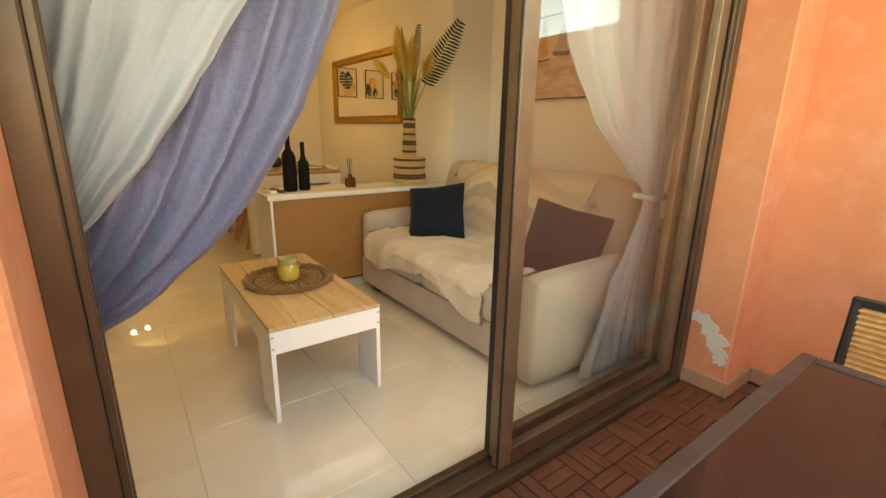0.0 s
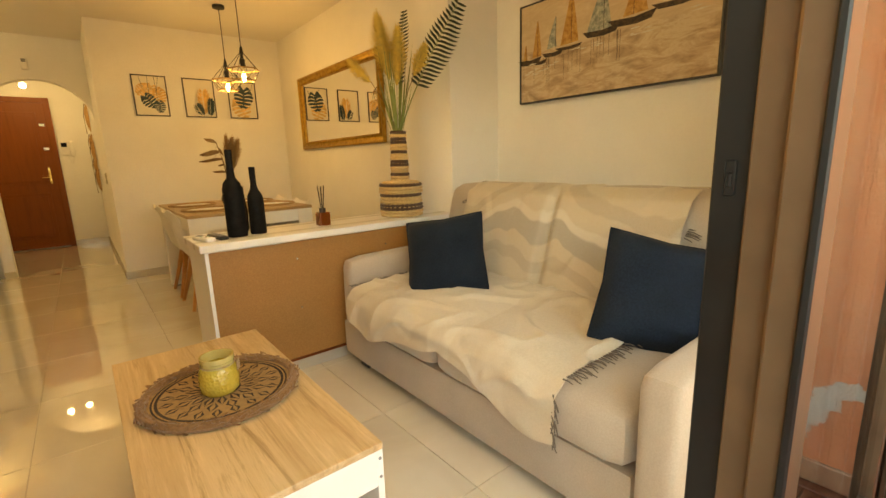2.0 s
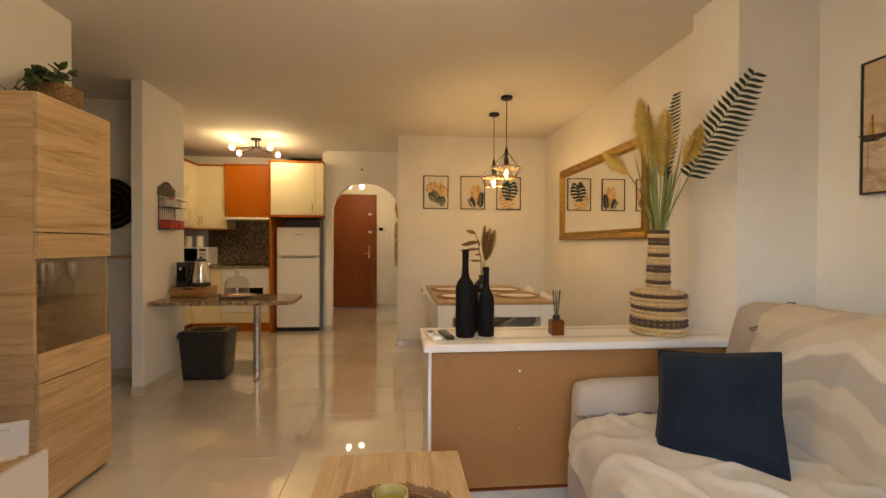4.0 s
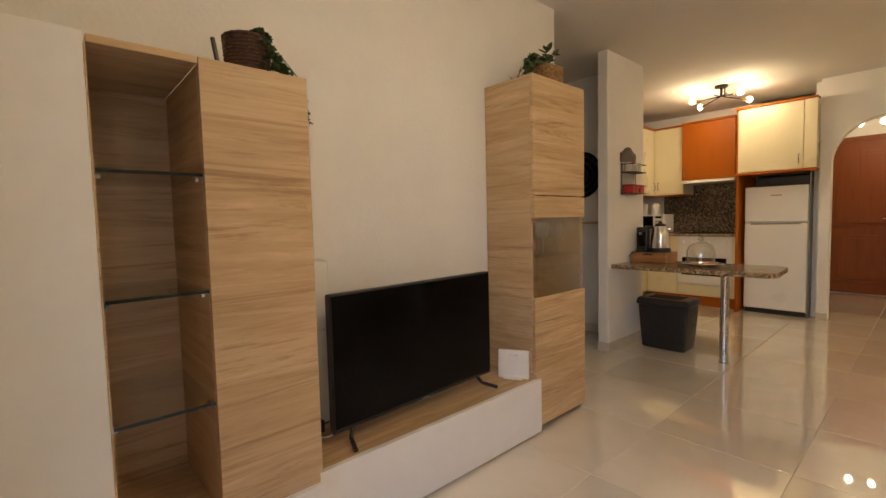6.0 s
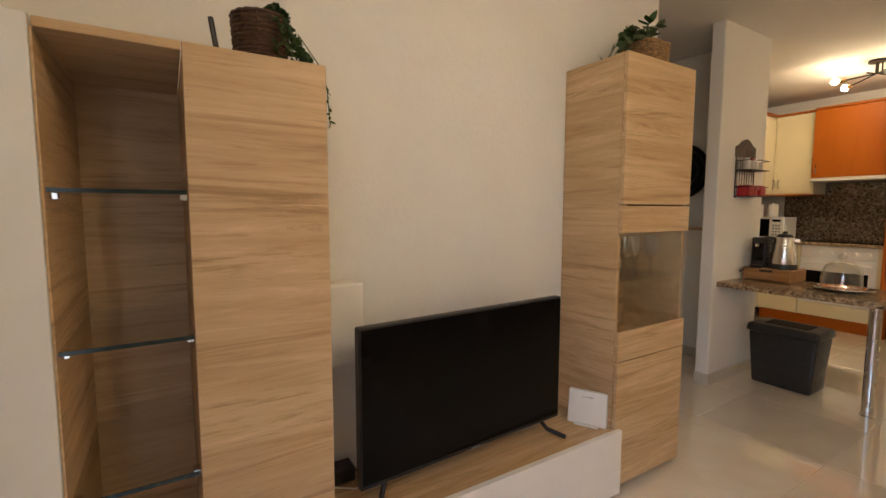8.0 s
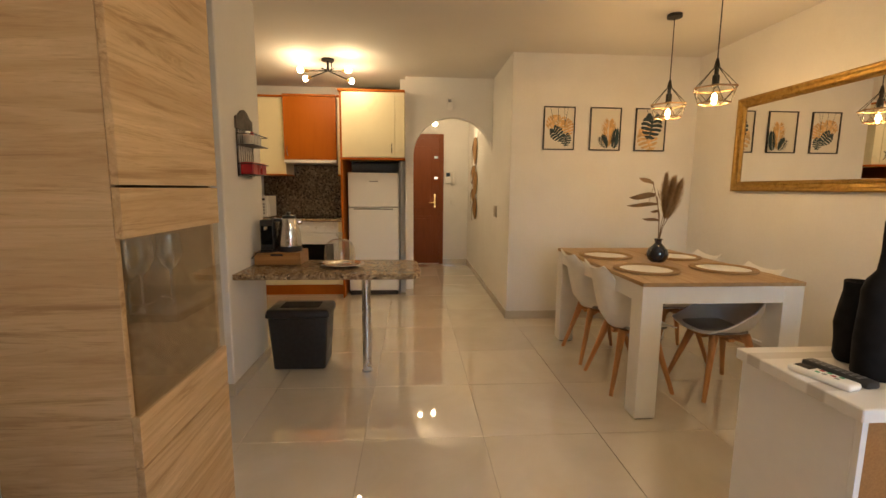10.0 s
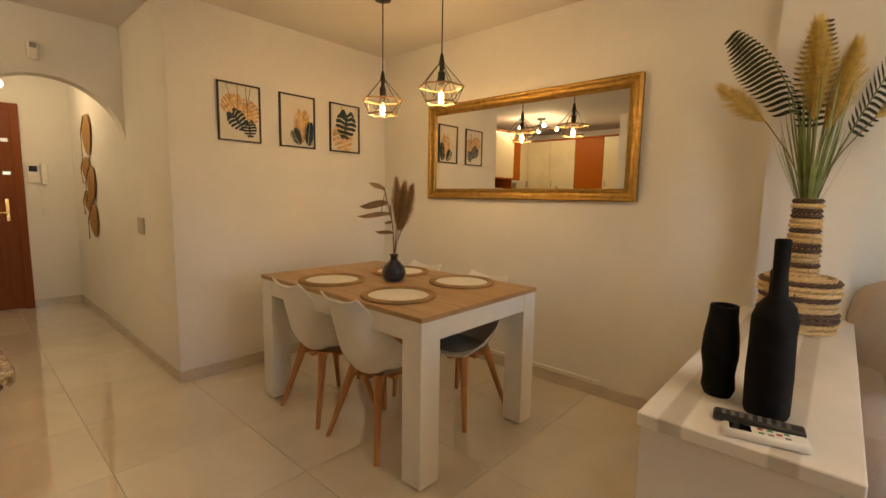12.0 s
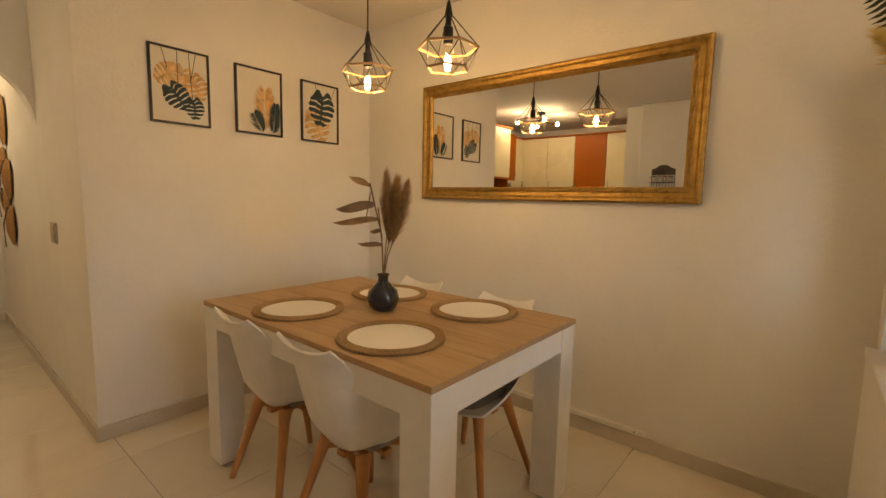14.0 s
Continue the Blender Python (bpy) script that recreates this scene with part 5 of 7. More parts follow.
def feather(cx, cy, length, lean, n, width):
    """Fine barbs sweeping up from a leaning quill."""
    out = []
    rng = random.Random(int(1000 * (cx + 1)))
    for i in range(n):
        f = i / n
        bx, by = cx + math.sin(lean) * length * f, cy + math.cos(lean) * length * f
        w = width * (0.35 + 0.65 * math.sin(math.pi * (0.25 + 0.72 * f))) * rng.uniform(0.8, 1.1)
        for s in (1, -1):
            a = lean + s * rng.uniform(0.55, 0.85)
            tx, ty = bx + math.sin(a) * w * 1.3, by + math.cos(a) * w * 1.3
            mx, my = (bx + tx) / 2, (by + ty) / 2
            out.append([(bx, by), (mx + 0.0035, my - 0.002), (tx, ty), (mx - 0.0035, my + 0.002)])
    return out


def print_frame(x0, kind, label):
    W, H = 0.294, 0.39
    th = new("framed_print")
    th.matrix_world = pose(x0 + W / 2, YN, 1.807, 90, 0, 0)
    tagged(th, label, "picture", "three botanical prints")
    for name, b in (("frame", (-W / 2, W / 2, H / 2 - 0.010, H / 2)), ("frame", (-W / 2, W / 2, -H / 2, -H / 2 + 0.010)), ("frame", (-W / 2, -W / 2 + 0.010, -H / 2 + 0.010, H / 2 - 0.010)), ("frame", (W / 2 - 0.010, W / 2, -H / 2 + 0.010, H / 2 - 0.010))):
        part(name, boxes((*b, 0.002, 0.020), bevel=0.001), BLACK, th)
    part("paper", boxes((-W / 2 + 0.009, W / 2 - 0.009, -H / 2 + 0.009, H / 2 - 0.009, 0.003, 0.010)), PAPER, th, "off-white paper")
    def stem(u0, u1, v1):
        return [(u0 - 0.0018, 0.183), (u0 + 0.0018, 0.183), (u1 + 0.0018, v1), (u1 - 0.0018, v1)]

    if kind == 1:
        for k, (u, v, size, a) in enumerate(((-0.062, 0.055, 0.120, -0.9), (0.0, 0.040, 0.135, -0.3), (0.078, 0.012, 0.130, 0.35))):
            part("ochre_leaf", polys(monstera(u, v, size, a), 0.0102 + 0.0002 * k), (GOLD_INK, PALE_GOLD_INK, GOLD_INK)[k], th, "ochre printed leaf")
        for k, (u, v, size, a) in enumerate(((-0.018, -0.050, 0.130, 0.65), (0.066, -0.100, 0.105, 0.1))):
            part("dark_leaf", polys(monstera(u, v, size, a), 0.0110 + 0.0002 * k), INK, th, "dark green printed leaf")
        for u0, u1, v1 in ((-0.085, -0.06, 0.08), (-0.012, -0.012, -0.01), (0.045, 0.058, -0.075), (0.08, 0.055, 0.05)):
            part("stem", polys([stem(u0, u1, v1)], 0.0115), INK, th)
    elif kind == 2:
        part("ochre_leaf", polys(feather(0.030, -0.165, 0.235, 0.02, 130, 0.085), 0.0105), GOLD_INK, th, "ochre printed feather")
        part("dark_leaf", polys(feather(0.020, -0.178, 0.115, -0.50, 90, 0.055), 0.0136), INK, th, "dark green printed feather")
        part("dark_leaf", polys(feather(0.085, -0.178, 0.175, 0.10, 110, 0.046), 0.0158), INK, th, "dark green printed feather")
    else:
        part("ochre_leaf", polys(monstera(-0.020, -0.085, 0.200, 0.35), 0.0104), PALE_GOLD_INK, th, "ochre printed leaf")
        part("dark_leaf", polys(monstera(0.012, 0.030, 0.205, -0.12), 0.0111), INK, th, "dark green printed leaf")
        for u0, u1, v1 in ((-0.04, -0.005, 0.07), (0.12, 0.075, 0.06)):
            part("stem", polys([stem(u0, u1, v1)], 0.0116), INK, th)


print_frame(1.195, 1, "ochre and dark green split-leaf print in a black frame")
print_frame(1.633, 2, "print of ochre and green feathery leaves in a thin black frame")
print_frame(2.065, 3, "dark green leaf over ochre leaf print in a black frame")


def boat_painting():
    W, H = 1.15, 0.57
    th = new("boat_painting")
    # u runs along the wall towards the door
    th.matrix_world = Matrix.Translation((XS - 0.005, 2.125, 1.705)) @ Euler((radians(90), 0, radians(-90))).to_matrix().to_4x4()
    tagged(th, "painting of sailing boats in ochre and grey in a dark frame", "painting")
    for b in ((-W / 2, W / 2, H / 2 - 0.008, H / 2), (-W / 2, W / 2, -H / 2, -H / 2 + 0.008), (-W / 2, -W / 2 + 0.008, -H / 2 + 0.008, H / 2 - 0.008), (W / 2 - 0.008, W / 2, -H / 2 + 0.008, H / 2 - 0.008)):
        part("frame", boxes((*b, 0.0, 0.034), bevel=0.001), BLACK, th)
    cm = Mat("painted_canvas", (0.5, 0.4, 0.3), 0.75)
    v = cm.coords((1.5, 4, 1))
    sep = cm.node("SeparateXYZ")
    cm.l.new(cm.coords(), sep.inputs[0])
    strokes = cm.noise(v, 4.5, 6, 0.65, 0.8)
    sea = cm.ramp(strokes, (0.32, (0.30, 0.20, 0.13)), (0.48, (0.50, 0.36, 0.24)), (0.6, (0.62, 0.50, 0.36)), (0.75, (0.42, 0.27, 0.17)))
    air = cm.ramp(strokes, (0.3, (0.52, 0.38, 0.25)), (0.7, (0.64, 0.51, 0.36)))
    cm.set("Base Color", cm.mix(cm.ramp(sep.outputs[1], (0.0, 0.0), (0.02, 1.0)), sea, air))
    cm.bump(strokes, 0.4, 0.003)
    part("canvas", boxes((-W / 2 + 0.007, W / 2 - 0.007, -H / 2 + 0.007, H / 2 - 0.007, 0.004, 0.026)), cm.m, th, "brushed canvas")

    def paint(name, a, b):
        m = Mat(name, a, 0.7)
        n = m.noise(m.coords(), 45, 6, 0.7)
        m.set("Base Color", m.ramp(n, (0.35, a), (0.65, b)))
        return m.bump(n, 0.5, 0.002).m

    ochre, grey, pale, dark = paint("ochre_paint", (0.36, 0.16, 0.035), (0.62, 0.36, 0.13)), paint("grey_paint", (0.13, 0.16, 0.15), (0.50, 0.49, 0.42)), paint("pale_paint", (0.52, 0.46, 0.37), (0.70, 0.65, 0.55)), paint("umber_paint", (0.012, 0.009, 0.008), (0.10, 0.055, 0.03))
    rng = random.Random(12)
    # sails: foot height, half width, height, lean, paint
    for u, v0, hw, h, lean, mat in ((-0.535, -0.035, 0.018, 0.09, 0.3, ochre), (-0.445, -0.025, 0.035, 0.20, 0.15, ochre), (-0.335, 0.005, 0.034, 0.165, 0.75, grey), (-0.215, 0.005, 0.060, 0.275, 0.2, ochre), (-0.03, 0.03, 0.075, 0.245, 0.35, grey), (0.17, 0.065, 0.065, 0.20, -0.15, ochre), (0.37, 0.085, 0.06, 0.18, 0.1, pale)):
        edge = [(u - hw, v0), (u - hw * 0.55, v0 + h * 0.4), (u + hw * lean - 0.004, v0 + h), (u + hw * lean + 0.004, v0 + h), (u + hw * 0.75, v0 + h * 0.42), (u + hw, v0 + 0.006)]
        part("sail", polys([edge], 0.0268), mat, th, "painted sail")
        part("mast", polys([[(u + hw * lean, v0), (u + hw * lean + 0.003, v0), (u + hw * lean + 0.003, v0 + h * 1.02), (u + hw * lean, v0 + h * 1.02)]], 0.0274), dark, th)
    for u, v0, w, h in ((-0.50, -0.055, 0.09, 0.03), (-0.42, -0.065, 0.05, 0.02), (-0.33, -0.035, 0.075, 0.022), (-0.22, -0.018, 0.09, 0.016), (-0.02, 0.012, 0.11, 0.03), (0.15, 0.03, 0.13, 0.035), (0.37, 0.06, 0.12, 0.025), (0.48, 0.075, 0.07, 0.014)):
        part("hull", polys([[(u - w, v0 + h), (u - w * 0.7, v0 - 0.003), (u + w * 0.2, v0 - h * 0.3), (u + w * 0.8, v0), (u + w, v0 + h * 1.1), (u + w * 0.1, v0 + h * 0.7)]], 0.0271), dark, th, "dark painted hull")
    lows = []
    for i in range(26):
        u = rng.uniform(-0.55, 0.45)
        w, v0 = rng.uniform(0.02, 0.09), -0.085 + 0.14 * (u + 0.55) + rng.uniform(-0.05, 0.02)
        lows.append([(u, v0), (u + w * 0.5, v0 - 0.003), (u + w, v0 + 0.002), (u + w * 0.5, v0 + rng.uniform(0.003, 0.008))])
    tagged(part("ripples", polys(lows, 0.0270), pale, th, "pale painted ripples"), kind="stuff")
    drips = []
    for i in range(24):
        u, ln = rng.uniform(-0.56, 0.15), rng.uniform(0.04, 0.16)
        v0 = -0.05 + 0.10 * (u + 0.55)
        drips.append([(u, v0), (u + 0.0025, v0), (u + 0.002, v0 - ln), (u + 0.0005, v0 - ln)])
    tagged(part("drips", polys(drips, 0.0272), dark, th, "dark paint drips"), kind="stuff")


boat_painting()

# ---- on the partition ----
PT = 0.75
DARK_ROPE = fabric("dark_brown_rope", (0.095, 0.050, 0.028), 260, 0.5, 0.3)
STRAW = fabric("natural_seagrass_rope", (0.62, 0.43, 0.21), 260, 0.5, 0.3)
PALM = simple("dark_palm_leaf", (0.009, 0.020, 0.008), 0.6, scale=20, vary=0.35)
GRASS = simple("green_grass_blade", (0.19, 0.235, 0.075), 0.5, scale=20, vary=0.3)
PAMPAS_Y = simple("yellow_pampas_plume", (0.74, 0.56, 0.17), 0.9, scale=50, vary=0.25)
PAMPAS_B = simple("beige_pampas_plume", (0.36, 0.22, 0.10), 0.9, scale=50, vary=0.25)
DRY_LEAF = simple("dried_brown_leaf", (0.17, 0.10, 0.045), 0.7, scale=20, vary=0.3)


def rope_vase():
    th = thing("rope_vase", (2.235, 3.085, PT), "tall two-tone coiled rope floor vase", "vase")
    rng = random.Random(3)
    prof = [(0.127 + 0.003 * math.sin(i), 0.012 + 0.0205 * i) for i in range(10)] + [(0.106, 0.208), (0.078, 0.212)] + [(0.051 - 0.0006 * i, 0.222 + 0.0195 * i) for i in range(16)]
    dark = {2, 3, 6, 9, 14, 17, 18, 21, 24, 25, 27}
    for i, (r, z) in enumerate(prof):
        rr = r + rng.uniform(-0.003, 0.003)
        bm = bmesh.new()
        n = 56 if r > 0.1 else 36
        for s in (0, 1):
            pts = []
            for k in range(n + 1):
                a = 2 * math.pi * k / n
                tw = a * (14 if r > 0.1 else 8) + s * math.pi
                pts.append(((rr + 0.0045 * math.cos(tw)) * math.cos(a), (rr + 0.0045 * math.cos(tw)) * math.sin(a), z + 0.0045 * math.sin(tw)))
            tube(pts, 0.0068, 5, bm=bm, caps=False)
        part("coil", bm, DARK_ROPE if i in dark else STRAW, th, "dark brown rope coil" if i in dark else "", smooth=True)
    part("lining", lathe([(0.0, 0.002), (0.118, 0.004), (0.118, 0.20), (0.044, 0.205), (0.035, 0.50), (0.030, 0.50), (0.030, 0.40), (0, 0.40)], 28), STRAW, th, smooth=True)


def blade(bm, base, tip, width, bend, twist=0.0, across=None):
    """A thin folded leaf from base to tip."""
    a, b = Vector(base), Vector(tip)
    d = b - a
    side = d.cross(Vector((0, 0, 1)))
    if side.length < 1e-5:
        side = Vector((1, 0, 0))
    side.normalize()
    side = Matrix.Rotation(twist, 3, d.normalized()) @ (across.normalized() if across else side)
    prev = None
    for i in range(6):
        f = i / 5
        p = a + d * f + Vector(bend) * (math.sin(math.pi * f * 0.5) ** 2 if f else 0)
        w = width * (math.sin(math.pi * (0.12 + 0.88 * f)) ** 0.8) * 0.5
        now = [bm.verts.new(p - side * w), bm.verts.new(p + Vector((0, 0, -w * 0.35))), bm.verts.new(p + side * w)]
        if prev:
            bm.faces.new((prev[0], prev[1], now[1], now[0])), bm.faces.new((prev[1], prev[2], now[2], now[1]))
        prev = now


def palm_frond(parent, base, mid, tip, n, leaf, inner=1.0):
    """Arching rib with narrow leaflets on both sides; inner scales those on the upper side."""
    b, m, t = Vector(base), Vector(mid), Vector(tip)
    pt = lambda f: b * (1 - f) ** 2 + m * 2 * f * (1 - f) + t * f * f
    part("rib", tube([pt(i / 12) for i in range(13)], 0.0042, 6, taper=0.0015), GRASS, parent)
    bm = bmesh.new()
    for i in range(n):
        f = 0.38 + 0.62 * i / (n - 1)
        p, q = pt(f), pt(min(1, f + 0.02))
        d = (q - p).normalized() if f < 0.995 else (pt(1) - pt(0.97)).normalized()
        plane = (t - b).cross(m - b)
        if plane.length < 1e-6:
            plane = Vector((0, 1, 0))
        s = plane.normalized().cross(d)
        ln = leaf * (0.45 + 0.55 * math.sin(math.pi * min(1, (f - 0.38) / 0.62 * 0.9 + 0.12)))
        for sg in (1, -1):
            out = (s * sg * 0.85 + d * 0.62).normalized() * ln * (inner if sg > 0 else 1.0)
            blade(bm, p, p + out, 0.0185, (0, 0, -0.34 * ln), 0.25 * sg, plane.cross(out))
    tagged(part("palm_foliage", bm, PALM, parent, "dark green palm leaflets", smooth=True), kind="stuff")


def plume(parent, base, tip, radius, mat, seed, n=900, stem=None):
    """A fluffy pampas head of fine hairs."""
    a, b = Vector(base), Vector(tip)
    rng = random.Random(seed)
    d = b - a
    ax = d.normalized()
    s1 = ax.cross(Vector((0.3, 0.9, 0.1))).normalized()
    s2 = ax.cross(s1)
    bm = bmesh.new()
    for i in range(int(n * 1.6)):
        f = rng.random() ** 0.9
        an = rng.uniform(0, 2 * math.pi)
        r = radius * math.sin(math.pi * (0.1 + 0.82 * f)) * rng.uniform(0.5, 1.15)
        out = s1 * math.cos(an) + s2 * math.sin(an)
        p = a + d * f * 0.85
        q = p + ax * d.length * rng.uniform(0.12, 0.26) + out * r + Vector((0, 0, -0.15 * radius))
        w = (q - p).cross(out + Vector((0.1, 0.2, 0.3))).normalized() * 0.0008
        mid = p.lerp(q, 0.55) + out * r * 0.15
        v = [bm.verts.new(p - w), bm.verts.new(p + w), bm.verts.new(mid + w), bm.verts.new(mid - w), bm.verts.new(q)]
        bm.faces.new(v[:4]), bm.faces.new((v[3], v[2], v[4]))
    part("plume", bm, mat, parent, "fluffy pampas plume")
    if stem:
        part("stem", tube([stem, Vector(stem).lerp(a, 0.5) + Vector((0, 0, 0.03)), a, a.lerp(b, 0.7)], 0.0022, 6), DRY_LEAF, parent)


def palm_bouquet():
    th = thing("palm_bouquet", (2.235, 3.085, PT + 0.42), "artificial palm leaves and yellow pampas in the rope vase", "plant")
    z = 0.10
    palm_frond(th, (0, 0, z), (0.00, 0.05, 0.62), (0.12, 0.31, 0.84), 20, 0.155, 0.35)
    palm_frond(th, (0.01, 0, z), (0.06, 0.04, 0.50), (0.10, 0.02, 0.80), 20, 0.09)
    palm_frond(th, (0.01, -0.01, z), (0.10, -0.12, 0.45), (0.27, -0.28, 0.80), 21, 0.12)
    plume(th, (-0.03, 0.01, 0.40), (-0.09, 0.025, 0.77), 0.075, PAMPAS_Y, 1, 1700, (0, 0, z))
    plume(th, (-0.01, -0.03, 0.36), (-0.025, -0.09, 0.69), 0.065, PAMPAS_Y, 2, 1500, (0, 0, z))
    plume(th, (-0.075, 0.155, 0.405), (-0.135, 0.325, 0.565), 0.055, PAMPAS_Y, 3, 700, (0, 0, z))
    plume(th, (0.02, -0.16, 0.40), (0.02, -0.29, 0.56), 0.05, PAMPAS_Y, 4, 700, (0, 0, z))
    rng = random.Random(8)
    bm = bmesh.new()
    for i in range(46):
        a, r = rng.uniform(0, 2 * math.pi), rng.uniform(0.06, 0.19)
        h = rng.uniform(0.32, 0.62)
        blade(bm, (0.012 * math.cos(a), 0.012 * math.sin(a), 0.02), (r * 0.6 * math.cos(a), r * 0.6 * math.sin(a), h), rng.uniform(0.006, 0.014), (0.03 * math.cos(a), 0.03 * math.sin(a), 0))
    tagged(part("grass", bm, GRASS, th, "narrow green grass blades", smooth=True), kind="stuff")


rope_vase()
palm_bouquet()


def bottle(x, y, prof, label, twist=0.0):
    th = thing("ceramic_bottle", (x, y, PT), label, "bottle", group="black bottles on the partition")
    rng = random.Random(int(x * 1000))
    bm = lathe(prof, 28)
    for v in bm.verts:
        a = math.atan2(v.co.y, v.co.x)
        k = 1 + 0.035 * math.sin(3 * a + v.co.z * 18) * min(1, v.co.z * 12) + twist * math.sin(2 * a + v.co.z * 30)
        v.co.x *= k
        v.co.y *= k
    part("body", bm, BLACK_MATT, th, smooth=True)
    r, z = max(prof[-4:], key=lambda p: p[1])
    part("lip", tube([(r * math.cos(2 * math.pi * k / 20), r * math.sin(2 * math.pi * k / 20), z) for k in range(21)], 0.0026, 6, caps=False), BLACK_MATT, th, smooth=True)


bottle(1.240, 3.075, [(0, 0.003), (0.044, 0.0), (0.047, 0.01), (0.048, 0.10), (0.046, 0.20), (0.047, 0.235), (0.038, 0.265), (0.020, 0.29), (0.0155, 0.34), (0.0165, 0.42), (0.013, 0.421), (0.012, 0.36), (0, 0.36)], "tall matt black bottle with dented sides")
bottle(1.345, 3.088, [(0, 0.003), (0.038, 0.0), (0.040, 0.01), (0.039, 0.16), (0.036, 0.195), (0.020, 0.225), (0.0145, 0.25), (0.0155, 0.335), (0.012, 0.336), (0.011, 0.28), (0, 0.28)], "slim matt black bottle")
bottle(1.285, 3.185, [(0, 0.003), (0.032, 0.0), (0.041, 0.02), (0.038, 0.06), (0.042, 0.11), (0.039, 0.16), (0.034, 0.21), (0.034, 0.238), (0.029, 0.239), (0.028, 0.20), (0, 0.18)], "short matt black vase with wavy sides", 0.05)


def diffuser():
    th = thing("reed_diffuser", (1.70, 3.085, PT), "amber glass reed diffuser with a black cap", "diffuser")
    amber = Mat("amber_glass", (0.22, 0.055, 0.012), 0.08)
    amber.set("Transmission Weight", 0.35)
    part("flask", boxes((-0.032, 0.032, -0.032, 0.032, 0, 0.075), bevel=0.006, seg=2), amber.m, th)
    part("cap", lathe([(0, 0.075), (0.018, 0.075), (0.018, 0.098), (0, 0.099)], 20), BLACK, th, smooth=True)
    rng = random.Random(4)
    for i in range(6):
        a = i * 1.05
        part("reed", tube([(0.006 * math.cos(a), 0.006 * math.sin(a), 0.09), (0.02 * math.cos(a), 0.02 * math.sin(a), 0.225 + rng.uniform(-0.01, 0.01))], 0.0018, 6), BLACK, th)


diffuser()


def remote(x0, y0, x1, y1, w, h, mat, label, white):
    L = math.hypot(x1 - x0, y1 - y0)
    th = thing("remote_control", ((x0 + x1) / 2, (y0 + y1) / 2, PT), label, "remote control", math.degrees(math.atan2(y1 - y0, x1 - x0)))
    part("case", boxes((-L / 2, L / 2, -w / 2, w / 2, 0, h), bevel=h * 0.38, seg=3), mat, th, smooth=True)
    if white:
        part("display", boxes((-L * 0.42, -L * 0.16, -w * 0.32, w * 0.32, h - 0.001, h + 0.0008)), SCREEN, th, "dark display")
        for i, (bx, by) in enumerate(((-0.05, -0.2), (-0.05, 0.22), (0.06, -0.2), (0.06, 0.22), (0.16, 0.0), (0.25, -0.2), (0.25, 0.2))):
            part("button", boxes((L * bx - 0.005, L * bx + 0.005, w * by - 0.004, w * by + 0.004, h - 0.001, h + 0.0012), bevel=0.0005), (GREEN_BTN, RED, GREY_PLASTIC)[i % 3], th)
    else:
        for i in range(8):
            for j in range(3):
                part("button", boxes((L * (-0.38 + 0.1 * i) - 0.004, L * (-0.38 + 0.1 * i) + 0.004, w * (-0.27 + 0.27 * j) - 0.003, w * (-0.27 + 0.27 * j) + 0.003, h - 0.001, h + 0.001)), GREY_PLASTIC, th)


GREEN_BTN = simple("green_rubber_button", (0.05, 0.32, 0.16), 0.5)
remote(1.065, 3.135, 1.100, 2.985, 0.046, 0.020, WHITE_PLASTIC, "white air conditioner remote on the partition", True)
remote(1.135, 3.165, 1.160, 2.995, 0.042, 0.019, BLACK, "black television remote on the partition", False)

# ---- on the coffee table ----
TT = 0.425


DARK_JUTE = fabric("dark_jute", (0.23, 0.12, 0.05), 260, 0.5, 0.35)


def rope_tray():
    th = thing("woven_tray", (0.905, 2.115, TT), "round printed mat with a frayed jute rim", "tray")
    WARM = simple("tan_printed_cloth", (0.33, 0.195, 0.085), 0.85, scale=60, vary=0.15)
    part("disc", lathe([(0, 0.010), (0.195, 0.010), (0.205, 0.006), (0.205, 0.0), (0, 0.0)], 48), WARM, th, smooth=True)
    bm = bmesh.new()
    rng = random.Random(2)
    for i in range(520):
        a = rng.uniform(0, 2 * math.pi)
        r0, a1 = rng.uniform(0.192, 0.222), a + rng.uniform(0.05, 0.16)
        r1 = r0 + rng.uniform(-0.008, 0.009)
        z0, z1 = rng.uniform(0.004, 0.026), rng.uniform(0.002, 0.030)
        tube([(r0 * math.cos(a), r0 * math.sin(a), z0), (r1 * math.cos(a1), r1 * math.sin(a1), z1)], 0.0026, 4, bm=bm)
    tagged(part("fibre", bm, DARK_JUTE, th, "frayed jute rim"), kind="stuff")
    part("rim", tube([(0.207 * math.cos(2 * math.pi * k / 48), 0.207 * math.sin(2 * math.pi * k / 48), 0.012) for k in range(49)], 0.013, 8), DARK_JUTE, th, smooth=True)
    ink = bmesh.new()
    for r0, r1 in ((0.181, 0.186), (0.168, 0.176), (0.042, 0.052)):
        lathe([(r0, 0.0108), (r1, 0.0108)], 64, bm=ink)
    for ring, n, r0, r1, w in ((0, 14, 0.05, 0.105, 0.014), (1, 14, 0.085, 0.135, 0.016), (2, 20, 0.125, 0.168, 0.014)):
        for i in range(n):
            a = 2 * math.pi * (i + 0.5 * (ring % 2)) / n
            c, s = math.cos(a), math.sin(a)
            for sg in (1, -1):
                q = [(r0, 0), ((r0 + r1) / 2, sg * w), (r1, 0), ((r0 + r1) / 2, sg * (w - 0.0085))]
                vs = [ink.verts.new((r * c - t * s, r * s + t * c, 0.0112)) for r, t in q]
                f = ink.faces.new(vs)
                if f.normal.z < 0:
                    f.normal_flip()
    part("mandala", ink, simple("dark_brown_print", (0.035, 0.018, 0.010), 0.8), th, "dark printed mandala")


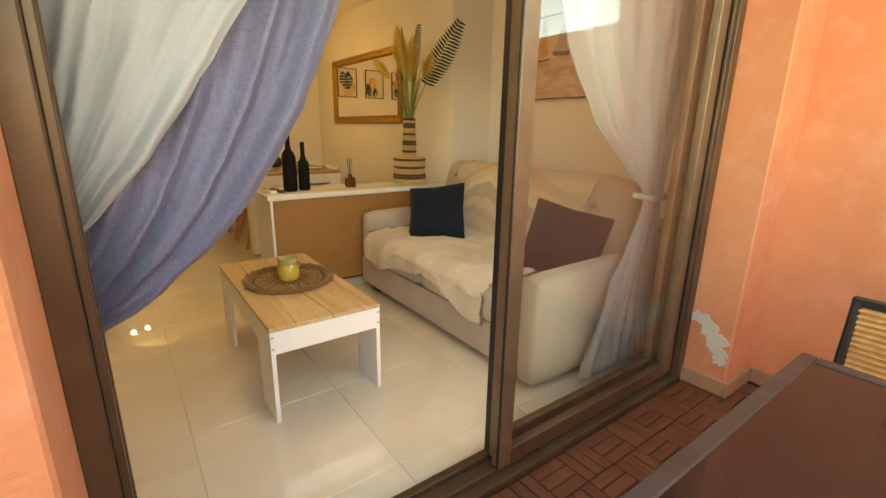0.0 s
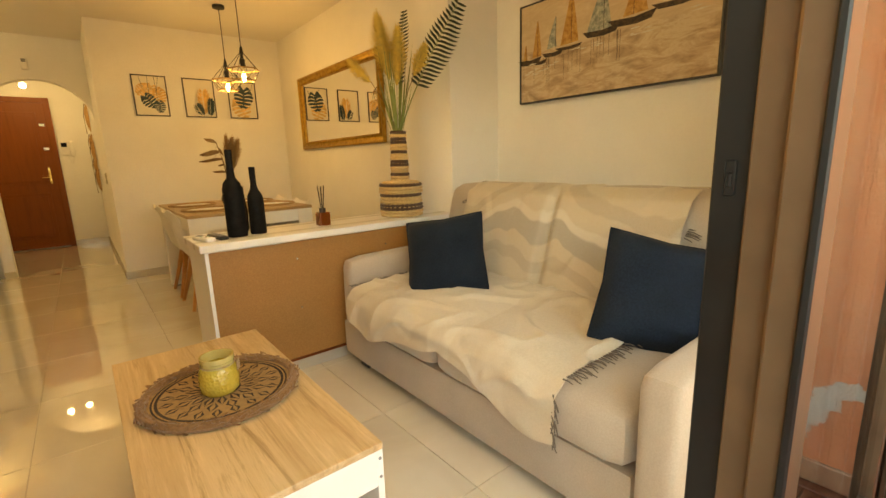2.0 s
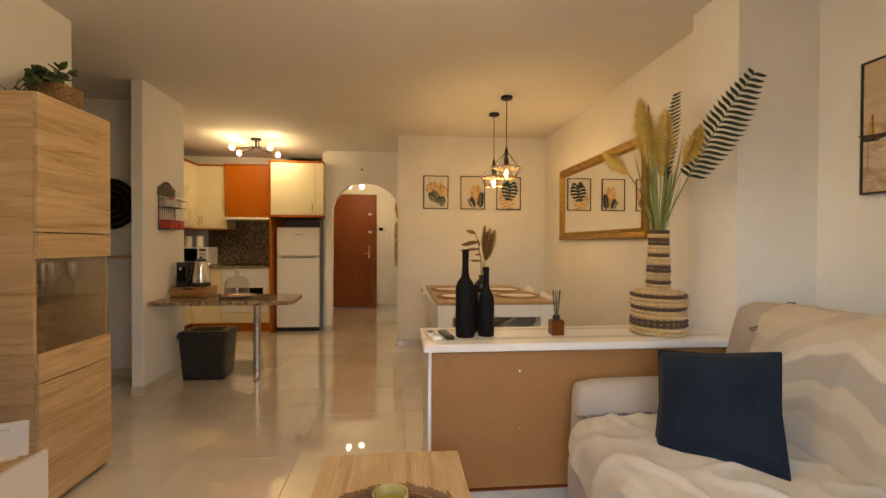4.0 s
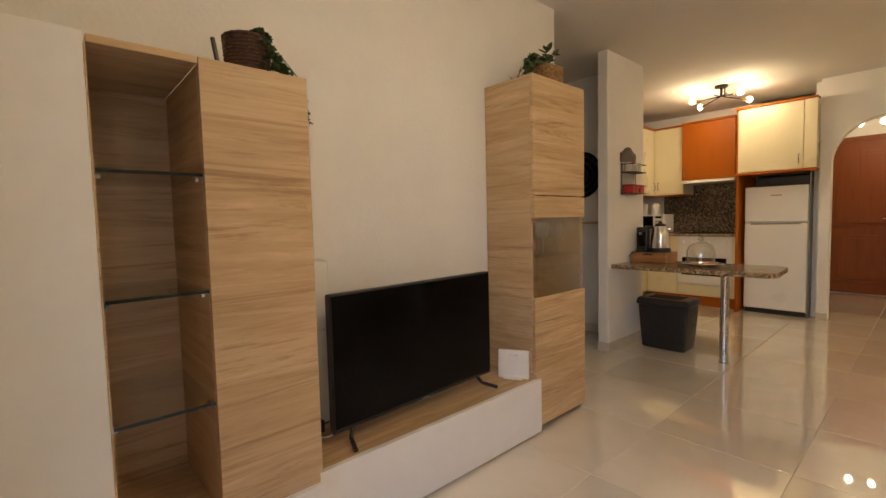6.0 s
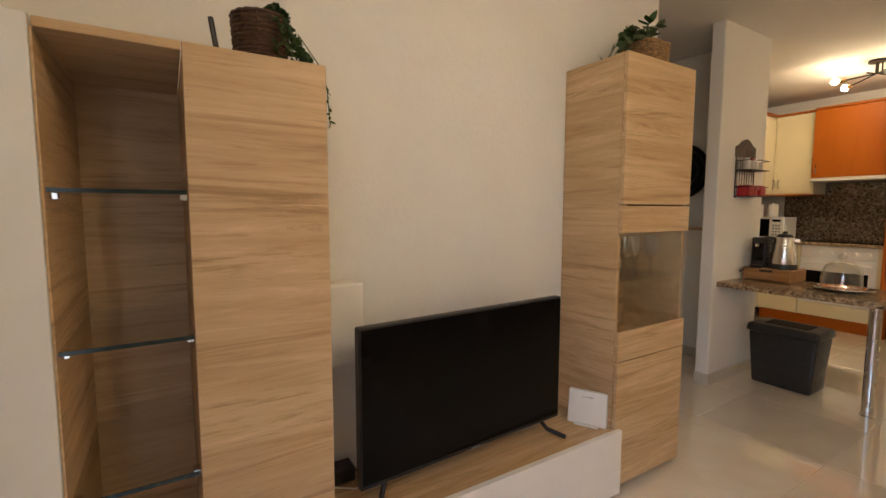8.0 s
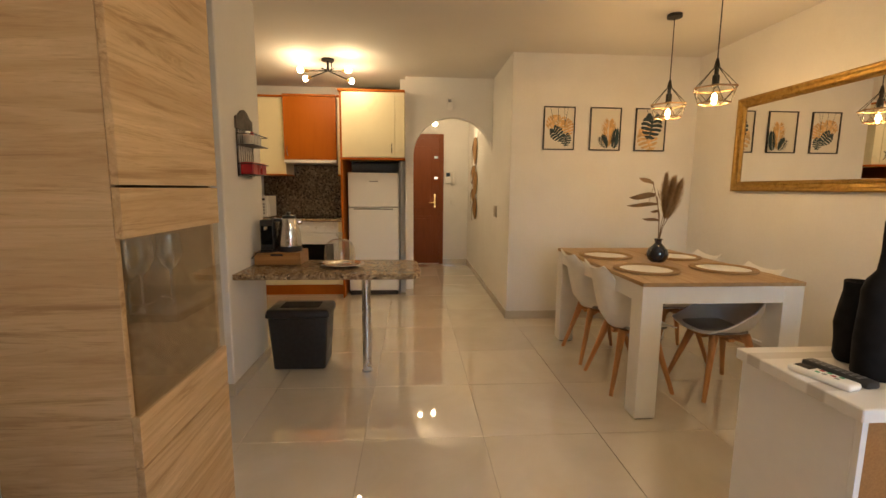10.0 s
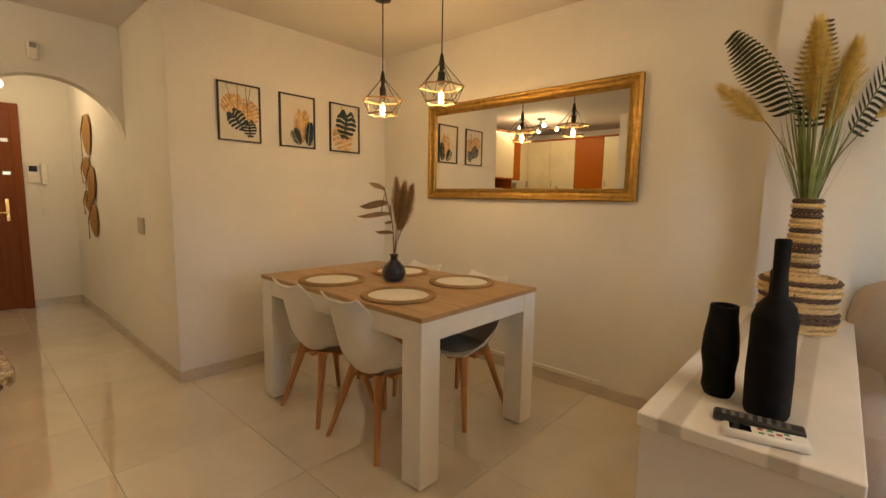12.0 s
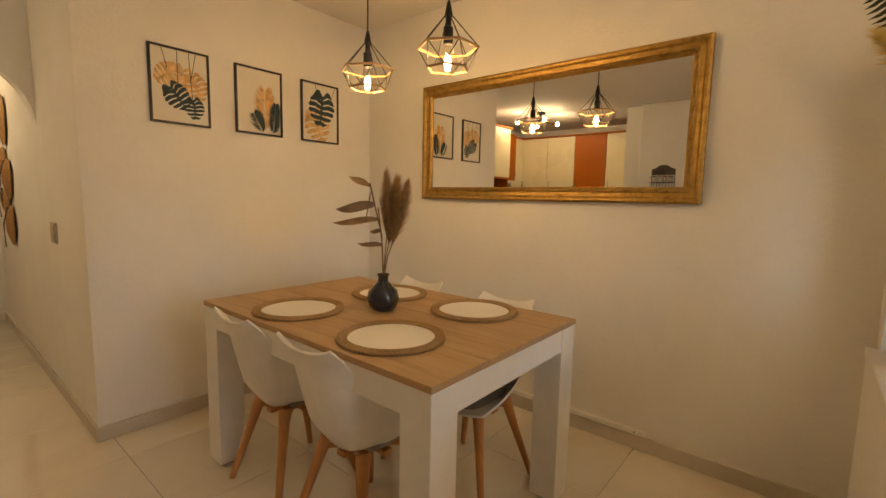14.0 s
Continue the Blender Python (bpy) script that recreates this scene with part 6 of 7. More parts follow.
def candle_jar():
    th = thing("candle_jar", (0.90, 2.105, TT + 0.012), "yellow candle in a dimpled glass jar", "candle")
    yel = Mat("yellow_wax_glass", (0.58, 0.42, 0.075), 0.12, **{"Coat Weight": 0.6})
    yel.bump(yel.voronoi(yel.coords(), 105), 0.9, 0.004)
    gl = simple("greenish_glass_rim", (0.52, 0.42, 0.16), 0.08)
    part("jar", lathe([(0, 0), (0.046, 0), (0.054, 0.01), (0.056, 0.035), (0.053, 0.07), (0.047, 0.082), (0, 0.082)], 32), yel.m, th, "dimpled yellow glass", smooth=True)
    part("rim", lathe([(0.046, 0.082), (0.044, 0.095), (0.047, 0.098), (0.047, 0.112), (0.043, 0.112), (0.041, 0.084)], 32), gl, th, "clear rolled glass rim", smooth=True)
    part("tag", turn(boxes((-0.014, 0.014, -0.001, 0.001, -0.016, 0.016), bevel=0.0008), pose(0.050, -0.028, 0.078, 0, 0, 60)), ROPE, th, "small brown paper tag")
    part("string", tube([(0.0475 * math.cos(2 * math.pi * k / 24), 0.0475 * math.sin(2 * math.pi * k / 24), 0.088) for k in range(25)], 0.0014, 5), ROPE, th)


rope_tray()
candle_jar()

# ---- on the dining table ----
DT = 0.765


def placemat(x, y):
    th = thing("placemat", (x, y, DT), "round off-white placemat with a braided jute edge", "placemat", group="placemats on the dining table")
    part("cloth", lathe([(0, 0.005), (0.153, 0.005), (0.154, 0.0), (0, 0.0)], 48), CANVAS_WHITE, th)
    for r in (0.158, 0.169, 0.180):
        bm = bmesh.new()
        for s in (0, 1, 2):
            tube([((r + 0.0048 * math.cos(26 * a + s * 2.09)) * math.cos(a), (r + 0.0048 * math.cos(26 * a + s * 2.09)) * math.sin(a), 0.007 + 0.0042 * math.sin(26 * a + s * 2.09)) for a in [2 * math.pi * k / 150 for k in range(151)]], 0.0038, 4, bm=bm, caps=False)
        part("braid", bm, ROPE, th, smooth=True)
    return th


first = placemat(1.405, 5.135)
for x, y, a in ((1.41, 4.575, 40), (1.91, 4.585, 100), (1.89, 5.09, 200)):
    copy_thing(first, pose(x, y, DT, 0, 0, a))


def table_vase():
    th = thing("round_vase", (1.655, 4.885, DT), "round dark blue glass vase", "vase")
    gl = Mat("dark_blue_glass", (0.016, 0.020, 0.035), 0.05, **{"Coat Weight": 0.5})
    part("body", lathe([(0, 0), (0.040, 0), (0.060, 0.018), (0.070, 0.05), (0.062, 0.085), (0.035, 0.112), (0.022, 0.125), (0.021, 0.145), (0.029, 0.155), (0.026, 0.156), (0.017, 0.146), (0.017, 0.12), (0, 0.11)], 36), gl.m, th, smooth=True)
    b = thing("dried_bouquet", (1.655, 4.885, DT + 0.12), "dried pampas and brown leaves in the blue vase", "plant")
    plume(b, (0.03, 0.0, 0.16), (0.075, -0.005, 0.46), 0.055, PAMPAS_B, 21, 1200, (0, 0, 0))
    plume(b, (0.04, -0.01, 0.16), (0.115, -0.03, 0.44), 0.05, PAMPAS_B, 22, 1000, (0, 0, 0))
    plume(b, (0.02, 0.0, 0.20), (0.035, 0.02, 0.48), 0.04, PAMPAS_B, 23, 800, (0, 0, 0))
    part("stem", tube([(0, 0, 0), (0.0, 0.01, 0.2), (-0.05, 0.03, 0.42)], 0.003, 6), DRY_LEAF, b)
    part("stem", tube([(0, 0, 0), (-0.005, 0.0, 0.15), (-0.03, 0.0, 0.32)], 0.003, 6), DRY_LEAF, b)
    for i, (p, q, w) in enumerate((((-0.05, 0.03, 0.41), (-0.13, 0.07, 0.475), 0.034), ((-0.035, 0.02, 0.33), (-0.18, 0.09, 0.34), 0.036), ((-0.02, 0.01, 0.27), (-0.19, 0.10, 0.285), 0.032), ((-0.045, 0.03, 0.38), (-0.075, 0.03, 0.29), 0.03), ((-0.01, 0.0, 0.30), (-0.05, -0.03, 0.40), 0.03), ((-0.005, 0.0, 0.16), (-0.10, 0.05, 0.20), 0.018), ((-0.01, 0.0, 0.22), (-0.06, 0.02, 0.25), 0.02))):
        bm = bmesh.new()
        blade(bm, p, q, w * 1.25, (0, 0, -0.03), 0.35 * (-1) ** i, Vector((0.35, 0.25, 0.9)))
        part("leaf", bm, DRY_LEAF, b, smooth=True)


table_vase()


# ---- cabinet tops, television bench ----
LEAF = simple("green_trailing_leaf", (0.035, 0.075, 0.018), 0.5, scale=30, vary=0.35)
VARIEGATED = simple("pale_edged_leaf", (0.09, 0.12, 0.055), 0.45, scale=60, vary=0.5)
WICKER_DARK = simple("dark_wicker", (0.085, 0.040, 0.022), 0.6, scale=80, vary=0.4)
WICKER = simple("seagrass_wicker", (0.30, 0.18, 0.08), 0.7, scale=80, vary=0.4)


def wicker_pot(th, r0, r1, h, n, mat):
    for i in range(n):
        f = i / (n - 1)
        r, z = r0 + (r1 - r0) * f, 0.006 + (h - 0.012) * f
        pts = [((r + 0.0022 * math.sin(9 * a * 2 + i * math.pi)) * math.cos(a), (r + 0.0022 * math.sin(9 * a * 2 + i * math.pi)) * math.sin(a), z) for a in [2 * math.pi * k / 48 for k in range(49)]]
        part("weave", tube(pts, h / n * 0.52, 6, caps=False), mat, th, smooth=True)
    part("lining", lathe([(0, 0.002), (r0 - 0.004, 0.003), (r1 - 0.004, h - 0.012), (0, h - 0.012)], 24), BLACK, th, smooth=True)


def basket_plant_small():
    th = thing("trailing_plant", (-0.70, 1.665, 1.557), "small-leaved trailing plant in a dark wicker pot", "plant")
    wicker_pot(th, 0.056, 0.064, 0.14, 13, WICKER_DARK)
    rng = random.Random(31)
    for s in range(14):
        bm = bmesh.new()
        an = rng.uniform(0.2, 1.7)
        dx, dy = math.cos(an), math.sin(an)
        reach = rng.uniform(0.08, 0.14)
        pts = []
        for k in range(8):
            f = k / 7
            pts.append((dx * reach * f, 0.01 + dy * reach * f, 0.130 + 0.035 * math.sin(math.pi * min(1, f * 1.5)) - max(0, f - 0.3) * 0.16))
        tube(pts, 0.0015, 5, bm=bm)
        for k in range(34):
            f = rng.random()
            i = min(6, int(f * 7))
            p = Vector(pts[i]).lerp(Vector(pts[i + 1]), f * 7 - i)
            q = p + Vector((rng.uniform(-1, 1), rng.uniform(-1, 1), rng.uniform(-0.4, 0.9))).normalized() * rng.uniform(0.012, 0.022)
            blade(bm, p, q, 0.012, (0, 0, -0.002), rng.uniform(-1, 1))
        part("trailing_shoot", bm, LEAF, th, smooth=True)
    bm = bmesh.new()
    pts = [(0.05, 0.08, 0.10), (0.10, 0.115, 0.02), (0.13, 0.125, -0.04), (0.135, 0.13, -0.13)]
    tube(pts, 0.0014, 5, bm=bm)
    for k in range(10):
        p = Vector(pts[2]).lerp(Vector(pts[3]), k / 9)
        blade(bm, p, p + Vector((rng.uniform(-0.01, 0.012), rng.uniform(-0.012, 0.012), -0.008)), 0.009, (0, 0, 0), rng.uniform(-1, 1))
    part("trailing_shoot", bm, LEAF, th, smooth=True)
    a = thing("antenna", (-0.62, 1.56, 1.557), "short black aerial standing on the cabinet", "antenna")
    part("rod", tube([(0, 0, 0), (-0.005, -0.012, 0.09)], 0.006, 8), BLACK, a)
    part("foot", lathe([(0, 0.006), (0.022, 0.005), (0.024, 0), (0, 0)], 16), BLACK, a)


def basket_plant_broad():
    th = thing("trailing_plant", (-0.775, 3.325, 1.85), "variegated broad-leaved plant in a seagrass basket", "plant")
    bm = boxes((-0.075, 0.075, -0.075, 0.075, 0.0, 0.115), bevel=0.012, seg=2)
    part("lining", bm, BLACK, th)
    for i in range(10):
        z = 0.007 + 0.0115 * i
        r = 0.074 + 0.006 * i / 9
        sq = [(r * max(-1, min(1, 1.28 * math.cos(a))), r * max(-1, min(1, 1.28 * math.sin(a))), z + 0.002 * math.sin(16 * a + i * math.pi)) for a in [2 * math.pi * k / 48 for k in range(49)]]
        part("weave", tube(sq, 0.0066, 6, caps=False), WICKER, th, smooth=True)
    rng = random.Random(17)
    for s in range(15):
        bm = bmesh.new()
        hang = s < 6
        an = math.radians(-100 + rng.uniform(-35, 35)) if hang else rng.uniform(0, 2 * math.pi)
        reach = rng.uniform(0.16, 0.30) if hang else rng.uniform(0.06, 0.12)
        dx, dy = math.cos(an), math.sin(an)
        rise = rng.uniform(0.03, 0.06) if hang else rng.uniform(0.05, 0.11)
        pts = [(dx * reach * f, dy * reach * f, 0.11 + rise * math.sin(math.pi * min(1, f * (1.3 if hang else 0.6))) - (0.22 * max(0, f - 0.4) if hang else 0)) for f in [k / 6 for k in range(7)]]
        tube(pts, 0.002, 5, bm=bm)
        for k in range(8 if hang else 6):
            f = min(1, (k + 1.5) / (9 if hang else 7))
            i = min(5, int(f * 6))
            p = Vector(pts[i]).lerp(Vector(pts[i + 1]), f * 6 - i)
            out = Vector((rng.uniform(-0.6, 1), rng.uniform(-1, 1), rng.uniform(-0.3, 1.0))).normalized()
            q = p + out * rng.uniform(0.045, 0.07)
            blade(bm, p, q, 0.036, (0, 0, -0.010), rng.uniform(-0.5, 0.5), Vector((0.3, -0.6, 0.6)).cross(out) if rng.random() < 0.7 else None)
        part("shoot", bm, VARIEGATED if s % 2 else LEAF, th, smooth=True)


basket_plant_small()
basket_plant_broad()


def bench_things():
    r = thing("router", (-0.735, 2.965, 0.288), "white internet router standing on the bench", "router", 29)
    part("case", turn(boxes((-0.082, 0.082, -0.014, 0.014, 0, 0.145), bevel=0.004, seg=2), pose(0, 0, 0, -8)), WHITE_PLASTIC, r)
    for i in range(4):
        part("indicator", turn(boxes((-0.02 + i * 0.012, -0.014 + i * 0.012, -0.0150, -0.0138, 0.118, 0.121)), pose(0, 0, 0, -8)), CHROME, r)
    part("foot", boxes((-0.05, 0.05, -0.03, 0.03, 0, 0.008), bevel=0.002), WHITE_PLASTIC, r)
    b = thing("cable_box", (-0.93, 1.90, 0.288), "black set-top box with loose cables behind the television", "electronics")
    part("case", boxes((-0.02, 0.05, -0.05, 0.06, 0, 0.05), bevel=0.004), BLACK, b)
    part("cable", tube([(0.04, 0.05, 0.03), (0.07, 0.09, 0.05), (0.08, 0.12, 0.008), (0.05, 0.30, 0.006)], 0.003, 6), BLACK, b)
    part("cable", tube([(0.05, -0.03, 0.004), (0.10, 0.04, 0.004), (0.09, 0.16, 0.004)], 0.0025, 6), WHITE_PLASTIC, b, "white cable")
    h = thing("wall_heater", (XW, 1.87, 0.70), "white wall-mounted box partly behind the cabinet", "heater")
    part("case", boxes((0.0, 0.085, -0.12, 0.13, 0.0, 0.28), bevel=0.012, seg=3), WHITE_PLASTIC, h, smooth=True)
    for i, (x, y, z) in enumerate(((-0.72, 3.16, 0.926), (-0.74, 3.25, 0.926), (-0.71, 3.34, 0.926), (-0.80, 3.20, 0.926))):
        wg = thing("wine_glass", (x, y, z), "clear stemmed wine glass in the cabinet", "glass", group="wine glasses in the cabinet")
        ob = part("bowl", lathe([(0.030, 0.0), (0.028, 0.003), (0.004, 0.006), (0.0035, 0.075), (0.020, 0.09), (0.034, 0.12), (0.032, 0.155), (0.029, 0.18)], 20), WINE_GLASS, wg, smooth=True)


bench_things()


# ---- things on the breakfast bar and in the kitchen ----
BT = 0.73


def bar_things():
    WOOD = oak("varnished_drawer_wood", "x", (0.42, 0.215, 0.075))
    d = thing("wooden_drawer_box", (-1.05, 4.965, BT), "low wooden capsule drawer box", "box")
    part("body", boxes((0, 0.30, 0.012, 0.24, 0, 0.085), bevel=0.003), WOOD, d)
    part("drawer_front", boxes((0.008, 0.292, 0.0, 0.011, 0.008, 0.077), bevel=0.002), WOOD, d)
    part("grip_slot", boxes((0.11, 0.19, -0.001, 0.004, 0.064, 0.078)), BLACK, d)
    c = thing("coffee_machine", (-0.97, 5.085, BT + 0.085), "black capsule coffee machine with a glass tank", "coffee machine")
    part("body", boxes((-0.048, 0.042, -0.075, 0.095, 0.0, 0.215), bevel=0.010, seg=3), BLACK, c, smooth=True)
    part("front_panel", boxes((-0.040, 0.034, -0.080, -0.074, 0.05, 0.175), bevel=0.003), SCREEN, c, "glossy black front")
    part("spout", lathe([(0.012, 0.150), (0.014, 0.172), (0, 0.172)], 12, at=(-0.003, -0.088, 0)), CHROME, c)
    part("drip_tray", boxes((-0.040, 0.034, -0.105, -0.076, 0.0, 0.022), bevel=0.003), BLACK, c)
    part("tank", boxes((0.0425, 0.056, -0.05, 0.08, 0.02, 0.20), bevel=0.004), SMOKED, c, "clear water tank")
    k = thing("kettle", (-0.845, 5.085, BT + 0.085), "brushed steel kettle with a black handle", "kettle")
    part("base", lathe([(0, 0), (0.072, 0), (0.074, 0.012), (0.070, 0.03), (0, 0.03)], 32), BLACK, k, smooth=True)
    part("body", lathe([(0.070, 0.03), (0.071, 0.05), (0.062, 0.12), (0.050, 0.175), (0.046, 0.185), (0, 0.187)], 36), STEEL, k, smooth=True)
    part("lid", lathe([(0.044, 0.186), (0.036, 0.20), (0.014, 0.206), (0.012, 0.218), (0, 0.22)], 24), BLACK, k, smooth=True)
    part("handle", tube([(-0.045, -0.02, 0.175), (-0.09, -0.04, 0.18), (-0.105, -0.045, 0.14), (-0.10, -0.043, 0.08), (-0.068, -0.03, 0.05)], 0.011, 8), BLACK, k, smooth=True)
    part("spout", turn(boxes((0.03, 0.075, -0.018, 0.018, 0.15, 0.178), bevel=0.008, seg=2), pose(0, 0, 0, 0, 0, 20)), STEEL, k)
    part("cable", tube([(-0.05, -0.06, 0.006), (-0.10, -0.10, 0.004), (-0.16, -0.115, 0.003), (-0.19, -0.118, -0.03)], 0.003, 6), BLACK, k)
    k.scale = (1.12, 1.12, 1.2)
    t = thing("silver_tray", (-0.475, 4.935, BT), "oval polished silver serving tray", "tray")
    out = lathe([(0, 0.010), (0.085, 0.009), (0.105, 0.016), (0.128, 0.022), (0.150, 0.024), (0.152, 0.020), (0.125, 0.012), (0.09, 0.001), (0, 0)], 48)
    part("dish", turn(out, Matrix.Diagonal((1.0, 0.86, 1, 1))), CHROME, t, smooth=True)
    g = thing("glass_dome", (-0.485, 4.945, BT + 0.012), "clear glass cake dome with a knob", "dome")
    ob = part("dome", lathe([(0.100, 0.0), (0.100, 0.06), (0.096, 0.11), (0.078, 0.148), (0.045, 0.166), (0.008, 0.171)], 40), DOME_GLASS, g, smooth=True)
    part("knob", lathe([(0.008, 0.170), (0.010, 0.178), (0.022, 0.192), (0.022, 0.204), (0.010, 0.214), (0, 0.215)], 20), DOME_GLASS, g, smooth=True)


bar_things()


RACK_WOOD = simple("weathered_dark_wood", (0.085, 0.068, 0.055), 0.7, scale=30, vary=0.35)


def spice_rack():
    th = thing("spice_rack", (-1.07, 4.815, 1.31), "wall rack of dark wire with spice jars", "rack")
    bm = prism([(0, 0.355), (0.045, 0.37), (0.09, 0.40), (0.135, 0.412), (0.18, 0.40), (0.225, 0.37), (0.27, 0.355), (0.27, 0.285), (0, 0.285)], 0.0, 0.012)
    part("header_board", turn(bm, Matrix(((0, 0, 1, 0), (1, 0, 0, 0), (0, 1, 0, 0), (0, 0, 0, 1)))), RACK_WOOD, th, "dark weathered header board")
    for y in (0.004, 0.266):
        part("upright", tube([(0.008, y, 0.0), (0.008, y, 0.30)], 0.004, 6), BLACK_METAL, th)
    for z0 in (0.01, 0.19):
        for z in (z0, z0 + 0.065):
            part("wire", tube([(0.006, 0.004, z), (0.105, 0.004, z), (0.105, 0.266, z), (0.006, 0.266, z)], 0.003, 6), BLACK_METAL, th)
        part("shelf", boxes((0.004, 0.104, 0.006, 0.264, z0 - 0.003, z0)), RACK_WOOD, th)
    for i in range(7):
        part("wire", tube([(0.006, 0.03 + i * 0.035, 0.0), (0.006, 0.03 + i * 0.035, 0.29)], 0.0018, 5), BLACK_METAL, th)
    for i in range(4):
        j = thing("spice_jar", (-1.07 + 0.055, 4.815 + 0.045 + i * 0.06, 1.501), "small glass spice jar with a metal lid", "jar", group="spice jars")
        part("glass", lathe([(0, 0), (0.022, 0), (0.023, 0.06), (0.018, 0.066), (0, 0.066)], 16), simple("pale_spice_glass", (0.55, 0.52, 0.47), 0.2), j, smooth=True)
        part("lid", lathe([(0.020, 0.066), (0.021, 0.082), (0, 0.083)], 16), STEEL if i != 1 else RED, j, smooth=True)
    tin = thing("red_tin", (-1.07 + 0.055, 4.95, 1.321), "row of red tins on the lower shelf", "tin")
    for i in range(3):
        part("tin", boxes((-0.04, 0.04, -0.12 + i * 0.082, -0.042 + i * 0.082, 0.0, 0.075), bevel=0.008, seg=2), RED, tin)


spice_rack()


def kitchen_things():
    m = thing("microwave", (-2.10, 7.22, 0.895), "white microwave oven on the worktop", "microwave")
    part("case", boxes((0, 0.43, 0.02, 0.34, 0.008, 0.25), bevel=0.006, seg=2), FRIDGE, m)
    part("window", boxes((0.02, 0.29, 0.012, 0.02, 0.03, 0.23), bevel=0.002), SCREEN, m, "dark door window")
    part("panel", boxes((0.30, 0.425, 0.012, 0.02, 0.02, 0.245), bevel=0.002), FRIDGE, m)
    part("display", boxes((0.32, 0.40, 0.009, 0.0118, 0.20, 0.225)), SCREEN, m)
    for i in range(4):
        for j in range(3):
            part("button", boxes((0.322 + j * 0.028, 0.342 + j * 0.028, 0.009, 0.0118, 0.045 + i * 0.034, 0.066 + i * 0.034), bevel=0.001), GREY_PLASTIC, m)
    for x, y in ((-1.99, 7.38), (-1.84, 7.38)):
        c = thing("canister", (x, y, 1.147), "white ceramic canister on the microwave", "canister", group="white canisters")
        part("body", lathe([(0, 0), (0.048, 0), (0.05, 0.01), (0.05, 0.12), (0.046, 0.13), (0, 0.13)], 24), WHITE_PLASTIC, c, smooth=True)
        part("lid", lathe([(0.047, 0.130), (0.047, 0.142), (0.012, 0.146), (0.010, 0.156), (0, 0.158)], 24), WHITE_PLASTIC, c, smooth=True)


kitchen_things()


# ---- wall fittings ----
AGED_PLASTIC = simple("aged_beige_plastic", (0.47, 0.42, 0.35), 0.4, scale=18, vary=0.05)


def plate(name, m, w, h, label, category, toggles=1):
    th = new(name)
    th.matrix_world = m
    tagged(th, label, category)
    shell = WHITE_PLASTIC if toggles == 1 else AGED_PLASTIC
    part("plate", boxes((-w / 2, w / 2, -h / 2, h / 2, 0.0, 0.009), bevel=0.002), shell, th)
    for i in range(toggles):
        c = h * ((i + 0.5) / toggles - 0.5)
        part("rocker", boxes((-w * 0.32, w * 0.32, c - h * 0.33 / toggles, c + h * 0.33 / toggles, 0.009, 0.013), bevel=0.0015), shell, th)
    return th


ON_WEST_FACE = Euler((radians(90), 0, radians(-90))).to_matrix().to_4x4()
plate("light_switch", Matrix.Translation((0.90, 6.84, 1.005)) @ ON_WEST_FACE, 0.15, 0.12, "double light switch on the white wall", "switch", 2)
plate("light_switch", Matrix.Translation((0.655, 9.35, 1.03)) @ pose(0, 0, 0, 90), 0.085, 0.085, "white light switch beside the entrance door", "switch")
plate("thermostat", Matrix.Translation((0.90, 9.15, 1.54)) @ ON_WEST_FACE, 0.10, 0.24, "slim white panel on the hall wall", "panel")


def intercom():
    th = thing("intercom", (0.58, 9.35, 1.36), "white door intercom with a handset", "intercom")
    part("base", boxes((-0.06, 0.035, -0.03, 0.0, -0.03, 0.16), bevel=0.004), WHITE_PLASTIC, th)
    part("display", boxes((-0.045, 0.02, -0.033, -0.0305, 0.085, 0.145)), SCREEN, th, "small dark display")
    part("handset", boxes((0.045, 0.10, -0.055, -0.002, -0.05, 0.17), bevel=0.012, seg=3), WHITE_PLASTIC, th, "white handset", smooth=True)
    part("cord", tube([(0.075, -0.03, -0.05), (0.07, -0.04, -0.12), (0.05, -0.03, -0.15), (0.03, -0.02, -0.10), (0.0, -0.01, -0.03)], 0.005, 6), WHITE_PLASTIC, th, smooth=True)


intercom()


def sensor():
    th = thing("alarm_sensor", (0.405, 7.125, 2.185), "small white motion sensor above the arch", "sensor")
    part("case", boxes((-0.028, 0.028, -0.042, 0.0, -0.06, 0.06), bevel=0.012, seg=3), WHITE_PLASTIC, th, smooth=True)
    part("lens", boxes((-0.018, 0.018, -0.046, -0.041, 0.012, 0.045), bevel=0.003), GREY_PLASTIC, th)


sensor()


def trunking():
    th = thing("cable_trunking", (XE, 4.04, 0.078), "white cable trunking along the skirting", "trunking")
    part("channel", boxes((-0.018, 0.0, 0.0, 1.75, 0.0, 0.026), bevel=0.002), WHITE_PLASTIC, th)
    for y in (0.05, 0.62, 1.2):
        part("screw", turn(lathe([(0, 0.002), (0.004, 0.002), (0.005, 0)], 8), pose(-0.018, y, 0.013, 0, -90)), STEEL, th)


trunking()


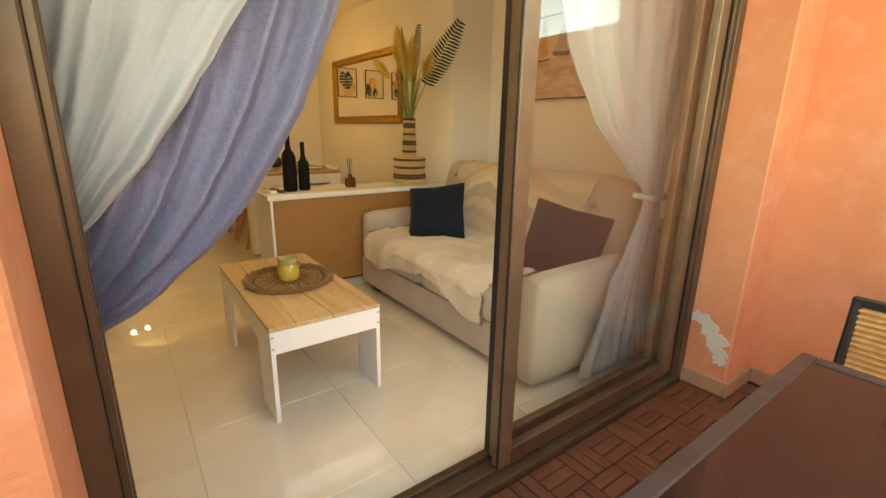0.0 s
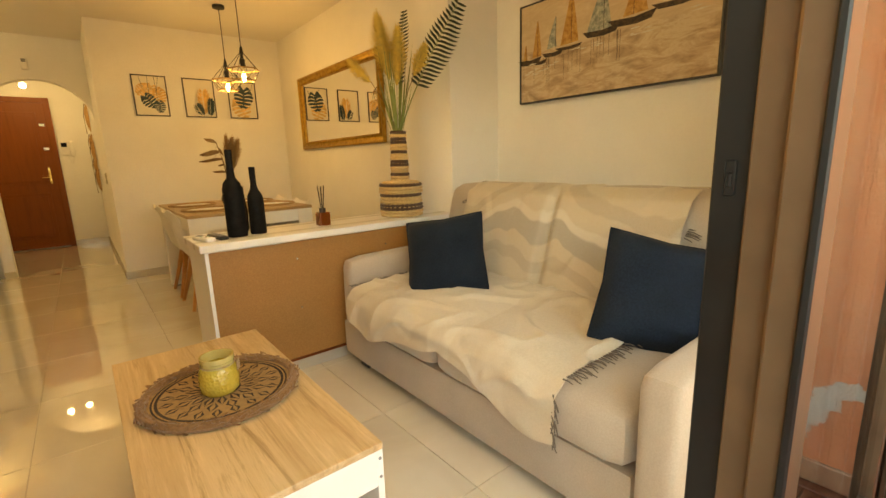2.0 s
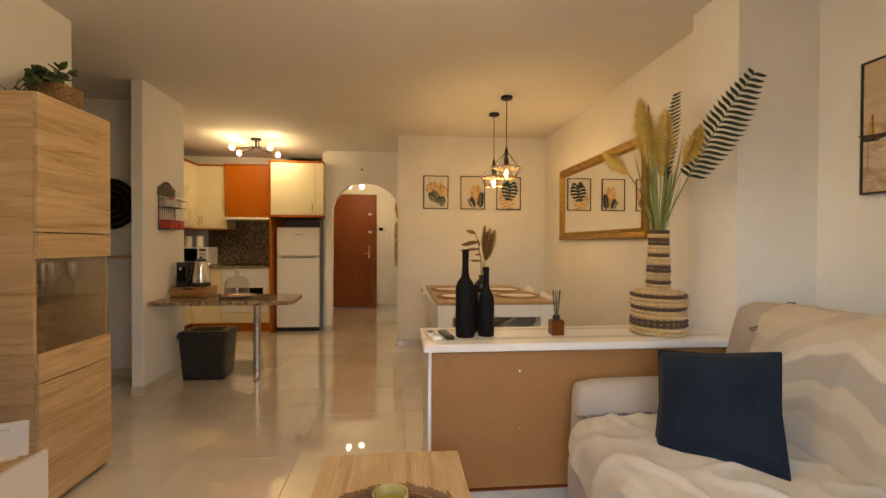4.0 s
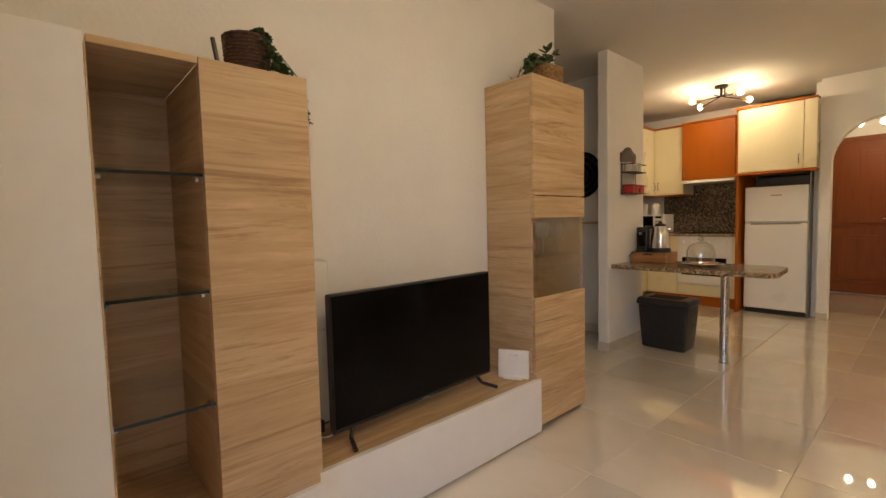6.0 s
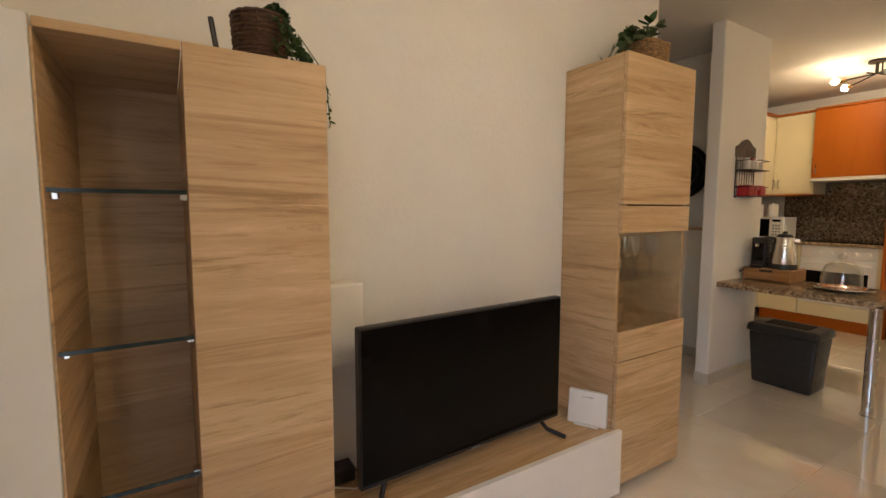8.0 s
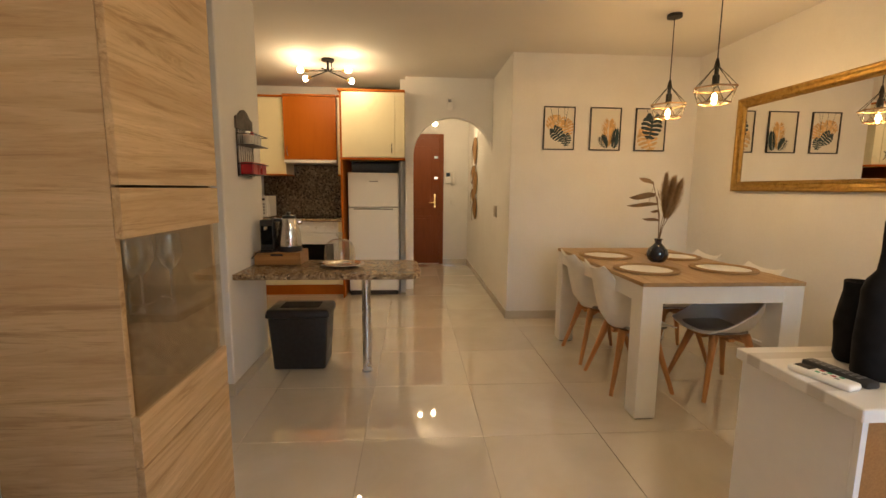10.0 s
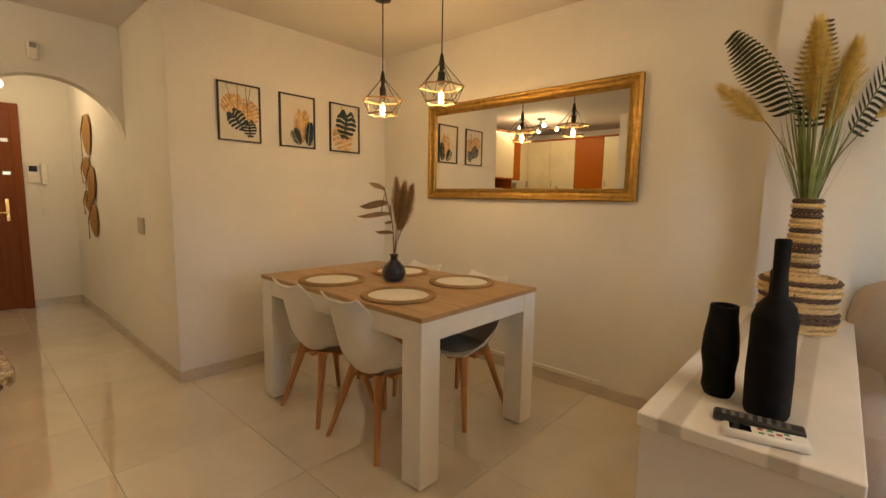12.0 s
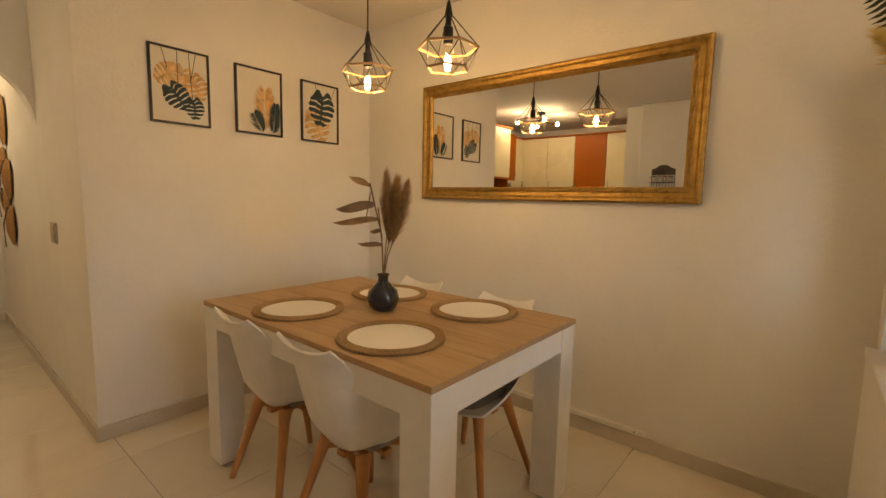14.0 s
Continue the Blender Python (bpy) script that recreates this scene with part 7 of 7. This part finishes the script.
def wall_hats():
    """Woven leaf shapes hung in a column on the hall wall."""
    m = simple("woven_palm_straw", (0.36, 0.20, 0.075), 0.75, scale=90, vary=0.4, bump=0.4)
    for i, (y, z, h, w, t) in enumerate(((8.40, 1.80, 0.36, 0.13, 6), (8.50, 1.47, 0.24, 0.11, -10), (8.33, 1.34, 0.30, 0.12, 8), (8.50, 1.16, 0.22, 0.11, -8), (8.33, 0.98, 0.30, 0.11, 10))):
        th = thing("woven_leaf", (0.90, y, z), "woven straw leaf hung on the hall wall", "wall decoration", group="straw leaves on the hall wall")

        def fn(u, v):
            a, r = u * 2 * math.pi, v
            return (-0.055 + 0.035 * r * r, math.cos(a) * w * r, math.sin(a) * h / 2 * r * (1 + 0.15 * (math.sin(a) < 0)))

        part("weave", turn(sheet(fn, 32, 6, 0.006), pose(0, 0, 0, t)), m, th, smooth=True)
        part("midrib", turn(tube([(-0.06, 0, -h * 0.62), (-0.066, 0, 0), (-0.04, 0, h * 0.45)], 0.005, 6), pose(0, 0, 0, t)), DRY_LEAF, th)
        part("hook", tube([(0, 0, h * 0.40), (-0.05, 0, h * 0.40)], 0.003, 5), BLACK_METAL, th)


wall_hats()


def passage_things():
    d = thing("round_wall_basket", (-1.61, 5.15, 1.54), "round black woven basket hung on the passage wall", "wall decoration")
    part("disc", turn(lathe([(0, 0.02), (0.10, 0.022), (0.20, 0.035), (0.225, 0.045), (0.22, 0.03), (0.10, 0.004), (0, 0.002)], 36), pose(0, 0, 0, 90)), BLACK_MATT, d, smooth=True)
    for r in (0.06, 0.12, 0.18):
        part("ring", turn(tube([(r * math.cos(2 * math.pi * k / 36), r * math.sin(2 * math.pi * k / 36), 0.036 if r > 0.15 else 0.026) for k in range(37)], 0.006, 6), pose(0, 0, 0, 90)), BLACK_METAL, d)
    s = thing("narrow_shelf", (-1.84, 5.15, 1.065), "narrow wooden wall shelf in the passage", "shelf")
    part("board", boxes((0, 0.62, -0.14, 0, 0, 0.022), bevel=0.002), OAK_X, s)
    for x in (0.08, 0.52):
        part("bracket", boxes((x, x + 0.02, -0.10, 0, -0.06, 0)), BLACK_METAL, s)


passage_things()


# ---- terrace ----
def terrace_table():
    th = thing("terrace_table", (1.455, 0.15, 0), "dark glass-topped terrace table with a metal rim", "table")
    W, D, H = 0.80, 1.40, 0.72
    gl = Mat("dark_tinted_glass", (0.030, 0.014, 0.012), 0.05, **{"IOR": 1.42})
    rim = simple("brown_painted_rim", (0.055, 0.030, 0.020), 0.45, scale=20, vary=0.2)
    part("glass_top", boxes((-W + 0.03, -0.03, -D + 0.03, -0.03, H - 0.008, H)), gl.m, th, "dark tinted glass top")
    for b in ((-W, 0, -0.03, 0), (-W, 0, -D, -D + 0.03), (-W, -W + 0.03, -D + 0.03, -0.03), (-0.03, 0, -D + 0.03, -0.03)):
        part("rim", boxes((*b, H - 0.03, H + 0.004), bevel=0.003), rim, th)
    for x in (-W + 0.04, -0.06):
        for y in (-D + 0.04, -0.06):
            part("leg", tube([(x, y, 0), (x, y, H - 0.03)], 0.016, 10), FRAME_BROWN, th)


terrace_table()


def terrace_chair():
    th = thing("terrace_chair", (1.82, -0.10, 0), "terrace chair with a slatted cane back", "chair", 180)
    cane = simple("varnished_cane", (0.52, 0.30, 0.09), 0.35, scale=40, vary=0.25)
    # faces the table; the back stands away from it
    part("seat", boxes((-0.02, 0.42, -0.24, 0.24, 0.40, 0.43), bevel=0.008, seg=2), cane, th)
    for y in (-0.25, 0.25):
        part("back_post", tube([(-0.02, y, 0.0), (-0.02, y, 0.43), (-0.07, y, 0.745)], 0.013, 10), BLACK_METAL, th)
        part("front_leg", tube([(0.42, y, 0.0), (0.42, y, 0.43)], 0.013, 10), BLACK_METAL, th)
    part("top_rail", boxes((-0.085, -0.06, -0.262, 0.262, 0.735, 0.76), bevel=0.003), BLACK_METAL, th)
    part("lower_rail", boxes((-0.055, -0.03, -0.25, 0.25, 0.535, 0.555), bevel=0.003), BLACK_METAL, th)
    for i in range(11):
        z = 0.563 + i * 0.0162
        x = -0.045 - (z - 0.57) * 0.12
        part("cane_slat", tube([(x, -0.255, z), (x, 0.255, z)], 0.0070, 8), cane, th)


terrace_chair()


def flaking_plaster():
    """Bare render where the paint has come off low on the door reveal."""
    bare = plaster("bare_pale_render", (0.62, 0.54, 0.43), 1.0, 0.3, 90)
    rng = random.Random(5)

    def patch(centre, pts, scale):
        out = []
        for i in range(44):
            a = 2 * math.pi * i / 44
            r = scale * (0.95 + 0.45 * noise.noise((math.cos(a) * 1.7 + centre, math.sin(a) * 1.7, centre)) + 0.3 * noise.noise((math.cos(a) * 5 + centre, math.sin(a) * 5, centre)))
            out.append((pts[0] + r * math.cos(a) * 1.1, pts[1] + r * math.sin(a)))
        return out

    ob = new("plaster_damage")
    ob.matrix_world = Matrix.Translation((2.42, 0, 0)) @ Euler((radians(90), 0, radians(-90))).to_matrix().to_4x4()
    tagged(ob, "patch of flaked paint and bare render low on the wall", "wall damage", kind="structure")
    for k, (u, v, s) in enumerate(((-0.80, 0.345, 0.022), (-0.765, 0.35, 0.026), (-0.725, 0.335, 0.032), (-0.695, 0.295, 0.042), (-0.665, 0.25, 0.044), (-0.65, 0.205, 0.036), (-0.64, 0.165, 0.026))):
        part("bare_patch", prism(patch(k * 1.3, (u, v), s), 0.0, 0.0025 + 0.00015 * k), bare, ob)


flaking_plaster()


# ---- floor and terrace pieces ----
floor_base = setting("floor", boxes((-2.5, 3.2, 0.90, 9.7, -0.12, -0.004)), GROUT, "polished cream porcelain tile floor")


def tile_mesh(w, d, t=0.012, chamfer=0.0012):
    bm = boxes((-w / 2, w / 2, -d / 2, d / 2, -t, 0.0))
    top = [e for e in bm.edges if all(v.co.z > -1e-6 for v in e.verts)]
    bmesh.ops.bevel(bm, geom=top, offset=chamfer, segments=1, affect="EDGES")
    me = bpy.data.meshes.new("tile")
    bm.to_mesh(me)
    bm.free()
    me.materials.append(TILE)
    return me


def lay_tiles():
    pitch, gap, ox, oy = 0.6, 0.0024, 0.355, 4.69
    meshes = {}

    def cuts(lo, hi, origin):
        edges = [lo] + [origin + pitch * k for k in range(-12, 20) if lo + 0.02 < origin + pitch * k < hi - 0.02] + [hi]
        return list(zip(edges, edges[1:]))

    def open_floor(x0, x1, y0, y1):
        return not ((x1 < -1.1 and y1 < 3.5) or (x0 > 0.95 and y0 > 6.2) or (x0 < -0.9 and y0 > 7.8))

    for x0, x1 in cuts(-2.4, 2.96, ox):
        for y0, y1 in cuts(0.93, 9.35, oy):
            if not open_floor(x0, x1, y0, y1):
                continue
            key = (round(x1 - x0 - gap, 3), round(y1 - y0 - gap, 3))
            if key not in meshes:
                meshes[key] = tile_mesh(*key)
            ob = new("tile", meshes[key])
            ob.location = ((x0 + x1) / 2, (y0 + y1) / 2, random.uniform(-0.0004, 0.0004))
            ob.parent = floor_base


lay_tiles()
terrace = setting("terrace_floor", boxes((-3.0, 2.85, -1.9, 0.80, -0.12, -0.022)), simple("dark_deck_backing", (0.03, 0.022, 0.018), 0.9), "hardwood deck tiles on the terrace")


def lay_deck():
    """Deck tiles of four squares, three slats each, turned square by square."""
    side, n = 0.15, 3
    w = side / n
    bm = boxes((-side / 2 + 0.0025, side / 2 - 0.0025, -w / 2 + 0.002, w / 2 - 0.002, -0.020, 0.0), bevel=0.0025)
    me = bpy.data.meshes.new("deck_slat")
    bm.to_mesh(me)
    bm.free()
    me.materials.append(DECK)
    verts, faces = [], []
    for i in range(37):
        for j in range(16):
            cx, cy = 2.66 - side * (i + 0.5), 0.785 - side * (j + 0.5)
            flip = (i + j) % 2
            for k in range(n):
                o = (k - (n - 1) / 2) * w
                x, y, z = cx + (o if flip else 0), cy + (0 if flip else o), random.uniform(-0.002, 0.0)
                if i < 10 and j < 10:
                    ob = new("deck_slat", me)
                    ob.location, ob.rotation_euler = (x, y, z), (0, 0, radians(90) if flip else 0)
                    ob.parent = terrace
                else:
                    hx, hy = (w / 2 - 0.002, side / 2 - 0.0025) if flip else (side / 2 - 0.0025, w / 2 - 0.002)
                    b = len(verts)
                    verts += [(x + sx * hx, y + sy * hy, z + dz) for dz in (-0.02, 0.0) for sx, sy in ((-1, -1), (1, -1), (1, 1), (-1, 1))]
                    faces += [(b + 4, b + 5, b + 6, b + 7)] + [(b + q, b + (q + 1) % 4, b + 4 + (q + 1) % 4, b + 4 + q) for q in range(4)]
    rest = bpy.data.meshes.new("far_deck")
    rest.from_pydata(verts, [], faces)
    rest.materials.append(DECK)
    ob = new("far_deck", rest)
    ob.parent = terrace
    tagged(ob, kind="stuff")


lay_deck()
